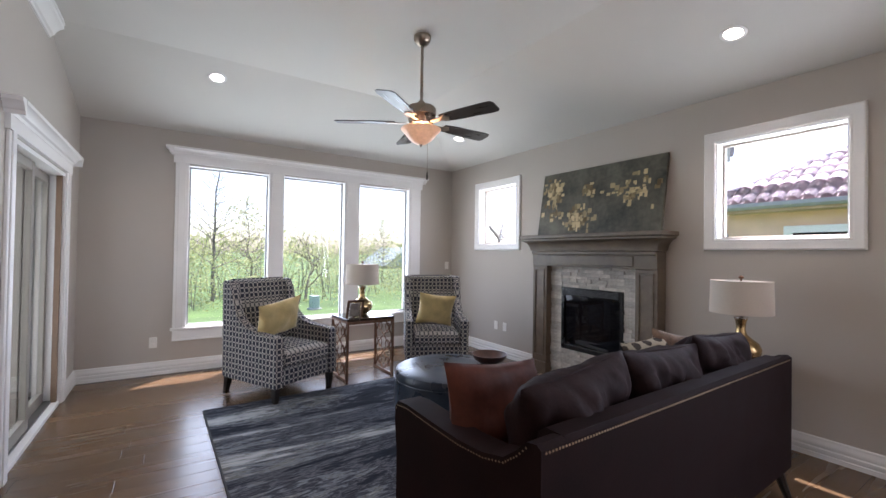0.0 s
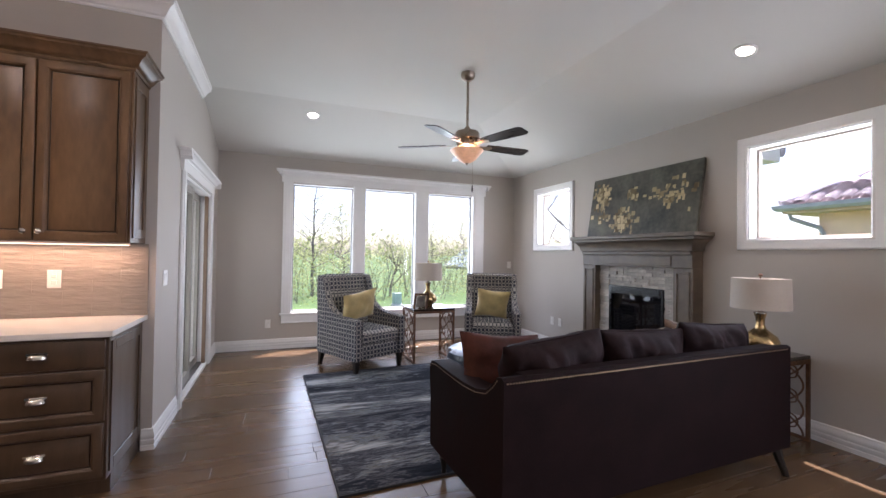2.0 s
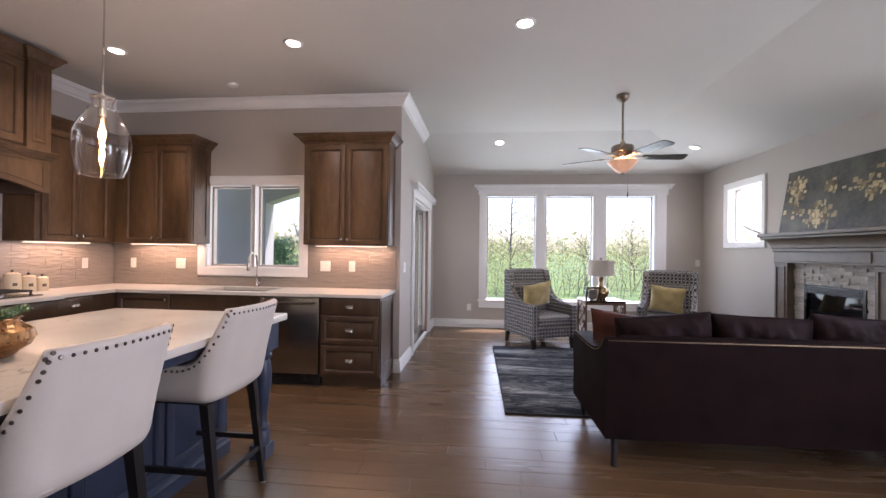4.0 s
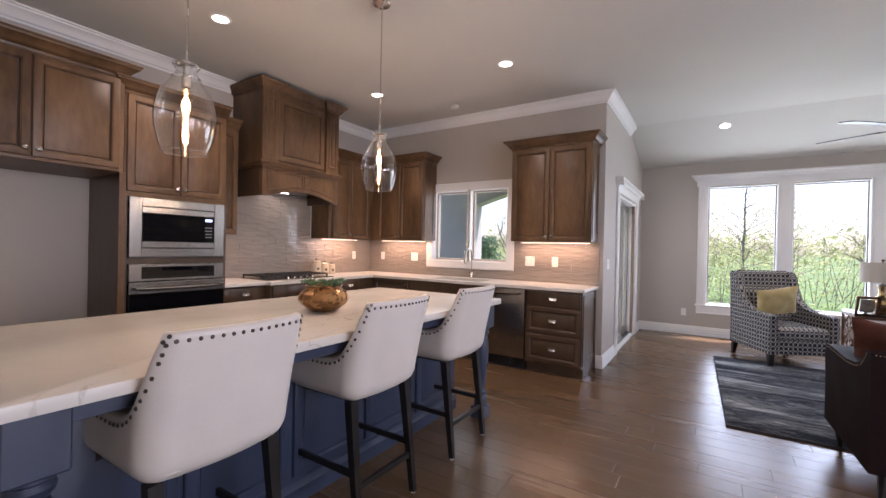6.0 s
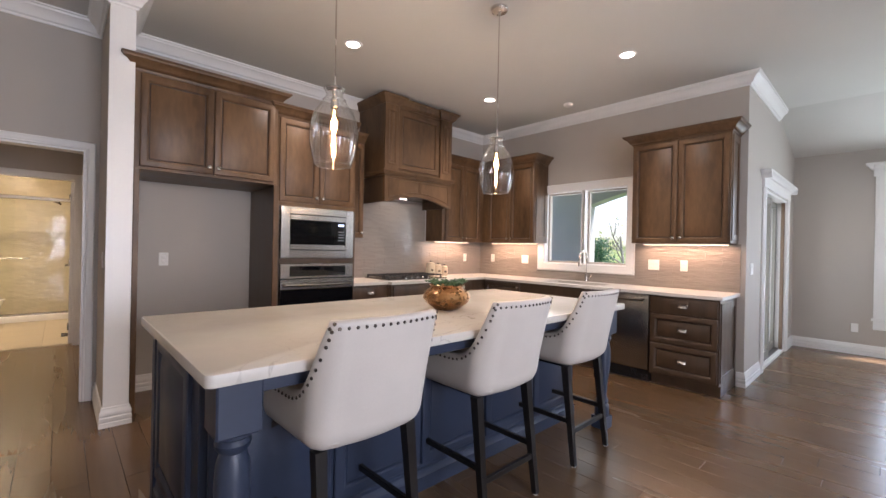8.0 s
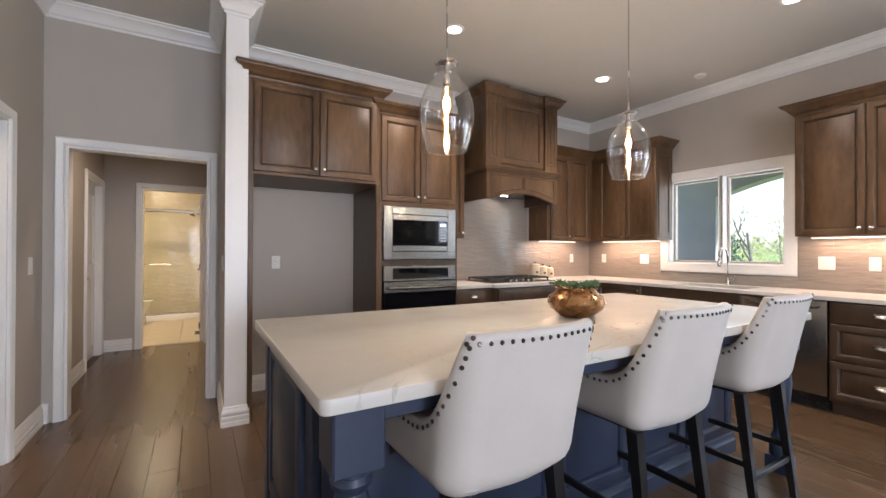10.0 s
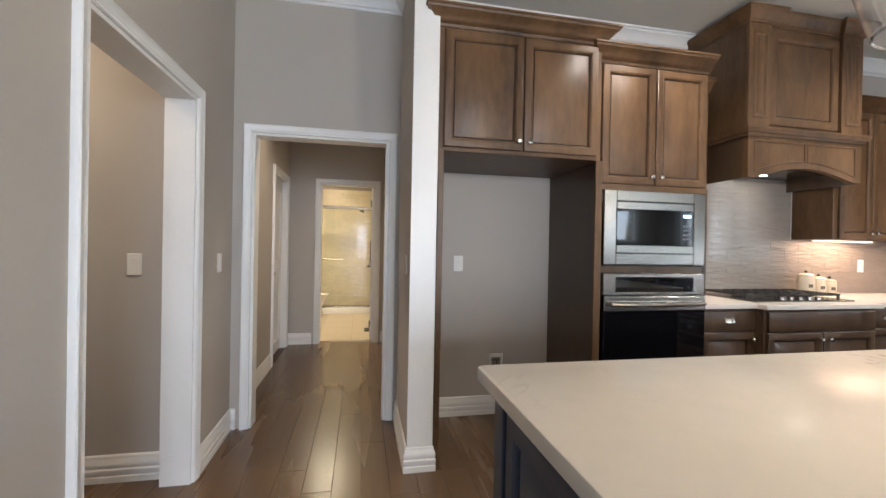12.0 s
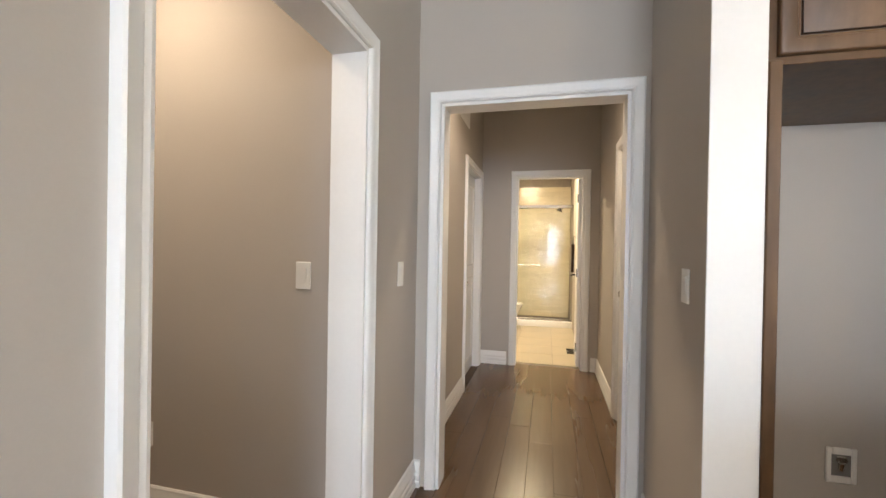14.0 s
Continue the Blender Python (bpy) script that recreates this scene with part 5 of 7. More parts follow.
def canister(m, h, r):
    t = thing("canister", m, "cream ceramic lidded canister on the worktop", "canister", "cream canisters")
    part("jar", Shape().lathe([(0.0, 0.0), (r, 0.0), (r * 1.03, 0.01), (r, h * 0.85), (r * 0.9, h)], 24), CERAMIC, t)
    part("lid", Shape().lathe([(r * 0.95, h), (r * 0.98, h + 0.008), (r * 0.6, h + 0.022), (0.0, h + 0.026)], 24, close=False), CERAMIC, t)
    part("lid_knob", Shape().lathe([(0.006, h + 0.024), (0.012, h + 0.036), (0.008, h + 0.046), (0.0, h + 0.048)], 14, close=False), BLACK_WOOD, t)
    part("label_plate", Shape().box(-0.016, 0.016, -0.001, 0.002, -0.014, 0.014), mat("dark_label", (0.12, 0.09, 0.06), 0.5), t, "", 35, pose(r * 0.985, 0, h * 0.5, 0, 0, -90))
    return t


canister(pose(-4.33, 0.435, 0.915, 0, 0, -20), 0.165, 0.062)
canister(pose(-4.33, 0.570, 0.915, 0, 0, -20), 0.135, 0.054)
canister(pose(-4.33, 0.690, 0.915, 0, 0, -20), 0.115, 0.048)

# wall cabinets
cabinet("wall_cabinet", face_m(-1.545, YK, "-y"), 0.910, 0.310, 1.395, 2.455, "brown wooden two-door wall cabinet beside the sink window", UP,
        [("door", -0.440, -0.004, 1.40, 2.435, "rb"), ("door", 0.004, 0.440, 1.40, 2.435, "lb")], (True, True), side_panels=(-1, 1))
cabinet("wall_cabinet", face_m(-3.880, YK, "-y"), 1.216, 0.310, 1.395, 2.465, "brown wooden two-door wall cabinet in the kitchen corner", UP,
        [("door", -0.600, -0.215, 1.40, 2.445, "rb"), ("door", -0.207, 0.178, 1.40, 2.445, "lb")], (True, False), side_panels=(-1,))
cabinet("wall_cabinet", face_m(XW, 0.880, "+x"), 0.820, 0.330, 1.395, 2.465, "brown wooden two-door wall cabinet beside the hood", UP,
        [("door", -0.33, 0.01, 1.40, 2.445, "rb"), ("door", 0.018, 0.358, 1.40, 2.445, "lb")], (False, False))
cabinet("wall_cabinet", face_m(XW, -0.900, "+x"), 0.290, 0.330, 1.395, 2.465, "narrow brown wooden wall cabinet beside the hood", UP,
        [("door", -0.140, 0.140, 1.40, 2.445, "lb")], (False, False))
cabinet("fridge_cabinet", face_m(XW, -2.385, "+x"), 1.030, 0.690, 1.825, 2.540, "brown wooden cabinet over the empty fridge alcove", UP,
        [("door", -0.482, -0.004, 1.848, 2.520, "rb"), ("door", 0.004, 0.482, 1.848, 2.520, "lb")], (True, True, 0.10, WOOD, 0.45, 0.665))
fpnl = thing("fridge_surround", pose(0, 0, 0), "tall dark wooden sides of the fridge alcove", "cabinet")
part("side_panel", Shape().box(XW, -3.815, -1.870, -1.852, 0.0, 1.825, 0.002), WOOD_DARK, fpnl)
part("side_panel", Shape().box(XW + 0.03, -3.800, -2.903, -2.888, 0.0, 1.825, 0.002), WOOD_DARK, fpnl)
part("face_stile", Shape().box(-3.800, -3.760, -2.902, -2.868, 0.0, 1.825, 0.003), WOOD, fpnl)
part("face_stile", Shape().box(-3.815, -3.795, -1.898, -1.852, 0.0, 1.825, 0.003), WOOD, fpnl)

# oven tower
tw = thing("oven_tower", face_m(XW, -1.450, "+x"), "tall brown wooden oven tower cabinet", "cabinet")
part("upper_box", Shape().box(-0.400, 0.400, 0.0, 0.640, 1.665, 2.465, 0.002), WOOD, tw)
for a, b in ((-0.400, -0.378), (0.378, 0.400)):
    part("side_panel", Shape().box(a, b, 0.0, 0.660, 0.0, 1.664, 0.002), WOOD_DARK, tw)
part("drawer_box", Shape().box(-0.377, 0.377, 0.0, 0.60, 0.10, 0.43), WOOD_DARK, tw)
part("middle_rail", Shape().box(-0.377, 0.377, 0.60, 0.655, 1.125, 1.172, 0.002), WOOD_DARK, tw)
part("back_panel", Shape().box(-0.377, 0.377, 0.0, 0.02, 0.431, 1.664), WOOD_DARK, tw)
part("face_frame", Shape().box(-0.400, 0.400, 0.640, 0.660, 1.655, 1.690, 0.002), WOOD, tw)
for a, b, pl in ((-0.385, -0.004, "rb"), (0.004, 0.385, "lb")):
    dd = raised_door(tw, a, b, 1.695, 2.450, 0.640, WOOD)
    knob(dd, b - 0.03 if pl[0] == "r" else a + 0.03, 0.660, 1.745)
dr = part("drawer", Shape().box(-0.385, 0.385, 0.60, 0.655, 0.12, 0.425, 0.005), WOOD_DARK, tw)
cup_pull(dr, 0, 0.655, 0.30)
crown_cap(tw, -0.400, 0.400, 0.650, 2.455, False, True, 0.10, WOOD, None, 0.33)
mw = thing("microwave", face_m(XW, -1.450, "+x"), "built-in stainless steel microwave in the oven tower", "microwave")
s = Shape()
for a in ((-0.372, -0.285, 1.178, 1.652), (0.285, 0.372, 1.178, 1.652), (-0.285, 0.285, 1.585, 1.652), (-0.285, 0.285, 1.178, 1.250)):
    s.box(a[0], a[1], 0.655, 0.675, a[2], a[3], 0.003)
part("trim_kit", s, STEEL, mw, "brushed steel trim frame")
part("casing", Shape().box(-0.285, 0.285, 0.25, 0.655, 1.25, 1.585), BLACK, mw)
mdoor = part("door", Shape().box(-0.282, 0.282, 0.655, 0.672, 1.305, 1.530, 0.003), BLACK_GLASS, mw, "black glass door")
part("door_rail", Shape().box(-0.282, 0.282, 0.655, 0.676, 1.532, 1.580, 0.003), STEEL, mw)
part("door_rail", Shape().box(-0.282, 0.282, 0.655, 0.676, 1.254, 1.303, 0.003), STEEL, mw)
part("display", Shape().box(-0.262, -0.205, 0.672, 0.674, 1.490, 1.508), glowing("pale_blue_display", (0.55, 0.65, 1.0), 1.2), mdoor)
for i in range(4):
    for j in range(3):
        part("button", Shape().box(-0.262 + j * 0.021, -0.247 + j * 0.021, 0.672, 0.6735, 1.345 + i * 0.028, 1.355 + i * 0.028), mat("grey_button", (0.16, 0.16, 0.17), 0.5) if (i, j) == (0, 0) else bpy.data.materials["grey_button"], mdoor)
ov = thing("wall_oven", face_m(XW, -1.450, "+x"), "built-in stainless steel wall oven with black glass", "oven")
part("casing", Shape().box(-0.376, 0.376, 0.10, 0.655, 0.435, 1.120), BLACK, ov)
ctl = part("control_panel", Shape().box(-0.372, 0.372, 0.655, 0.680, 0.985, 1.122, 0.004), STEEL, ov, "steel control panel")
part("display", Shape().box(-0.285, 0.285, 0.680, 0.683, 1.005, 1.100, 0.002), BLACK_GLASS, ctl)
od = part("door", Shape().box(-0.372, 0.372, 0.655, 0.690, 0.485, 0.975, 0.004), BLACK_GLASS, ov, "black glass oven door")
part("door_top", Shape().box(-0.372, 0.372, 0.655, 0.694, 0.885, 0.977, 0.004), STEEL, od)
part("handle", Shape().tube([(-0.345, 0.694, 0.930), (-0.335, 0.725, 0.930), (-0.2, 0.742, 0.928), (0.2, 0.742, 0.928), (0.335, 0.725, 0.930), (0.345, 0.694, 0.930)], 0.013, 10), STEEL, od, "curved steel bar")
part("vent_strip", Shape().box(-0.372, 0.372, 0.655, 0.675, 0.440, 0.480, 0.003), STEEL, ov)
part("badge", Shape().box(-0.02, 0.02, 0.690, 0.6915, 0.520, 0.528), STEEL, od)

# range hood
HYC = -0.105
hd = thing("range_hood", face_m(XW, HYC, "+x"), "tall brown wooden range hood with an arched apron", "range hood")
part("chimney", Shape().box(-0.520, 0.520, 0.0, 0.515, 2.170, 2.925), WOOD, hd)
for k in (-1, 1):
    a, b = sorted((k * 0.325, k * 0.520))
    pil = part("pilaster", Shape().box(a, b, 0.516, 0.552, 2.17, 2.925, 0.004), WOOD, hd)
    raised_door(pil, a + 0.035, b - 0.035, 2.24, 2.86, 0.540, WOOD, "pilaster_panel", 0.026)
raised_door(hd, -0.315, 0.315, 2.205, 2.885, 0.517, WOOD, "front_panel", 0.065)
s = Shape()
cp = [(0, 0), (0.010, 0), (0.014, 0.014), (0.026, 0.020), (0.040, 0.045), (0.058, 0.068), (0.070, 0.076), (0.072, 0.095), (0, 0.095)]
s.moulding([(0.520, 0.004, 2.92), (0.520, 0.552, 2.92), (0.325, 0.552, 2.92), (0.325, 0.516, 2.92), (-0.325, 0.516, 2.92), (-0.325, 0.552, 2.92), (-0.520, 0.552, 2.92), (-0.520, 0.004, 2.92)], [(-a, b) for a, b in cp], (0, 0, 1))
s.box(-0.520, 0.520, 0.004, 0.516, 2.926, 3.010)
part("crown", s, WOOD, hd)
s = Shape()
sp = [(0, 0), (0.010, 0), (0.014, 0.018), (0.026, 0.024), (0.032, 0.040), (0.038, 0.048), (0.038, 0.062), (0, 0.062)]
s.moulding([(0.522, 0.004, 2.108), (0.522, 0.560, 2.108), (-0.522, 0.560, 2.108), (-0.522, 0.004, 2.108)], [(-a, b) for a, b in sp], (0, 0, 1))
s.box(-0.522, 0.522, 0.004, 0.56, 2.112, 2.168)
part("shelf_moulding", s, WOOD, hd)
arch = [(-0.515, 2.108), (-0.515, 1.812), (-0.455, 1.812)] + [(-0.455 + 0.91 * i / 20, 1.812 + 0.085 * math.sin(math.pi * i / 20)) for i in range(1, 20)] + [(0.455, 1.812), (0.515, 1.812), (0.515, 2.108)]
part("apron", Shape().prism(arch, 0.045, Matrix.Translation((0, 0.510, 0))), WOOD, hd, "arched wooden apron")
for k in (-1, 1):
    pnl = [(k * (0.02 + 0.43 * i / 8), 1.868 + 0.085 * math.cos(0.5 * math.pi * (0.02 + 0.43 * i / 8) / 0.455)) for i in range(9)] + [(k * 0.45, 2.07), (k * 0.02, 2.07)]
    edge = [(a, 0.5555, b) for a, b in (pnl if k > 0 else pnl[::-1])]
    part("apron_panel", Shape().moulding(edge + [edge[0]], [(0, 0), (0.002, 0.006), (0.010, 0.005), (0.014, 0)], (0, 1, 0)), WOOD, hd)
    a, b = sorted((k * 0.515, k * 0.493))
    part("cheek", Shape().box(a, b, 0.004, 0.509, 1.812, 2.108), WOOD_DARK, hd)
part("liner", Shape().box(-0.492, 0.492, 0.004, 0.509, 1.915, 1.935), STEEL, hd)
part("hood_light", Shape().box(-0.08, 0.08, 0.17, 0.185, 1.910, 1.914), DISC, hd)
lamp("hood_bulb", "AREA", (XW + 0.23, HYC, 1.885), (XW + 0.23, HYC, 0), 0.25, WARM, 0.25)

# lights under the wall cabinets
for nm, x, y, sx, sy, e in (("a", -1.545, YK - 0.12, 0.80, 0.03, 1.9), ("b", -3.75, YK - 0.12, 0.80, 0.03, 1.9), ("c", XW + 0.14, 0.85, 0.03, 0.65, 1.6), ("d", XW + 0.14, -0.90, 0.03, 0.25, 0.7)):
    bar = thing("under_cabinet_light", pose(x, y, 1.395), "slim lit light bar under a wall cabinet", "light bar", "under-cabinet lights")
    part("housing", Shape().box(-sx / 2, sx / 2, -sy / 2, sy / 2, -0.012, 0.0), PLASTIC, bar)
    part("diffuser", Shape().box(-sx / 2 + 0.004, sx / 2 - 0.004, -sy / 2 + 0.004, sy / 2 - 0.004, -0.016, -0.012), glowing("warm_light_strip", (1.0, 0.70, 0.46), 2.0) if nm == "a" else bpy.data.materials["warm_light_strip"], bar)
    lamp("under_cabinet_glow", "AREA", (x, y, 1.375), (x, y, 0), e * 0.85, (1.0, 0.62, 0.38), sx, sy)

# ---- island ----
IX0, IX1, IY0, IY1 = -2.665, -1.395, -2.975, -0.215
il = thing("kitchen_island", pose(0, 0, 0), "slate blue kitchen island with turned corner legs", "kitchen island")
BX0, BX1 = IX0 + 0.05, -1.775
part("body", Shape().box(BX0, BX1, IY0 + 0.07, IY1 - 0.07, 0.0, 0.874, 0.003), NAVY, il)
part("skirt", Shape().box(BX1, IX1 - 0.055, IY0 + 0.045, IY0 + 0.070, 0.820, 0.874, 0.003).box(BX1, IX1 - 0.055, IY1 - 0.070, IY1 - 0.045, 0.820, 0.874, 0.003).box(IX1 - 0.075, IX1 - 0.050, IY0 + 0.045, IY1 - 0.045, 0.820, 0.874, 0.003), NAVY, il)
base = [(0.0, 0.0), (0.022, 0.0), (0.022, 0.075), (0.014, 0.085), (0.010, 0.11), (0.0, 0.118)]
part("plinth", Shape().moulding([(BX1, IY1 - 0.07, 0), (BX1, IY0 + 0.07, 0), (BX0, IY0 + 0.07, 0)], base, (0, 0, 1)), NAVY, il)
n_pan = 5
for i in range(n_pan):
    y0 = IY0 + 0.10 + (IY1 - IY0 - 0.20) * i / n_pan
    y1 = IY0 + 0.10 + (IY1 - IY0 - 0.20) * (i + 1) / n_pan - 0.02
    pnl = raised_door(il, 0, y1 - y0, 0.14, 0.83, 0.0, NAVY, "side_panel", 0.06)
    pnl.matrix_basis = pose(BX1, y1, 0, 0, 0, -90)
pnl = raised_door(il, 0, 0.66, 0.14, 0.83, 0.0, NAVY, "end_panel", 0.07)
pnl.matrix_basis = pose(BX1 - 0.10, IY0 + 0.07, 0, 0, 0, 180)
post = [(0.045, 0.0), (0.050, 0.012), (0.050, 0.09), (0.040, 0.105), (0.046, 0.125), (0.036, 0.14), (0.030, 0.17), (0.038, 0.25), (0.050, 0.36), (0.055, 0.44), (0.050, 0.52), (0.040, 0.555), (0.052, 0.57), (0.056, 0.585), (0.048, 0.60), (0.060, 0.61), (0.060, 0.622)]
for y in (IY0 + 0.11, IY1 - 0.11):
    s = Shape().lathe(post, 24, (IX1 - 0.115, y, 0.075)).box(IX1 - 0.183, IX1 - 0.045, y - 0.069, y + 0.069, 0.695, 0.873, 0.006)
    s.box(IX1 - 0.170, IX1 - 0.060, y - 0.055, y + 0.055, 0.0, 0.09, 0.004)
    part("turned_leg", s, NAVY, il)
for y0, y1 in ((IY0 + 0.045, IY0 + 0.068), (IY1 - 0.068, IY1 - 0.045)):
    part("corner_post", Shape().box(BX0, BX0 + 0.07, y0, y1, 0.0, 0.874, 0.003), NAVY, il)
it = thing("island_worktop", pose(0, 0, 0.875), "white veined quartz worktop on the island", "worktop")
s = Shape()
s.box(IX0, IX1, IY0, IY1, 0.0, 0.040)
bmesh.ops.bevel(s.bm, geom=[e for e in s.bm.edges if abs(e.verts[0].co.z - e.verts[1].co.z) > 0.01], offset=0.025, segments=4, profile=0.5, affect="EDGES")
bmesh.ops.bevel(s.bm, geom=[e for e in s.bm.edges if e.calc_face_angle(0) > radians(60)], offset=0.004, segments=2, profile=0.5, affect="EDGES")
QTOP = mat("veined_white_quartz", (0.58, 0.545, 0.49), 0.17, vary=0.05, scale=2.0, bump=0.0, fine=14, spec=0.13, rvar=0.02)
n, l = QTOP.node_tree.nodes, QTOP.node_tree.links
src = shader(QTOP).inputs["Base Color"].links[0].from_socket
tc, v1, v2, rp, mm = n.new("ShaderNodeTexCoord"), n.new("ShaderNodeTexNoise"), n.new("ShaderNodeTexNoise"), n.new("ShaderNodeValToRGB"), n.new("ShaderNodeMix")
v1.inputs["Scale"].default_value, v1.inputs["Detail"].default_value, v1.inputs["Distortion"].default_value = 2.4, 6, 1.6
v2.inputs["Scale"].default_value = 1.6
l.new(tc.outputs["Object"], v1.inputs["Vector"]), l.new(tc.outputs["Object"], v2.inputs["Vector"])
rp.color_ramp.elements[0].position, rp.color_ramp.elements[1].position = 0.490, 0.508
rp.color_ramp.elements[0].color, rp.color_ramp.elements[1].color = (0, 0, 0, 1), (0, 0, 0, 1)
mid = rp.color_ramp.elements.new(0.499)
mid.color = (1, 1, 1, 1)
l.new(v1.outputs["Fac"], rp.inputs[0])
gate = n.new("ShaderNodeMapRange")
gate.inputs["From Min"].default_value, gate.inputs["From Max"].default_value, gate.inputs["To Max"].default_value = 0.5, 0.68, 0.75
l.new(v2.outputs["Fac"], gate.inputs["Value"])
mul = n.new("ShaderNodeMath")
mul.operation = "MULTIPLY"
l.new(rp.outputs[0], mul.inputs[0]), l.new(gate.outputs[0], mul.inputs[1])
mm.data_type = "RGBA"
l.new(mul.outputs[0], mm.inputs[0]), l.new(src, mm.inputs[6])
mm.inputs[7].default_value = (0.22, 0.18, 0.14, 1)
l.new(mm.outputs[2], shader(QTOP).inputs["Base Color"])
part("slab", s, QTOP, it)

# planted bowl
bw = thing("planted_bowl", pose(-1.965, -1.500, 0.915), "hammered copper bowl of green succulents on the island", "planter")
part("bowl", Shape().lathe([(0.0, 0.0), (0.075, 0.0), (0.085, 0.006), (0.135, 0.045), (0.150, 0.075), (0.140, 0.105), (0.105, 0.130), (0.098, 0.142), (0.110, 0.150), (0.104, 0.152), (0.088, 0.140), (0.0, 0.135)], 40, close=False), COPPER, bw)
rnd = random.Random(5)
for k in range(11):
    a, r = rnd.uniform(0, 6.28), rnd.uniform(0.0, 0.105)
    s = Shape()
    size = rnd.uniform(0.022, 0.038)
    for ring, (cnt, tilt, ln) in enumerate(((7, 75, 1.0), (6, 50, 0.85), (4, 22, 0.6))):
        for i in range(cnt):
            b = 2 * math.pi * i / cnt + ring * 0.4 + k
            t = radians(tilt)
            d = Vector((math.cos(b) * math.sin(t), math.sin(b) * math.sin(t), math.cos(t)))
            p0, p2 = Vector((0, 0, 0)), d * size * ln * 1.25
            p1 = d * size * ln * 0.65 + Vector((0, 0, 0.002))
            s.tube([p0, p1 * 0.5, p1, (p1 + p2) / 2, p2], size * 0.20, 5, size * 0.05)
    part("succulent", s, LEAF, bw, "", 40, pose(r * math.cos(a), r * math.sin(a), 0.148 + rnd.uniform(0, 0.018), rnd.uniform(-25, 25), rnd.uniform(-25, 25)))
s = Shape()
for k in range(5):
    a = k * 1.26
    s.tube([(0.06 * math.cos(a), 0.06 * math.sin(a), 0.14), (0.11 * math.cos(a), 0.11 * math.sin(a), 0.17), (0.145 * math.cos(a), 0.145 * math.sin(a), 0.165 + 0.01 * (k % 2))], 0.006, 5, 0.002)
    for q in range(6):
        f = 0.4 + 0.1 * q
        p = Vector((0.145 * f * math.cos(a), 0.145 * f * math.sin(a), 0.165))
        s.tube([p, p + Vector((0.014 * math.cos(a + 1.4), 0.014 * math.sin(a + 1.4), 0.012)), p + Vector((0.022 * math.cos(a + 1.2), 0.022 * math.sin(a + 1.2), 0.008))], 0.005, 5, 0.001)
        s.tube([p, p + Vector((0.014 * math.cos(a - 1.4), 0.014 * math.sin(a - 1.4), 0.012)), p + Vector((0.022 * math.cos(a - 1.2), 0.022 * math.sin(a - 1.2), 0.008))], 0.005, 5, 0.001)
tagged(part("trailing_stem", s, LEAF, bw), kind="stuff")


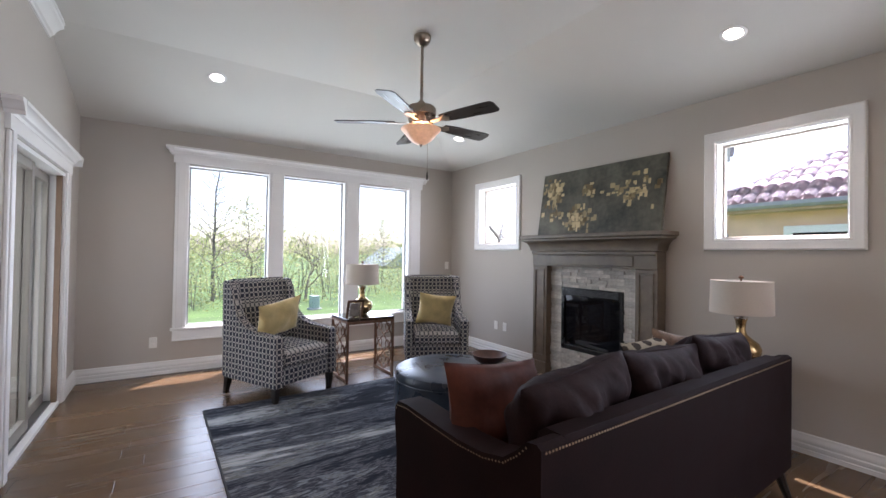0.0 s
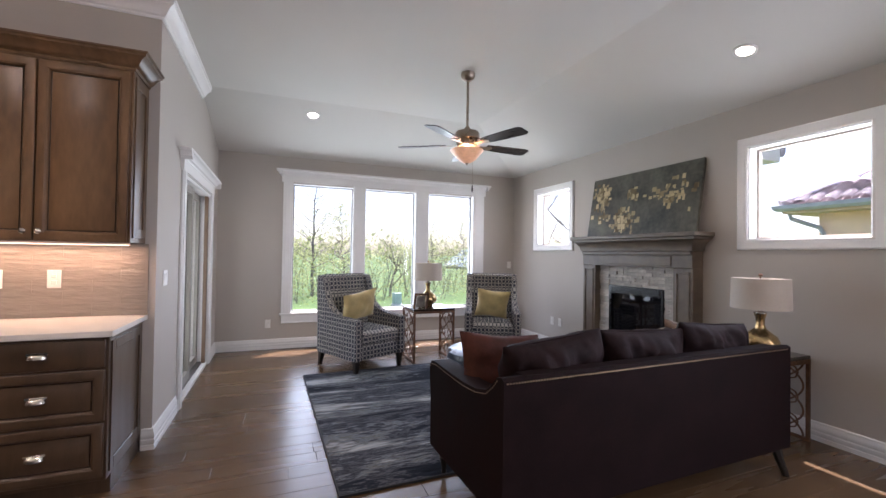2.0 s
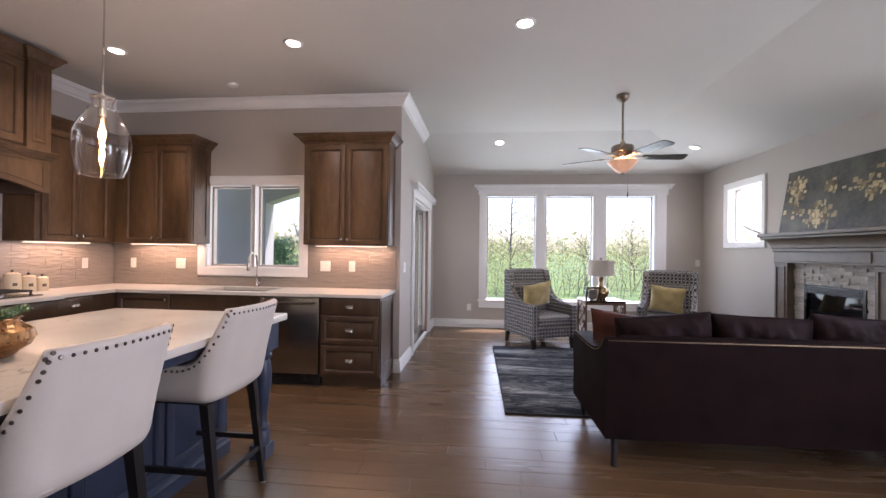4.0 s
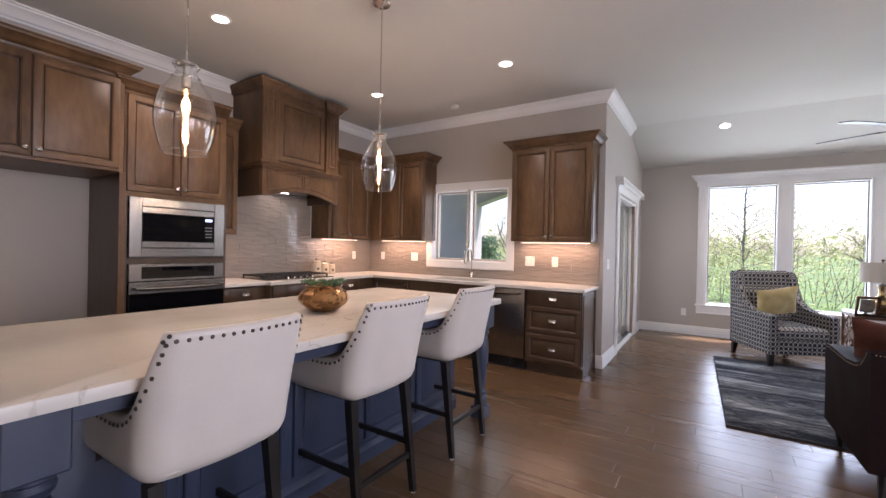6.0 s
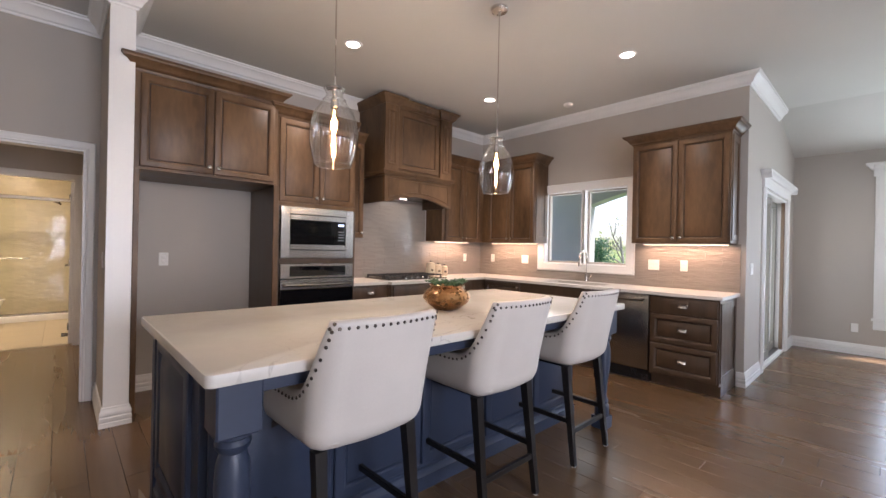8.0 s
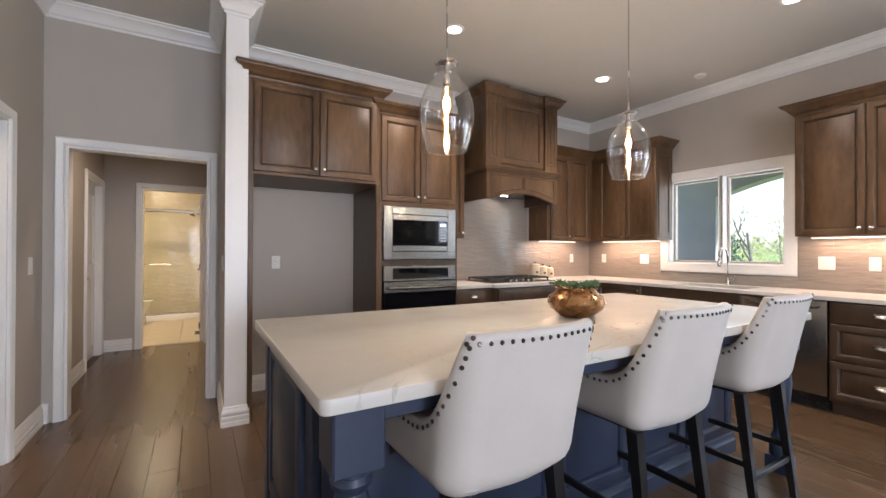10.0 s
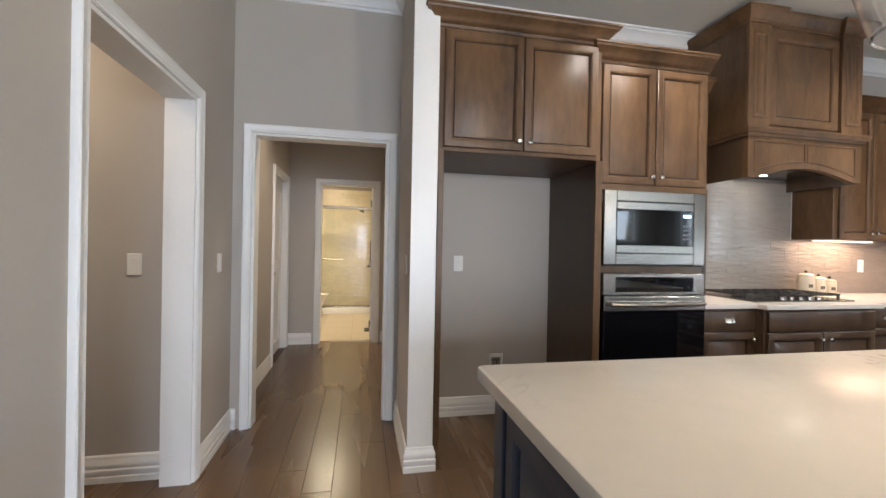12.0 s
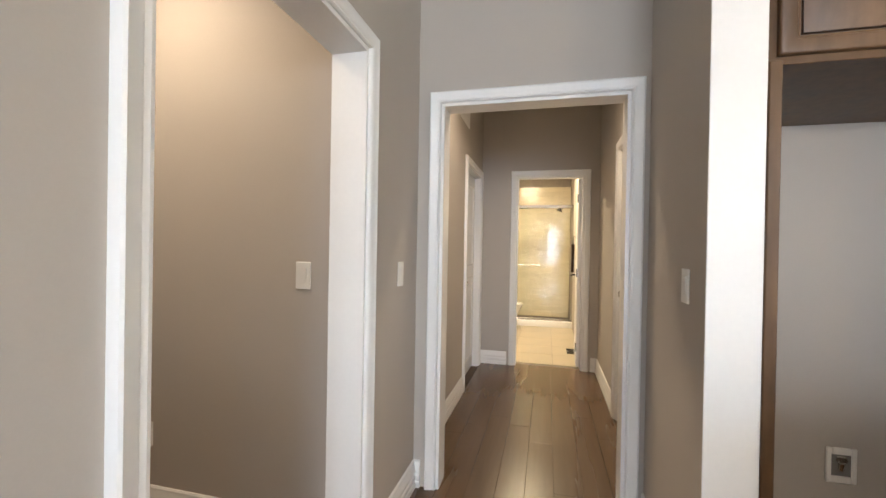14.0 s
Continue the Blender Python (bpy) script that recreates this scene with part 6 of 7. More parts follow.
# ---- bar stools: front to +y, the back behind ----
def bar_stool(m):
    t = thing("bar_stool", m, "cream leather bar stool with dark nailheads and black legs", "bar stool", "stools along the island")
    hw, yb, yf, rc = 0.255, -0.235, 0.260, 0.085
    straight, bend, back = yf - yb - rc, rc * math.pi / 2, 2 * (hw - rc)
    total = 2 * straight + 2 * bend + back

    def at_path(q):
        """Plan point and outward normal at a length along the shell, from one front edge round the back to the other."""
        side = 1
        if q > total / 2:
            q, side = total - q, -1
        if q < straight:
            x, y, nx, ny = -hw, yf - q, -1, 0
        elif q < straight + bend:
            a = math.pi + (q - straight) / rc
            x, y, nx, ny = -hw + rc + rc * math.cos(a), yb + rc + rc * math.sin(a), math.cos(a), math.sin(a)
        else:
            f = (q - straight - bend) / back
            x, y, nx, ny = -hw + rc + back * f, yb - 0.020 * math.sin(math.pi * f), 0, -1
        return side * x, y, side * nx, ny

    def top(q):
        q = min(q, total - q)
        d = max(0.0, straight + bend * 0.45 - q)
        return 0.748 + 0.274 * max(0.0, 1 - d / 0.24) ** 4.4

    def skin(q, z, inset):
        x, y, nx, ny = at_path(q)
        up = max(0.0, (z - 0.60) / 0.42)
        lean = 0.085 * up ** 1.2 * max(0.0, min(1.0, (yf - y) / (yf - yb)))
        return ((x - nx * inset) * (0.985 + 0.03 * up), y - ny * inset - lean, z)

    rows = []
    n = 72
    for i in range(n + 1):
        q = total * i / n
        zt, row = top(q), []
        for k in range(6):
            a = math.pi / 2 * k / 5
            row.append(skin(q, 0.555 + 0.075 * (1 - math.cos(a)), 0.070 * (1 - math.sin(a))))
        for k in range(1, 7):
            row.append(skin(q, 0.630 + (zt - 0.022 - 0.630) * k / 6, 0))
        for k in range(1, 6):
            a = math.pi * k / 5
            row.append(skin(q, zt - 0.022 + 0.022 * math.sin(a), 0.022 * (1 - math.cos(a))))
        row.append(skin(q, 0.62, 0.050))
        rows.append(row)
    s = Shape()
    s.grid(rows)
    s.bm.verts.ensure_lookup_table()
    k = len(rows[0])
    s.bm.faces.new([s.bm.verts[i] for i in range(k)])
    s.bm.faces.new([s.bm.verts[n * k + i] for i in range(k)][::-1])
    bmesh.ops.recalc_face_normals(s.bm, faces=s.bm.faces)
    part("shell", s, CREAM, t, "", 50, pose(0, 0, 0.034))
    part("underside", Shape().box(-hw + 0.06, hw - 0.06, yb + 0.060, yf, 0.554, 0.60, 0.006), CREAM, t, "", 35, pose(0, 0, 0.034))
    part("seat", pad(2 * hw - 0.085, yf - yb + 0.02, 0.135, 0.035, 0.018), CREAM, t, "", 40, pose(0, 0.030, 0.599))
    part("seat_frame", Shape().box(-hw + 0.085, hw - 0.085, yb + 0.10, yf - 0.04, 0.572, 0.5875), BLACK_WOOD, t)
    line = [(0.022, z) for z in (0.61, 0.635, 0.66, 0.685, 0.71)]
    for i in range(241):
        q = total * i / 240
        slope = (top(min(total, q + 0.002)) - top(max(0.0, q - 0.002))) / 0.004
        k = 0.026 / math.sqrt(1 + slope * slope)
        p = (q + slope * k, top(q) - k)
        if 0.022 <= p[0] <= total - 0.022:
            line.append(p)
    line += [(total - a, z) for a, z in line[4::-1]]
    stud, acc = [], 0.0
    for (q0, z0), (q1, z1) in zip(line, line[1:]):
        seg = math.hypot(q1 - q0, z1 - z0)
        acc += seg
        if acc >= 0.0245:
            acc = 0.0
            x, y, nx, ny = at_path(q1)
            stud.append((skin(q1, z1, -0.0012), (nx, ny, 0.1)))
    tagged(part("nailhead_trim", studs(stud, 0.0068, 8), BRONZE_NAIL, t, "dark bronze nailheads", 35, pose(0, 0, 0.034)), kind="stuff")
    feet = [(-0.205, 0.240), (0.205, 0.240), (0.205, -0.235), (-0.205, -0.235)]
    tops = [(-0.195, 0.205), (0.195, 0.205), (0.195, -0.165), (-0.195, -0.165)]
    for (fx, fy), (tx, ty) in zip(feet, tops):
        s = Shape()
        a = [s.bm.verts.new((fx + u * 0.014, fy + v * 0.014, 0.006)) for u, v in ((-1, -1), (1, -1), (1, 1), (-1, 1))]
        b = [s.bm.verts.new((tx + u * 0.022, ty + v * 0.022, 0.59)) for u, v in ((-1, -1), (1, -1), (1, 1), (-1, 1))]
        s.bm.faces.new(a), s.bm.faces.new(b)
        for i in range(4):
            s.bm.faces.new((a[i], a[(i + 1) % 4], b[(i + 1) % 4], b[i]))
        lg = part("leg", s, BLACK_WOOD, t)
        part("glide", Shape().lathe([(0.012, 0.0), (0.012, 0.007)], 10, (fx, fy, 0)), PLASTIC, lg)

    def at(i, z):
        f = z / 0.59
        return (feet[i][0] + (tops[i][0] - feet[i][0]) * f, feet[i][1] + (tops[i][1] - feet[i][1]) * f, z)
    for i, j, z in ((0, 1, 0.20), (1, 2, 0.26), (3, 0, 0.26), (2, 3, 0.20)):
        a, b = Vector(at(i, z)), Vector(at(j, z))
        s = Shape()
        if abs(a.x - b.x) > abs(a.y - b.y):
            s.box(min(a.x, b.x) + 0.01, max(a.x, b.x) - 0.01, a.y - 0.010, a.y + 0.010, z - 0.014, z + 0.014, 0.002)
        else:
            s.box(a.x - 0.010, a.x + 0.010, min(a.y, b.y) + 0.01, max(a.y, b.y) - 0.01, z - 0.014, z + 0.014, 0.002)
        part("stretcher", s, BLACK_WOOD, t)
    return t


st = bar_stool(pose(-1.585, -0.800, 0, 0, 0, 90))
copy_thing(st, pose(-1.575, -1.620, 0, 0, 0, 90))
copy_thing(st, pose(-1.575, -2.430, 0, 0, 0, 91))


# ---- pendants ----
PGLASS = clear_glass("clear_pendant_glass", (0.985, 0.985, 0.98), 0.0, 0.085, 0.42)
BULB_GLASS = clear_glass("amber_bulb_glass", (1.0, 0.90, 0.72), 0.0, 0.03, 0.30)


def pendant(m):
    t = thing("pendant_lamp", m, "clear glass jug pendant lamp with a lit filament bulb", "pendant lamp", "pendants over the island")
    part("canopy", Shape().lathe([(0.0, 0.0), (0.062, 0.0), (0.064, -0.012), (0.058, -0.022), (0.012, -0.026), (0.010, -0.05)], 28, close=False), NICKEL, t)
    part("cord", Shape().rod((0, 0, -0.04), (0, 0, -0.93), 0.0045, n=8), NICKEL, t)
    part("socket", Shape().lathe([(0.0045, -0.925), (0.010, -0.930), (0.012, -0.944), (0.044, -0.948), (0.044, -0.956), (0.014, -0.960), (0.012, -1.000), (0.019, -1.006), (0.019, -1.052), (0.0, -1.052)], 20, close=False), NICKEL, t)
    prof = [(0.052, -0.945), (0.055, -0.955), (0.044, -0.972), (0.043, -0.990), (0.050, -1.005), (0.060, -1.012), (0.058, -1.022), (0.072, -1.040), (0.098, -1.075), (0.119, -1.130), (0.127, -1.185), (0.123, -1.245), (0.107, -1.310), (0.092, -1.350)]
    s = Shape().lathe(prof, 40, close=False)
    g = part("glass_shade", s, PGLASS, t, "clear blown glass")
    g.visible_shadow = False
    part("shade_rim", Shape().lathe([(0.089, -1.349), (0.092, -1.353), (0.095, -1.349), (0.092, -1.345), (0.089, -1.349)], 40, close=False), PGLASS, g)
    b = part("bulb", Shape().lathe([(0.0, -1.318), (0.010, -1.312), (0.017, -1.290), (0.026, -1.180), (0.029, -1.130), (0.024, -1.090), (0.015, -1.052)], 24, close=False), BULB_GLASS, t)
    b.visible_shadow = False
    part("filament", Shape().lathe([(0.0, -1.304), (0.0035, -1.298), (0.0045, -1.185), (0.010, -1.168), (0.0165, -1.148), (0.0165, -1.126), (0.009, -1.106), (0.0035, -1.092), (0.003, -1.062)], 12, close=False), BULB, b, "glowing filament")
    return t


pd = pendant(pose(-2.050, -2.250, ZC))
copy_thing(pd, pose(-2.050, -0.945, ZC))
for y in (-2.250, -0.945):
    lamp("pendant_bulb", "POINT", (-2.050, y, ZC - 1.18), (-2.05, y, 0), 8.5, WARMER, 0.014)

# ---- hall doors and bathroom ----
def hall_door(m, w, label):
    t = structure_thing("door_hall", m, label, "door")
    part("leaf", Shape().box(-w / 2, w / 2, -0.09, -0.055, 0.005, 2.01, 0.003), TRIM, t)
    for z0, z1 in ((0.15, 0.95), (1.10, 1.88)):
        part("panel", Shape().moulding([(-w / 2 + 0.12, -0.055, z0), (w / 2 - 0.12, -0.055, z0), (w / 2 - 0.12, -0.055, z1), (-w / 2 + 0.12, -0.055, z1), (-w / 2 + 0.12, -0.055, z0)], [(0, 0), (0.006, 0.010), (0.020, 0.006), (0.024, 0)], (0, 1, 0)), TRIM, t)
    part("door_knob", Shape().lathe([(0.026, 0.0), (0.024, 0.006), (0.010, 0.012), (0.010, 0.03), (0.026, 0.04), (0.028, 0.055), (0.016, 0.066), (0.0, 0.068)], 18, close=False), NICKEL, t, "dark nickel knob", 40, pose(w / 2 - 0.07, -0.055, 0.95, -90))
    return t


hall_door(face_m(-6.41, HS, "+y"), 0.745, "closed white panelled door at the end of the hall")
hall_door(face_m(-5.34, HN, "-y"), 0.725, "closed white panelled door in the hall")
SHOWER_GLASS = clear_glass("shower_door_glass", (0.98, 0.99, 0.98), 0.0, 0.006)
CREAM_TILE = random_tint(in_place(mat("glossy_cream_wall_tile", (0.62, 0.55, 0.40), 0.10, vary=0.05, scale=8, stretch=(1, 1, 2), bump=0.7, fine=18, coat=0.4)), 0.05)
BFLOOR = mat("beige_stone_floor_tile", (0.42, 0.36, 0.27), 0.35, vary=0.15, scale=3, bump=0.03, fine=40)
BX0, BX1, BY0, BY1 = -10.25, HX - 0.12, -5.0, -3.10
setting("wall_bath_north", wall_along("x", BY1, BY1 + 0.12, BX0, BX1, -0.05, WHOLE), PAINT, "painted bathroom wall", "wall")
setting("wall_bath_south", wall_along("x", BY0 - 0.12, BY0, BX0, BX1, -0.05, WHOLE), PAINT, "painted bathroom wall", "wall")
setting("wall_bath_west", wall_along("y", BX0 - 0.12, BX0, BY0 - 0.12, BY1 + 0.12, -0.05, WHOLE), PAINT, "painted bathroom wall behind the shower", "wall")
setting("wall_bath_east", wall_along("y", BX1 - 0.0, BX1 + 0.12, BY0 - 0.12, HS - 0.12, -0.05, WHOLE), PAINT, "painted bathroom wall", "wall")
setting("ceiling_bath", Shape().box(BX0 - 0.1, BX1 + 0.05, BY0 - 0.1, BY1 + 0.1, 2.74, 2.84), CEIL, "pale bathroom ceiling", "ceiling")
setting("floor_bath", Shape().box(BX0, HX - 0.06, BY0, BY1, -0.12, -0.010), GROUT, "beige tiled bathroom floor", "floor")
lamp("bath_light", "AREA", (-8.3, -3.9, 2.70), (-8.3, -3.9, 0), 19, (1.0, 0.76, 0.44), 0.5)
bl = thing("bath_ceiling_light", pose(-8.3, -3.9, 2.74), "round lit bathroom ceiling light", "ceiling light")
part("diffuser", Shape().lathe([(0.16, 0.0), (0.16, -0.02), (0.12, -0.034), (0.0, -0.036)], 28, close=False), glowing("warm_bath_diffuser", (1.0, 0.72, 0.40), 1.5), bl)
cb = thing("shower_curb", pose(-9.36, 0, 0), "white shower threshold with a metal door track", "shower")
part("curb", Shape().box(-0.06, 0.06, BY0, BY1, -0.01, 0.10, 0.012, 2), TRIM, cb)
part("track", Shape().box(-0.03, 0.03, BY0, BY1, 0.10, 0.125, 0.003), STEEL, cb)
sd = thing("shower_door", pose(-9.36, 0, 0), "sliding clear glass shower door with a steel rail", "shower door")
part("top_rail", Shape().box(-0.025, 0.025, BY0, BY1, 1.93, 1.985, 0.006), STEEL, sd)
for k, (a, b, dx) in enumerate(((-4.95, -3.80, -0.012), (-3.98, -2.98, 0.012))):
    g = part("glass_panel", Shape().box(dx - 0.004, dx + 0.004, a, b, 0.125, 1.93), SHOWER_GLASS, sd, "clear glass")
    g.visible_shadow = False
part("towel_bar", Shape().rod((0.05, -4.60, 1.00), (0.05, -3.62, 1.00), 0.008).rod((0.012, -4.55, 1.00), (0.05, -4.55, 1.00), 0.006).rod((0.012, -3.66, 1.00), (0.05, -3.66, 1.00), 0.012), STEEL, sd)
shh = thing("shower_head", pose(-9.75, BY1, 1.98), "steel shower head on the tiled wall", "shower head")
part("arm", Shape().tube([(0, 0, 0), (0, -0.10, 0.02), (0, -0.20, -0.03)], 0.010, 8), STEEL, shh)
part("head", Shape().lathe([(0.012, 0.0), (0.05, -0.03), (0.055, -0.045), (0.0, -0.047)], 20, close=False), STEEL, shh, "", 40, pose(0, -0.20, -0.02, -20))
tl = thing("toilet", pose(-8.95, -4.20, 0), "white ceramic toilet beside the shower", "toilet")
PORC = mat("white_porcelain", (0.78, 0.76, 0.70), 0.1, vary=0.02, bump=0.0, coat=0.5)
part("bowl", Shape().lathe([(0.11, 0.0), (0.12, 0.05), (0.11, 0.18), (0.17, 0.33), (0.19, 0.39), (0.0, 0.39)], 28, (0, 0.10, 0), (1.0, 1.25), close=False), PORC, tl)
part("seat", Shape().lathe([(0.19, 0.39), (0.195, 0.40), (0.19, 0.415), (0.0, 0.425)], 28, (0, 0.10, 0), (1.0, 1.25), close=False), PORC, tl)
part("tank", Shape().box(-0.20, 0.20, -0.34, -0.14, 0.38, 0.74, 0.02, 3).box(-0.21, 0.21, -0.35, -0.13, 0.74, 0.77, 0.008, 2), PORC, tl)
tw2 = thing("hand_towel", pose(-8.62, BY1, 1.38), "dark hanging hand towel on a steel ring", "towel")
part("ring", Shape().tube([(0.07 * math.cos(a * math.pi / 8), -0.04, 0.07 * math.sin(a * math.pi / 8)) for a in range(17)], 0.005, 6).rod((0, 0, 0.07), (0, -0.045, 0.07), 0.008), STEEL, tw2)
rows = []
for j in range(9):
    rows.append([(-0.09 + 0.18 * i / 10 * (1 - 0.02 * j), -0.045 - 0.018 * math.sin(i * 1.9 + j * 0.2), -0.04 - 0.40 * j / 8) for i in range(11)])
s = Shape().grid(rows)
bmesh.ops.solidify(s.bm, geom=s.bm.faces[:], thickness=0.010)
part("cloth", s, mat("dark_brown_terry", (0.05, 0.03, 0.025), 0.95, bump=0.4, fine=200), tw2)
bd = structure_thing("door_bath", pose(HX - 0.105, BD1 - 0.018, 0, 0, 0, 178), "open white bathroom door on steel hinges", "door")
part("leaf", Shape().box(0.0, 0.68, 0.0, 0.035, 0.008, 2.03, 0.003), TRIM, bd)
for z in (0.22, 1.02, 1.82):
    part("hinge", Shape().box(-0.014, 0.012, 0.030, 0.042, z - 0.045, z + 0.045, 0.002).rod((-0.002, 0.042, z - 0.045), (-0.002, 0.042, z + 0.045), 0.006), STEEL, bd)
part("door_handle", Shape().rod((0.62, 0.035, 0.96), (0.62, 0.085, 0.96), 0.010).rod((0.62, 0.08, 0.96), (0.52, 0.085, 0.96), 0.009), BLACK, bd)
fd = thing("bath_floor_vent", pose(-7.75, -3.20, 0.0), "dark metal bathroom floor vent", "floor vent")
part("plate", Shape().box(-0.13, 0.13, -0.05, 0.05, 0.0, 0.007, 0.002), BLACK, fd)
vt = thing("wall_vent", face_m(-5.9, HS, "+y", 2.45), "white return air grille high on the hall wall", "air vent")
part("vent_frame", Shape().box(-0.20, 0.20, 0, 0.008, -0.10, 0.10, 0.003), TRIM, vt)
for i in range(8):
    part("slat", Shape().box(-0.18, 0.18, 0.008, 0.013, -0.085 + i * 0.023, -0.072 + i * 0.023), TRIM, vt)
hl = thing("hall_ceiling_light", pose(-5.05, -3.60, HC), "round lit hall ceiling light", "ceiling light")
part("diffuser", Shape().lathe([(0.075, 0.0), (0.075, -0.008), (0.0, -0.010)], 28, close=False), DISC, hl)
lamp("hall_light", "SPOT", (-5.05, -3.60, HC - 0.03), (-5.05, -3.60, 0), 15, WARMER, 0.06, angle=150)
pl = thing("passage_ceiling_light", pose(-3.40, -5.15, HC), "round lit passage ceiling light", "ceiling light")
part("diffuser", Shape().lathe([(0.075, 0.0), (0.075, -0.008), (0.0, -0.010)], 28, close=False), DISC, pl)
lamp("passage_light", "SPOT", (-3.40, -5.15, HC - 0.03), (-3.40, -5.15, 0), 17, WARMER, 0.06, angle=150)

# ---- outside ----
GZ = -0.35
GRASS = mat("spring_lawn", (0.050, 0.105, 0.020), 0.9, vary=0.35, scale=0.8, bump=0.5, fine=40, tint=(0.075, 0.130, 0.030))
STUCCO = mat("grey_stucco", (0.47, 0.46, 0.44), 0.9, vary=0.08, scale=3, bump=0.3, fine=90)
CONCRETE = mat("pale_concrete", (0.52, 0.50, 0.47), 0.85, vary=0.12, scale=2, bump=0.1, fine=60)
BARK = mat("grey_brown_bark", (0.20, 0.17, 0.145), 0.9, vary=0.4, scale=6, stretch=(3, 3, 0.6), bump=0.5, fine=30)


def leaf_mat(name, dark, pale):
    m = mat(name, dark, 0.6, vary=0.1, bump=0.0)
    n, l = m.node_tree.nodes, m.node_tree.links
    geo, rp = n.new("ShaderNodeNewGeometry"), n.new("ShaderNodeValToRGB")
    rp.color_ramp.elements[0].color, rp.color_ramp.elements[1].color = (*dark, 1), (*pale, 1)
    l.new(geo.outputs["Random Per Island"], rp.inputs[0])
    l.new(rp.outputs[0], shader(m).inputs["Base Color"])
    tl, mx = n.new("ShaderNodeBsdfTranslucent"), n.new("ShaderNodeMixShader")
    l.new(rp.outputs[0], tl.inputs[0])
    mx.inputs[0].default_value = 0.5
    l.new(shader(m).outputs[0], mx.inputs[1]), l.new(tl.outputs[0], mx.inputs[2])
    l.new(mx.outputs[0], n["Material Output"].inputs["Surface"])
    return m


BUD = leaf_mat("yellow_green_spring_leaf", (0.30, 0.31, 0.10), (0.58, 0.56, 0.27))
BRUSH = leaf_mat("brush_leaf", (0.20, 0.24, 0.085), (0.48, 0.49, 0.22))
EVER = leaf_mat("evergreen_needle", (0.018, 0.060, 0.026), (0.050, 0.12, 0.050))
setting("ground", Shape().box(-400, 400, -200, 600, GZ - 0.2, GZ), GRASS, "green spring lawn reaching to the horizon", "ground")
setting("patio_slab", Shape().box(-5.2, XS - 0.18, YK + 0.18, 4.75, GZ, -0.06, 0.01), CONCRETE, "pale concrete patio slab", "patio")
JX0, JX1 = -4.16, -1.62
arc = [(JX0 + (JX1 - JX0) * i / 16, 2.20 + 0.26 * math.sin(math.pi * i / 16)) for i in range(17)]
out = [(-5.2, -0.06), (-5.2, 3.0), (XS - 0.19, 3.0), (XS - 0.19, -0.06), (JX1, -0.06)] + arc[::-1] + [(JX0, -0.06)]
setting("patio_arch_wall", Shape().prism(out, 0.30, Matrix.Translation((0, 4.42, 0))), STUCCO, "grey stucco patio wall with a wide arch", "wall")
setting("patio_column", Shape().box(-5.2, -4.85, YK + 0.18, YK + 0.55, -0.06, 3.0), STUCCO, "grey stucco corner pier of the patio", "column")
setting("patio_ceiling", Shape().box(-5.3, XS - 0.18, YK + 0.18, 4.75, 3.0, 3.1), STUCCO, "flat ceiling over the covered patio", "ceiling")


def leaf_cloud(name, spots, size, material, parent, rnd, kind=""):
    """Small leaves scattered round the given spots, as one mesh."""
    verts, faces = [], []
    for p, spread, count in spots:
        for _ in range(count):
            c = Vector(p) + Vector((rnd.gauss(0, spread), rnd.gauss(0, spread), rnd.gauss(0, spread * 0.8)))
            u = Vector((rnd.gauss(0, 1), rnd.gauss(0, 1), rnd.gauss(0, 1))).normalized()
            w = u.orthogonal().normalized()
            a = size * rnd.uniform(0.6, 1.4)
            k = len(verts)
            verts += [c - u * a, c + w * a * 0.45, c + u * a, c - w * a * 0.45]
            faces.append((k, k + 1, k + 2, k + 3))
    me = bpy.data.meshes.new(name)
    me.from_pydata([tuple(v) for v in verts], [], faces)
    ob = part(name, me, material, parent)
    return tagged(ob, kind=kind) if kind else ob


def tree(x, y, h, seed, leaves, label, spread=0.9, bare=0.35, leaf=0.055, lean=0.0, material=BUD):
    rnd = random.Random(seed)
    t = thing("tree", pose(x, y, GZ), label, "tree", "garden trees")
    trunk, twigs, tips = Shape(), Shape(), []

    def grow(p, d, length, r, depth, shape):
        pts = [p]
        q, w = Vector(p), Vector(d)
        steps = 4
        for _ in range(steps):
            w = (w + Vector((rnd.gauss(0, 0.16), rnd.gauss(0, 0.16), rnd.gauss(0.03, 0.10)))).normalized()
            q = q + w * length / steps
            pts.append(tuple(q))
        shape.tube(pts, r, 6 if depth < 2 else 4, r * 0.5)
        if depth >= 5:
            tips.append(tuple(q))
            return
        for k in range(rnd.choice((2, 3, 3)) if depth else 4):
            f = rnd.uniform(0.45, 1.0)
            i = min(steps, max(1, int(f * steps)))
            side = Vector((rnd.gauss(0, 1), rnd.gauss(0, 1), rnd.uniform(0.1, 0.9))).normalized()
            grow(pts[i], (w * 0.55 + side * spread).normalized(), length * rnd.uniform(0.55, 0.78), r * 0.50, depth + 1, twigs)
            if depth >= 2:
                tips.append(pts[i])

    grow((0, 0, -0.05), (lean, 0, 1), h * 0.42, h * 0.013, 0, trunk)
    part("trunk", trunk, BARK, t)
    part("branches", twigs, BARK, t, "bare grey twigs")
    if leaves:
        pick = [p for p in tips if rnd.random() > bare]
        leaf_cloud("crown", [(p, 0.22, max(1, leaves // max(1, len(pick)))) for p in pick], leaf, material, t, rnd)
    return t


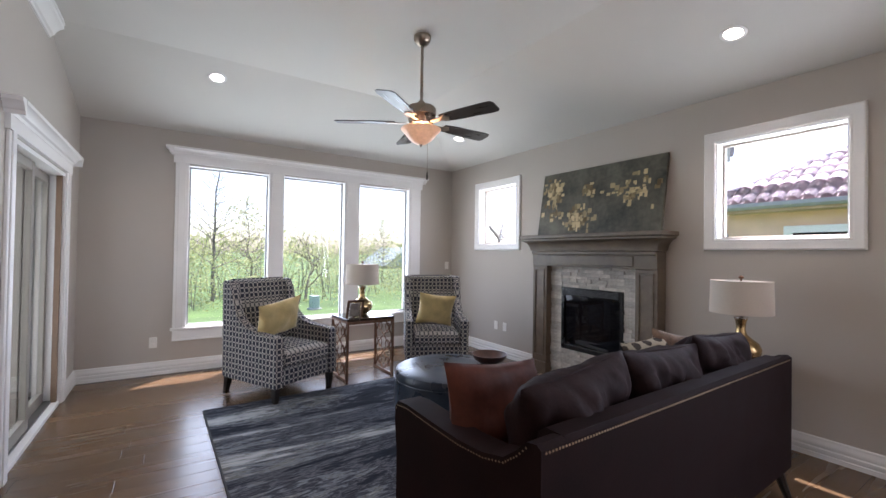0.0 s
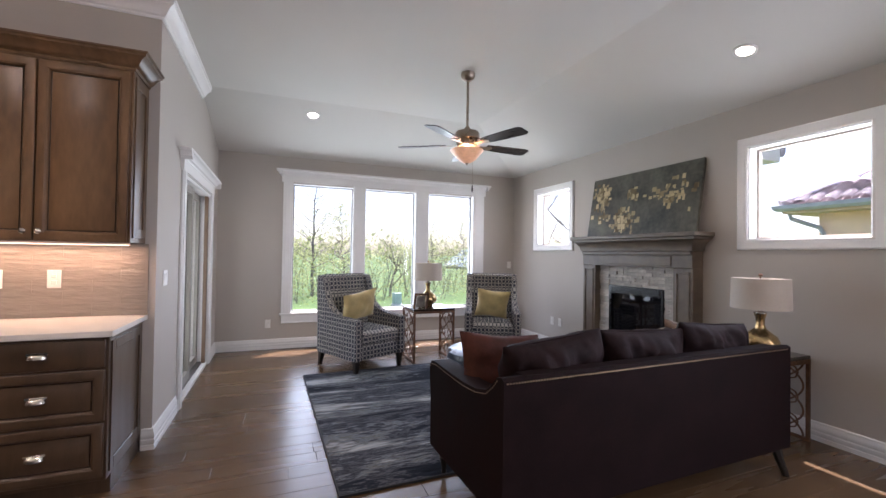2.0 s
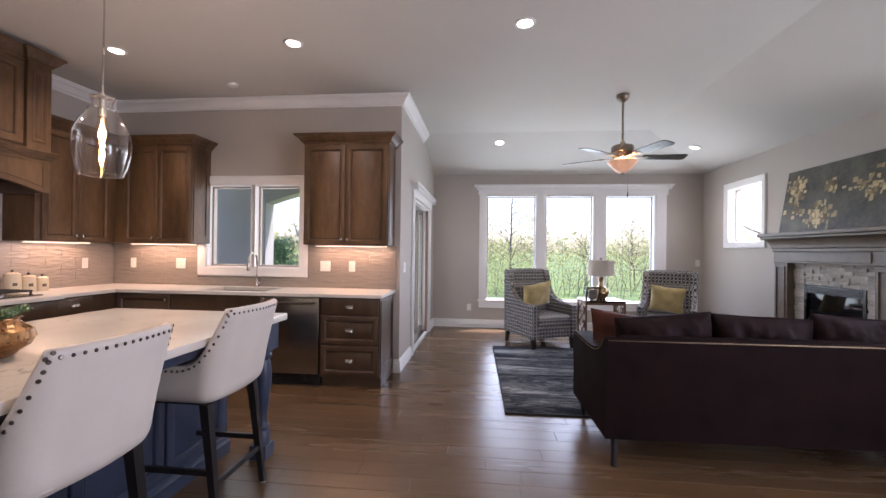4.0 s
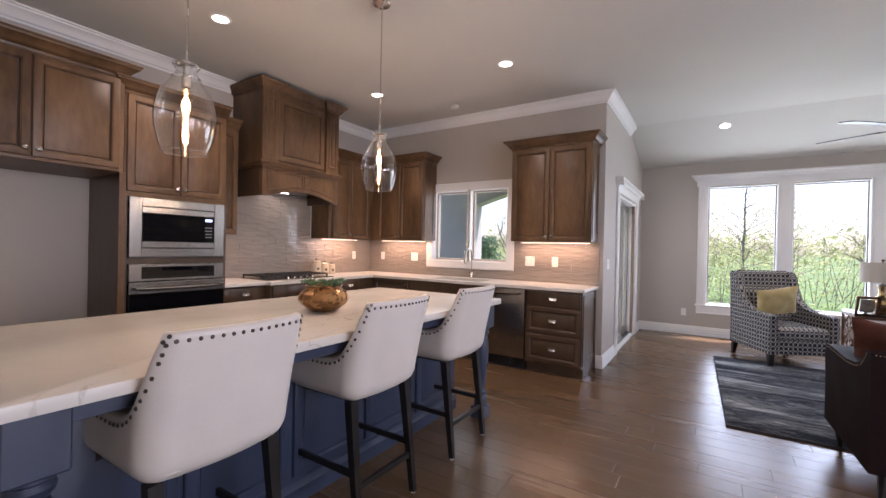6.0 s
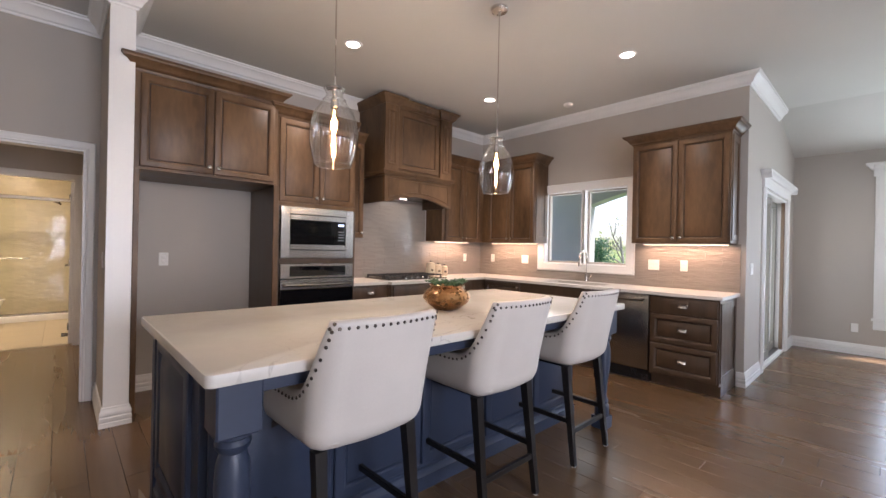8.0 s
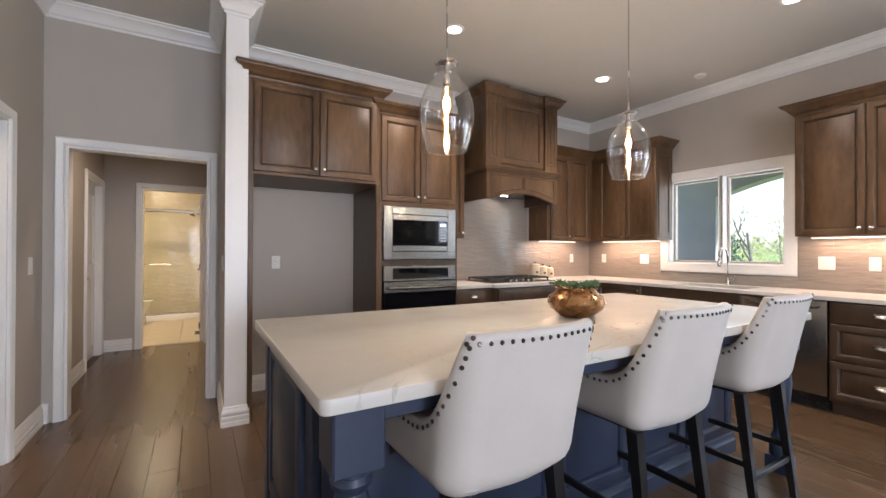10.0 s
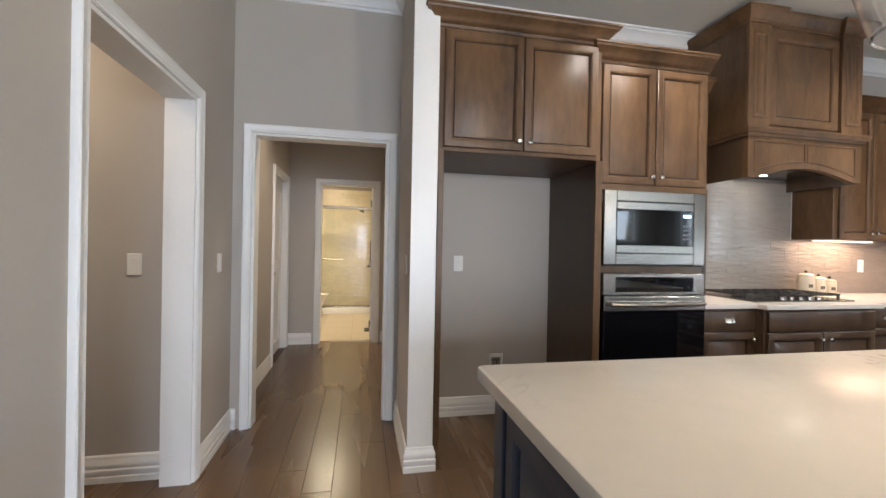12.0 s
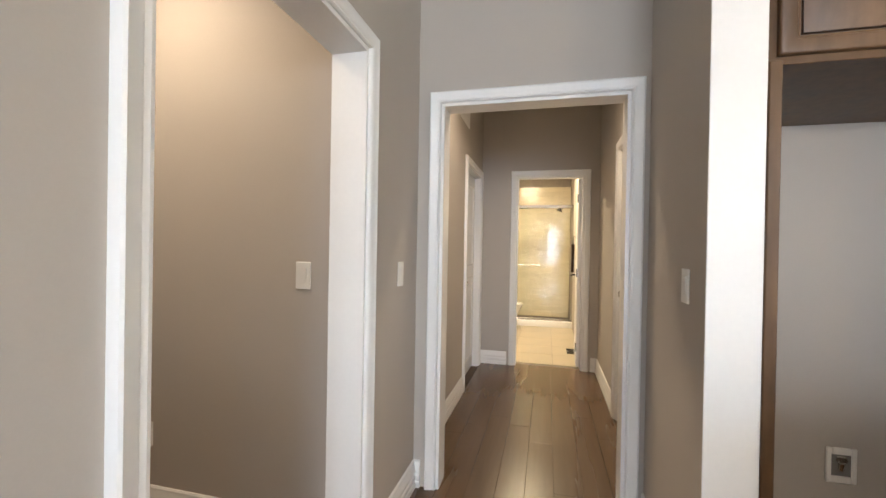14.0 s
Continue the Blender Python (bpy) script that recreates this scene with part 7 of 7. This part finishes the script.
def slender_tree(x, y, h, seed, leaves, label, reach=0.34):
    """One straight leader with many thin side branches, twigs and small buds."""
    rnd = random.Random(seed)
    t = thing("tree", pose(x, y, GZ), label, "tree", "garden trees")
    lead, q = [Vector((0, 0, -0.05))], Vector((0, 0, -0.05))
    for i in range(14):
        q = q + Vector((rnd.gauss(0, 0.045), rnd.gauss(0, 0.045), h / 14))
        lead.append(q)
    part("trunk", Shape().tube(lead, h * 0.011, 7, 0.006), BARK, t)
    twigs, tips = Shape(), []
    for k in range(46):
        f = 0.20 + 0.78 * k / 45
        p = lead[int(f * 14)].lerp(lead[min(14, int(f * 14) + 1)], f * 14 % 1)
        a, up = k * 2.4 + rnd.gauss(0, 0.3), rnd.uniform(0.35, 0.9)
        ln = h * reach * (1.05 - f) * rnd.uniform(0.7, 1.25) + 0.25
        w = Vector((math.cos(a), math.sin(a), up)).normalized()
        pts = [p]
        for j in range(4):
            w = (w + Vector((rnd.gauss(0, 0.16), rnd.gauss(0, 0.16), rnd.gauss(0.02, 0.12)))).normalized()
            pts.append(pts[-1] + w * ln / 4)
        twigs.tube(pts, 0.016 * (1.1 - f) + 0.005, 4, 0.003)
        for j in range(1, 5):
            for _ in range(2):
                v = (w + Vector((rnd.gauss(0, 0.7), rnd.gauss(0, 0.7), rnd.gauss(0.2, 0.5)))).normalized()
                e = pts[j] + v * ln * rnd.uniform(0.15, 0.38)
                twigs.tube([pts[j], pts[j].lerp(e, 0.5) + Vector((0, 0, 0.02)), e], 0.005, 3, 0.002)
                tips += [tuple(e), tuple(pts[j].lerp(e, 0.5))]
    part("branches", twigs, BARK, t, "bare grey twigs")
    leaf_cloud("crown", [(p, 0.10, max(1, leaves // len(tips))) for p in tips], 0.026, BUD, t, rnd)
    return t


slender_tree(0.95, 15.0, 5.9, 21, 2600, "slender spring tree with sparse yellow-green buds")
slender_tree(-0.6, 16.6, 4.2, 24, 5200, "young spring tree with yellow-green buds", 0.44)
tree(3.9, 14.4, 4.3, 8, 900, "bare crooked tree with few yellow buds", spread=1.25, bare=0.55, leaf=0.03, lean=0.12)
slender_tree(2.6, 17.5, 3.9, 33, 4200, "slim spring tree with yellow-green buds", 0.42)
slender_tree(6.9, 17.5, 3.3, 14, 3600, "small spring tree with pale green buds", 0.46)
tree(10.9, 11.9, 8.2, 3, 200, "bare grey tree near the house", bare=0.6, leaf=0.03)
slender_tree(-3.4, 19.0, 4.6, 5, 5200, "spring tree with yellow-green buds", 0.44)
tree(-7.35, 13.6, 5.6, 17, 175, "dark crooked tree with bare branches", spread=1.15, bare=0.7, lean=0.25)
slender_tree(-14.0, 34.0, 5.5, 6, 4600, "spring tree with yellow-green buds", 0.44)
slender_tree(10.5, 22.0, 4.0, 9, 4600, "spring tree with yellow-green buds", 0.44)
rnd = random.Random(4)
spots = []
for i in range(640):
    x = rnd.uniform(-26, 34)
    y = 12.6 + 0.08 * abs(x - 3) + 13 * rnd.random() ** 1.5 + (22 if x < -4.5 else 0)
    hgt = rnd.uniform(1.3, 3.1) * (0.55 + 0.45 * noise.noise(Vector((x * 0.35, y * 0.2, 0))) + 0.25)
    for z in (0.2, hgt * 0.5, hgt):
        spots.append(((x + rnd.uniform(-0.4, 0.4), y, GZ + z), 0.48, 48))
hedge = thing("brush_thicket", pose(0, 0, 0), "dense yellow-green spring brush behind the lawn", "bushes")
leaf_cloud("foliage", spots, 0.046, BRUSH, hedge, rnd, "stuff")
s = Shape()
for i in range(520):
    x = rnd.uniform(-16, 22)
    y = 12.6 + 0.08 * abs(x - 3) + rnd.uniform(0, 7) + (22 if x < -4.5 else 0)
    q = (x + rnd.gauss(0, 0.35), y + rnd.gauss(0, 0.3), GZ + rnd.uniform(1.0, 3.0))
    s.tube([(x, y, GZ - 0.02), ((x + q[0]) / 2 + rnd.gauss(0, 0.1), y, GZ + 0.9), q], 0.013, 4, 0.004)
tagged(part("stems", s, BARK, hedge), kind="stuff")
fw = thing("far_woods", pose(0, 0, 0), "hazy green woods in the distance", "woods")
spots = [((rnd.uniform(-120, 140), rnd.uniform(60, 95), GZ + rnd.uniform(0.5, 4.2) * (0.7 + 0.5 * noise.noise(Vector((i * 0.03, 0, 0))))), 1.3, 9) for i in range(900)]
leaf_cloud("canopy", spots, 0.5, BRUSH, fw, rnd, "stuff")
tagged(fw, kind="stuff")
eb = thing("evergreen_shrub", pose(-6.35, 9.3, GZ), "dark green evergreen shrub beyond the patio", "shrub")
part("trunk", Shape().rod((0, 0, -0.02), (0, 0, 1.9), 0.05, 0.01, 8), BARK, eb)
leaf_cloud("needles", [((0.62 * (1 - j / 13) * math.cos(i * 1.7 + j), 0.62 * (1 - j / 13) * math.sin(i * 1.7 + j), 0.15 + j * 0.16), 0.13, 42) for j in range(12) for i in range(6)], 0.045, EVER, eb, rnd)
ub = thing("utility_box", pose(3.42, 11.6, GZ, 0, 0, 12), "pale green utility box on the lawn", "utility box")
UB = mat("pale_green_metal", (0.38, 0.47, 0.44), 0.5, vary=0.1)
part("cabinet", Shape().box(-0.12, 0.12, -0.12, 0.12, 0.04, 0.36, 0.02, 2), UB, ub)
part("lid", Shape().box(-0.13, 0.13, -0.13, 0.13, 0.36, 0.41, 0.015, 2), UB, ub)
part("pad", Shape().box(-0.16, 0.16, -0.16, 0.16, -0.02, 0.04, 0.01), CONCRETE, ub)
# far house
fh = thing("far_house", pose(25.4, 42, GZ - 2.5), "distant house with a blue-grey roof", "house")
part("wall", Shape().box(-5, 5, 0, 7, 0, 2.8), STUCCO, fh)
part("roof", Shape().prism([(-5.5, 2.8), (5.5, 2.8), (2.5, 5.0), (-2.5, 5.0)], 7.6, Matrix.Translation((0, -0.3, 0))), mat("blue_grey_shingle", (0.28, 0.34, 0.36), 0.8), fh)
for x in (-3.2, 0, 3.2):
    wd = part("window", Shape().box(x - 0.6, x + 0.6, -0.03, 0.0, 0.9, 2.1), BLACK_GLASS, fh)
    part("frame", Shape().moulding([(x - 0.6, -0.03, 0.9), (x + 0.6, -0.03, 0.9), (x + 0.6, -0.03, 2.1), (x - 0.6, -0.03, 2.1), (x - 0.6, -0.03, 0.9)], [(0, 0), (0, 0.05), (-0.08, 0.05), (-0.08, 0)], (0, -1, 0)), TRIM, wd)
ev = thing("eave_corner", pose(4.35, 0.0, 0), "grey-blue eave end with a dark gutter outside the high window", "eave")
part("fascia", Shape().box(-0.62, 0.10, 0.88, 1.60, 2.34, 2.50, 0.006), STUCCO, ev)
part("gutter", Shape().moulding([(0.10, 1.60, 2.40), (0.10, 0.88, 2.40), (-0.62, 0.88, 2.40)][:2], [(0, 0), (0.05, 0.0), (0.085, 0.05), (0.085, 0.11), (0, 0.11)], (0, 0, 1)), BRONZE_VINYL, ev)
# neighbouring house seen through the high window
nh = thing("neighbour_house", pose(9.6, 3.75, GZ + 0.12), "stucco neighbouring house with a curved tile roof", "house")
YSTUC = mat("yellow_stucco", (0.76, 0.52, 0.38), 0.9, vary=0.08, scale=2, bump=0.2, fine=60)
NW = part("wall", Shape().box(0.45, 9, -14, -0.45, 0, 2.55), YSTUC, nh, "pale yellow stucco wall")
part("soffit", Shape().box(0.02, 9.4, -14, -0.02, 2.55, 2.62), mat("tan_soffit", (0.52, 0.37, 0.27), 0.8), nh)
part("gutter", Shape().moulding([(0.0, -14, 2.60), (0.0, 0.0, 2.60), (9.4, 0.0, 2.60)], [(0.0, 0.0), (0.06, 0.0), (0.11, 0.05), (0.12, 0.12), (0.0, 0.12)], (0, 0, 1)), mat("grey_metal_gutter", (0.34, 0.33, 0.36), 0.6), nh)
part("downspout", Shape().tube([(0.10, -0.10, 2.60), (0.14, -0.12, 2.45), (0.38, -0.50, 2.25), (0.42, -0.55, 2.1), (0.42, -0.55, 0.1)], 0.045, 8), bpy.data.materials["grey_metal_gutter"], nh)
wd = part("window", Shape().box(0.42, 0.45, -3.6, -1.6, 1.0, 2.15), BLACK_GLASS, nh)
part("frame", Shape().moulding([(0.45, -3.6, 1.0), (0.45, -1.6, 1.0), (0.45, -1.6, 2.25), (0.45, -3.6, 2.25), (0.45, -3.6, 1.0)], [(0.02, 0), (0.02, 0.05), (-0.12, 0.05), (-0.12, 0)], (-1, 0, 0)), TRIM, wd)
TERRA = random_tint(mat("weathered_clay_tile", (0.60, 0.52, 0.54), 0.7, vary=0.18, scale=5, bump=0.15, fine=30), 0.10)
PITCH = math.tan(radians(30))
deck = Shape()
rise = 4.6 * PITCH
a = [deck.bm.verts.new(p) for p in ((0, 0, 2.70), (0, -14, 2.70), (4.6, -14, 2.70 + rise), (4.6, -4.6, 2.70 + rise), (9.4, 0, 2.70), (9.4, -4.6, 2.70 + rise))]
deck.bm.faces.new((a[0], a[1], a[2], a[3]))
deck.bm.faces.new((a[0], a[3], a[5], a[4]))
roof = part("roof", deck, TERRA, nh, "weathered clay tile roof")
tile = Shape()
rows = []
for j in range(2):
    rows.append([(0.42 * j, 0.125 * math.cos(math.pi * i / 8) * (1 - 0.12 * j), 0.075 * math.sin(math.pi * i / 8) + 0.03 * (1 - j)) for i in range(9)])
tile.grid(rows)
bmesh.ops.solidify(tile.bm, geom=tile.bm.faces[:], thickness=0.014)
tm = tile.mesh("tile", 40)
tm.materials.append(TERRA)
turn = Matrix.Rotation(-math.atan(PITCH), 4, "Y")
slope_len = 0.36 * math.cos(math.atan(PITCH))
for r in range(11):
    for c in range(26):
        y = -0.10 - c * 0.245
        x = r * slope_len
        if -y > x + 0.05:
            part("tile", tm, TERRA, roof, "", 0, Matrix.Translation((x - 0.04, y, 2.72 + x * PITCH)) @ turn)
cap = Shape()
for k in range(12):
    p = Vector((k * 0.36, -k * 0.36, 2.76 + k * 0.36 * PITCH))
    q = p + Vector((0.42, -0.42, 0.42 * PITCH + 0.015))
    cap.rod(p, q, 0.10, 0.075, 10)
part("hip_caps", cap, TERRA, roof)

# ---- pieces: stacked stone, wall tiles, floor tiles, planks ----
STONE = random_tint(mat("stacked_pale_stone", (0.50, 0.45, 0.385), 0.85, vary=0.22, scale=12, bump=0.5, fine=45, tint=(0.52, 0.49, 0.44)), 0.22)
rnd = random.Random(9)


def brick_mesh(name, w, d, h, bevel):
    return Shape().box(-w / 2, w / 2, 0, d, -h / 2, h / 2, bevel).mesh(name)


def stone_rows(x0, x1, z0, z1):
    z = z0
    while z < z1 - 0.015:
        hh = min(rnd.choice((0.030, 0.038, 0.048)), z1 - z)
        x = x0
        while x < x1 - 0.02:
            ww = rnd.uniform(0.08, 0.24)
            if x1 - (x + ww) < 0.06:
                ww = x1 - x
            me = Shape().box(-ww / 2 + 0.001, ww / 2 - 0.001, 0, rnd.uniform(0.012, 0.032), -hh / 2 + 0.001, hh / 2 - 0.001, 0.002).mesh("stone")
            part("stone", me, STONE, fp, "", 0, pose(x + ww / 2, 0.043, z + hh / 2))
            x += ww
        z += hh


stone_rows(-0.545, -0.386, 0.0, 1.255)
stone_rows(0.386, 0.545, 0.0, 1.255)
stone_rows(-0.386, 0.386, 1.021, 1.255)
stone_rows(-0.386, 0.386, 0.0, 0.334)

TW, TH = 0.305, 0.0775


def tile_wall(parent, x0, x1, z0, z1, m, holes=(), w=TW, h=TH, material=TILE, name="wall_tile", depth=0.008):
    """Courses of glazed tile, each laid half a tile on; x along the wall, y out of it."""
    full = brick_mesh(name, w - 0.0008, depth, h - 0.0008, 0.0005)
    z, row = z0, 0
    while z < z1 - 0.01:
        hh = min(h, z1 - z)
        x = x0 - (w / 2 if row % 2 else 0)
        while x < x1:
            segs = [(max(x, x0), min(x + w, x1))]
            for a, b, c, d in holes:
                if z + hh > c + 0.002 and z < d - 0.002:
                    segs = [q for s0, s1 in segs for q in ((s0, min(s1, a)), (max(s0, b), s1)) if q[1] - q[0] > 0.012]
            for s0, s1 in segs:
                if s1 - s0 < 0.012:
                    continue
                me = full if s1 - s0 > w - 0.001 and hh > h - 0.001 else brick_mesh(name, s1 - s0 - 0.0008, depth, hh - 0.0008, 0.0005)
                part(name, me, material, parent, "", 0, m @ pose((s0 + s1) / 2, 0.0, z + hh / 2))
            x += w
        z += hh
        row += 1


def splash(name, boxes, label):
    s = Shape()
    for b in boxes:
        s.box(*b)
    return setting(name, s, GROUT, label, "backsplash")


KC0, KC1 = KW[0] - 0.104, KW[1] + 0.104
bs1 = splash("backsplash_sink", [(XW + 0.006, KC0, YK - 0.005, YK, 0.916, 1.394), (KC1, -1.065, YK - 0.005, YK, 0.916, 1.394), (KC0, KC1, YK - 0.005, YK, 0.916, 1.024)], "glossy taupe tile backsplash along the sink wall")
tile_wall(bs1, 0.0, -1.065 - XW - 0.006, 0.918, 1.394, pose(-1.065, YK - 0.004, 0, 0, 0, 180), [(-1.065 - KC1, -1.065 - KC0, 1.024, 2.3)])
bs2 = splash("backsplash_range", [(XW, XW + 0.005, -1.048, YK - 0.006, 0.916, 1.394), (XW, XW + 0.005, -0.745, 0.445, 1.394, 1.91)], "glossy taupe tile backsplash behind the cooktop")
tile_wall(bs2, 0.0, YK - 0.014 + 1.048, 0.918, 1.394, pose(XW + 0.004, YK - 0.014, 0, 0, 0, -90))
tile_wall(bs2, YK - 0.014 - 0.445, YK - 0.014 + 0.745, 1.394, 1.90, pose(XW + 0.004, YK - 0.014, 0, 0, 0, -90))

# shower wall tiles and bathroom floor tiles
sw = splash("shower_tiling", [(BX0, BX0 + 0.005, -4.60, BY1, 0.0, 2.74), (BX0 + 0.005, -9.40, BY1 - 0.005, BY1, 0.0, 2.74)], "glossy cream tiles in the shower")
tile_wall(sw, 0.0, 1.60, 0.02, 2.40, pose(BX0 + 0.004, BY1 - 0.006, 0, 0, 0, -90), (), 0.30, 0.10, CREAM_TILE, "shower_tile")
fb = bpy.data.objects["floor_bath"]
ftm = Shape().box(-0.223, 0.223, -0.223, 0.223, -0.010, 0.0, 0.002).mesh("floor_tile")
for i in range(6):
    for j in range(5):
        x, y = -7.30 - i * 0.45, -3.20 - j * 0.45
        if x > -9.3:
            part("floor_tile", ftm, BFLOOR, fb, "", 0, pose(x, y, 0.0))

# oak planks, run along x
fl = bpy.data.objects["floor"]
PWID = 0.150
lengths = [0.62, 0.80, 0.98, 1.16, 1.34, 1.52]
plank_meshes = {}
rest = Shape()
count = 0


def zone(x, y):
    """Where the floor is open to view."""
    if XW - 2.6 < x < XW and HS < y < HN:
        return True
    if XW < x < XE and YS < y < YN and not (x < XS - 0.1 and y > YK):
        return True
    return OP0 - 0.08 < x < OP1 + 0.2 and -6.6 < y <= YS


near = []
y = -6.6 + PWID / 2
while y < YN + PWID:
    x = HX - 0.06 + rnd.uniform(-1.0, 0.0)
    while x < XE + 0.05:
        ln = rnd.choice(lengths)
        a, b = max(x, HX - 0.06), min(x + ln, XE + 0.08)
        mid = ((a + b) / 2, y)
        if b - a > 0.05 and any(zone(q, y) for q in (a + 0.05, mid[0], b - 0.05)):
            close = -4.6 < mid[0] < 1.6 and -4.2 < y < 3.0 and not (-2.6 < mid[0] < -1.9 and -2.9 < y < -0.25) and not (mid[0] < -1.3 and y > 1.1)
            near.append((close, a, b, y))
        x += ln
    y += PWID
kept = [p for p in near if p[0]]
rnd.shuffle(kept)
kept = set(kept[:300])
joined = []
for p in near:
    (joined if p not in kept else []).append(p)


def plank_shape(s, a, b, y, z=0.0):
    x0, x1, y0, y1, c = a + 0.0004, b - 0.0004, y - PWID / 2 + 0.0004, y + PWID / 2 - 0.0004, 0.0016
    top = [s.bm.verts.new(v) for v in ((x0 + c, y0 + c, z), (x1 - c, y0 + c, z), (x1 - c, y1 - c, z), (x0 + c, y1 - c, z))]
    low = [s.bm.verts.new(v) for v in ((x0, y0, z - 0.0010), (x1, y0, z - 0.0010), (x1, y1, z - 0.0010), (x0, y1, z - 0.0010))]
    bot = [s.bm.verts.new(v) for v in ((x0, y0, z - 0.012), (x1, y0, z - 0.012), (x1, y1, z - 0.012), (x0, y1, z - 0.012))]
    s.bm.faces.new(top)
    for r, q in ((top, low), (low, bot)):
        for i in range(4):
            s.bm.faces.new((q[i], q[(i + 1) % 4], r[(i + 1) % 4], r[i]))


for _, a, b, yy in sorted(kept):
    key = round(b - a, 3)
    if key not in plank_meshes:
        s = Shape()
        plank_shape(s, -(b - a) / 2, (b - a) / 2, 0.0)
        plank_meshes[key] = s.mesh("plank")
    part("plank", plank_meshes[key], OAK, fl, "", 0, pose((a + b) / 2, yy, 0.0))
OAK_REST = in_place(mat("brown_oak_plank_field", (0.106, 0.061, 0.030), 0.27, vary=0.08, scale=0.9, stretch=(0.35, 4, 4), bump=0.008, rvar=0.012, fine=10, spec=0.55, tint=(0.120, 0.071, 0.036)))
n, l = OAK_REST.node_tree.nodes, OAK_REST.node_tree.links
src = shader(OAK_REST).inputs["Base Color"].links[0].from_socket
geo, rng, hsv = n.new("ShaderNodeNewGeometry"), n.new("ShaderNodeMapRange"), n.new("ShaderNodeHueSaturation")
rng.inputs["To Min"].default_value, rng.inputs["To Max"].default_value = 0.95, 1.05
l.new(geo.outputs["Random Per Island"], rng.inputs["Value"]), l.new(rng.outputs[0], hsv.inputs["Value"])
l.new(src, hsv.inputs["Color"]), l.new(hsv.outputs[0], shader(OAK_REST).inputs["Base Color"])
s = Shape()
for _, a, b, yy in joined:
    plank_shape(s, a, b, yy)
tagged(part("planks", s, OAK_REST, fl, "", 0), kind="stuff")
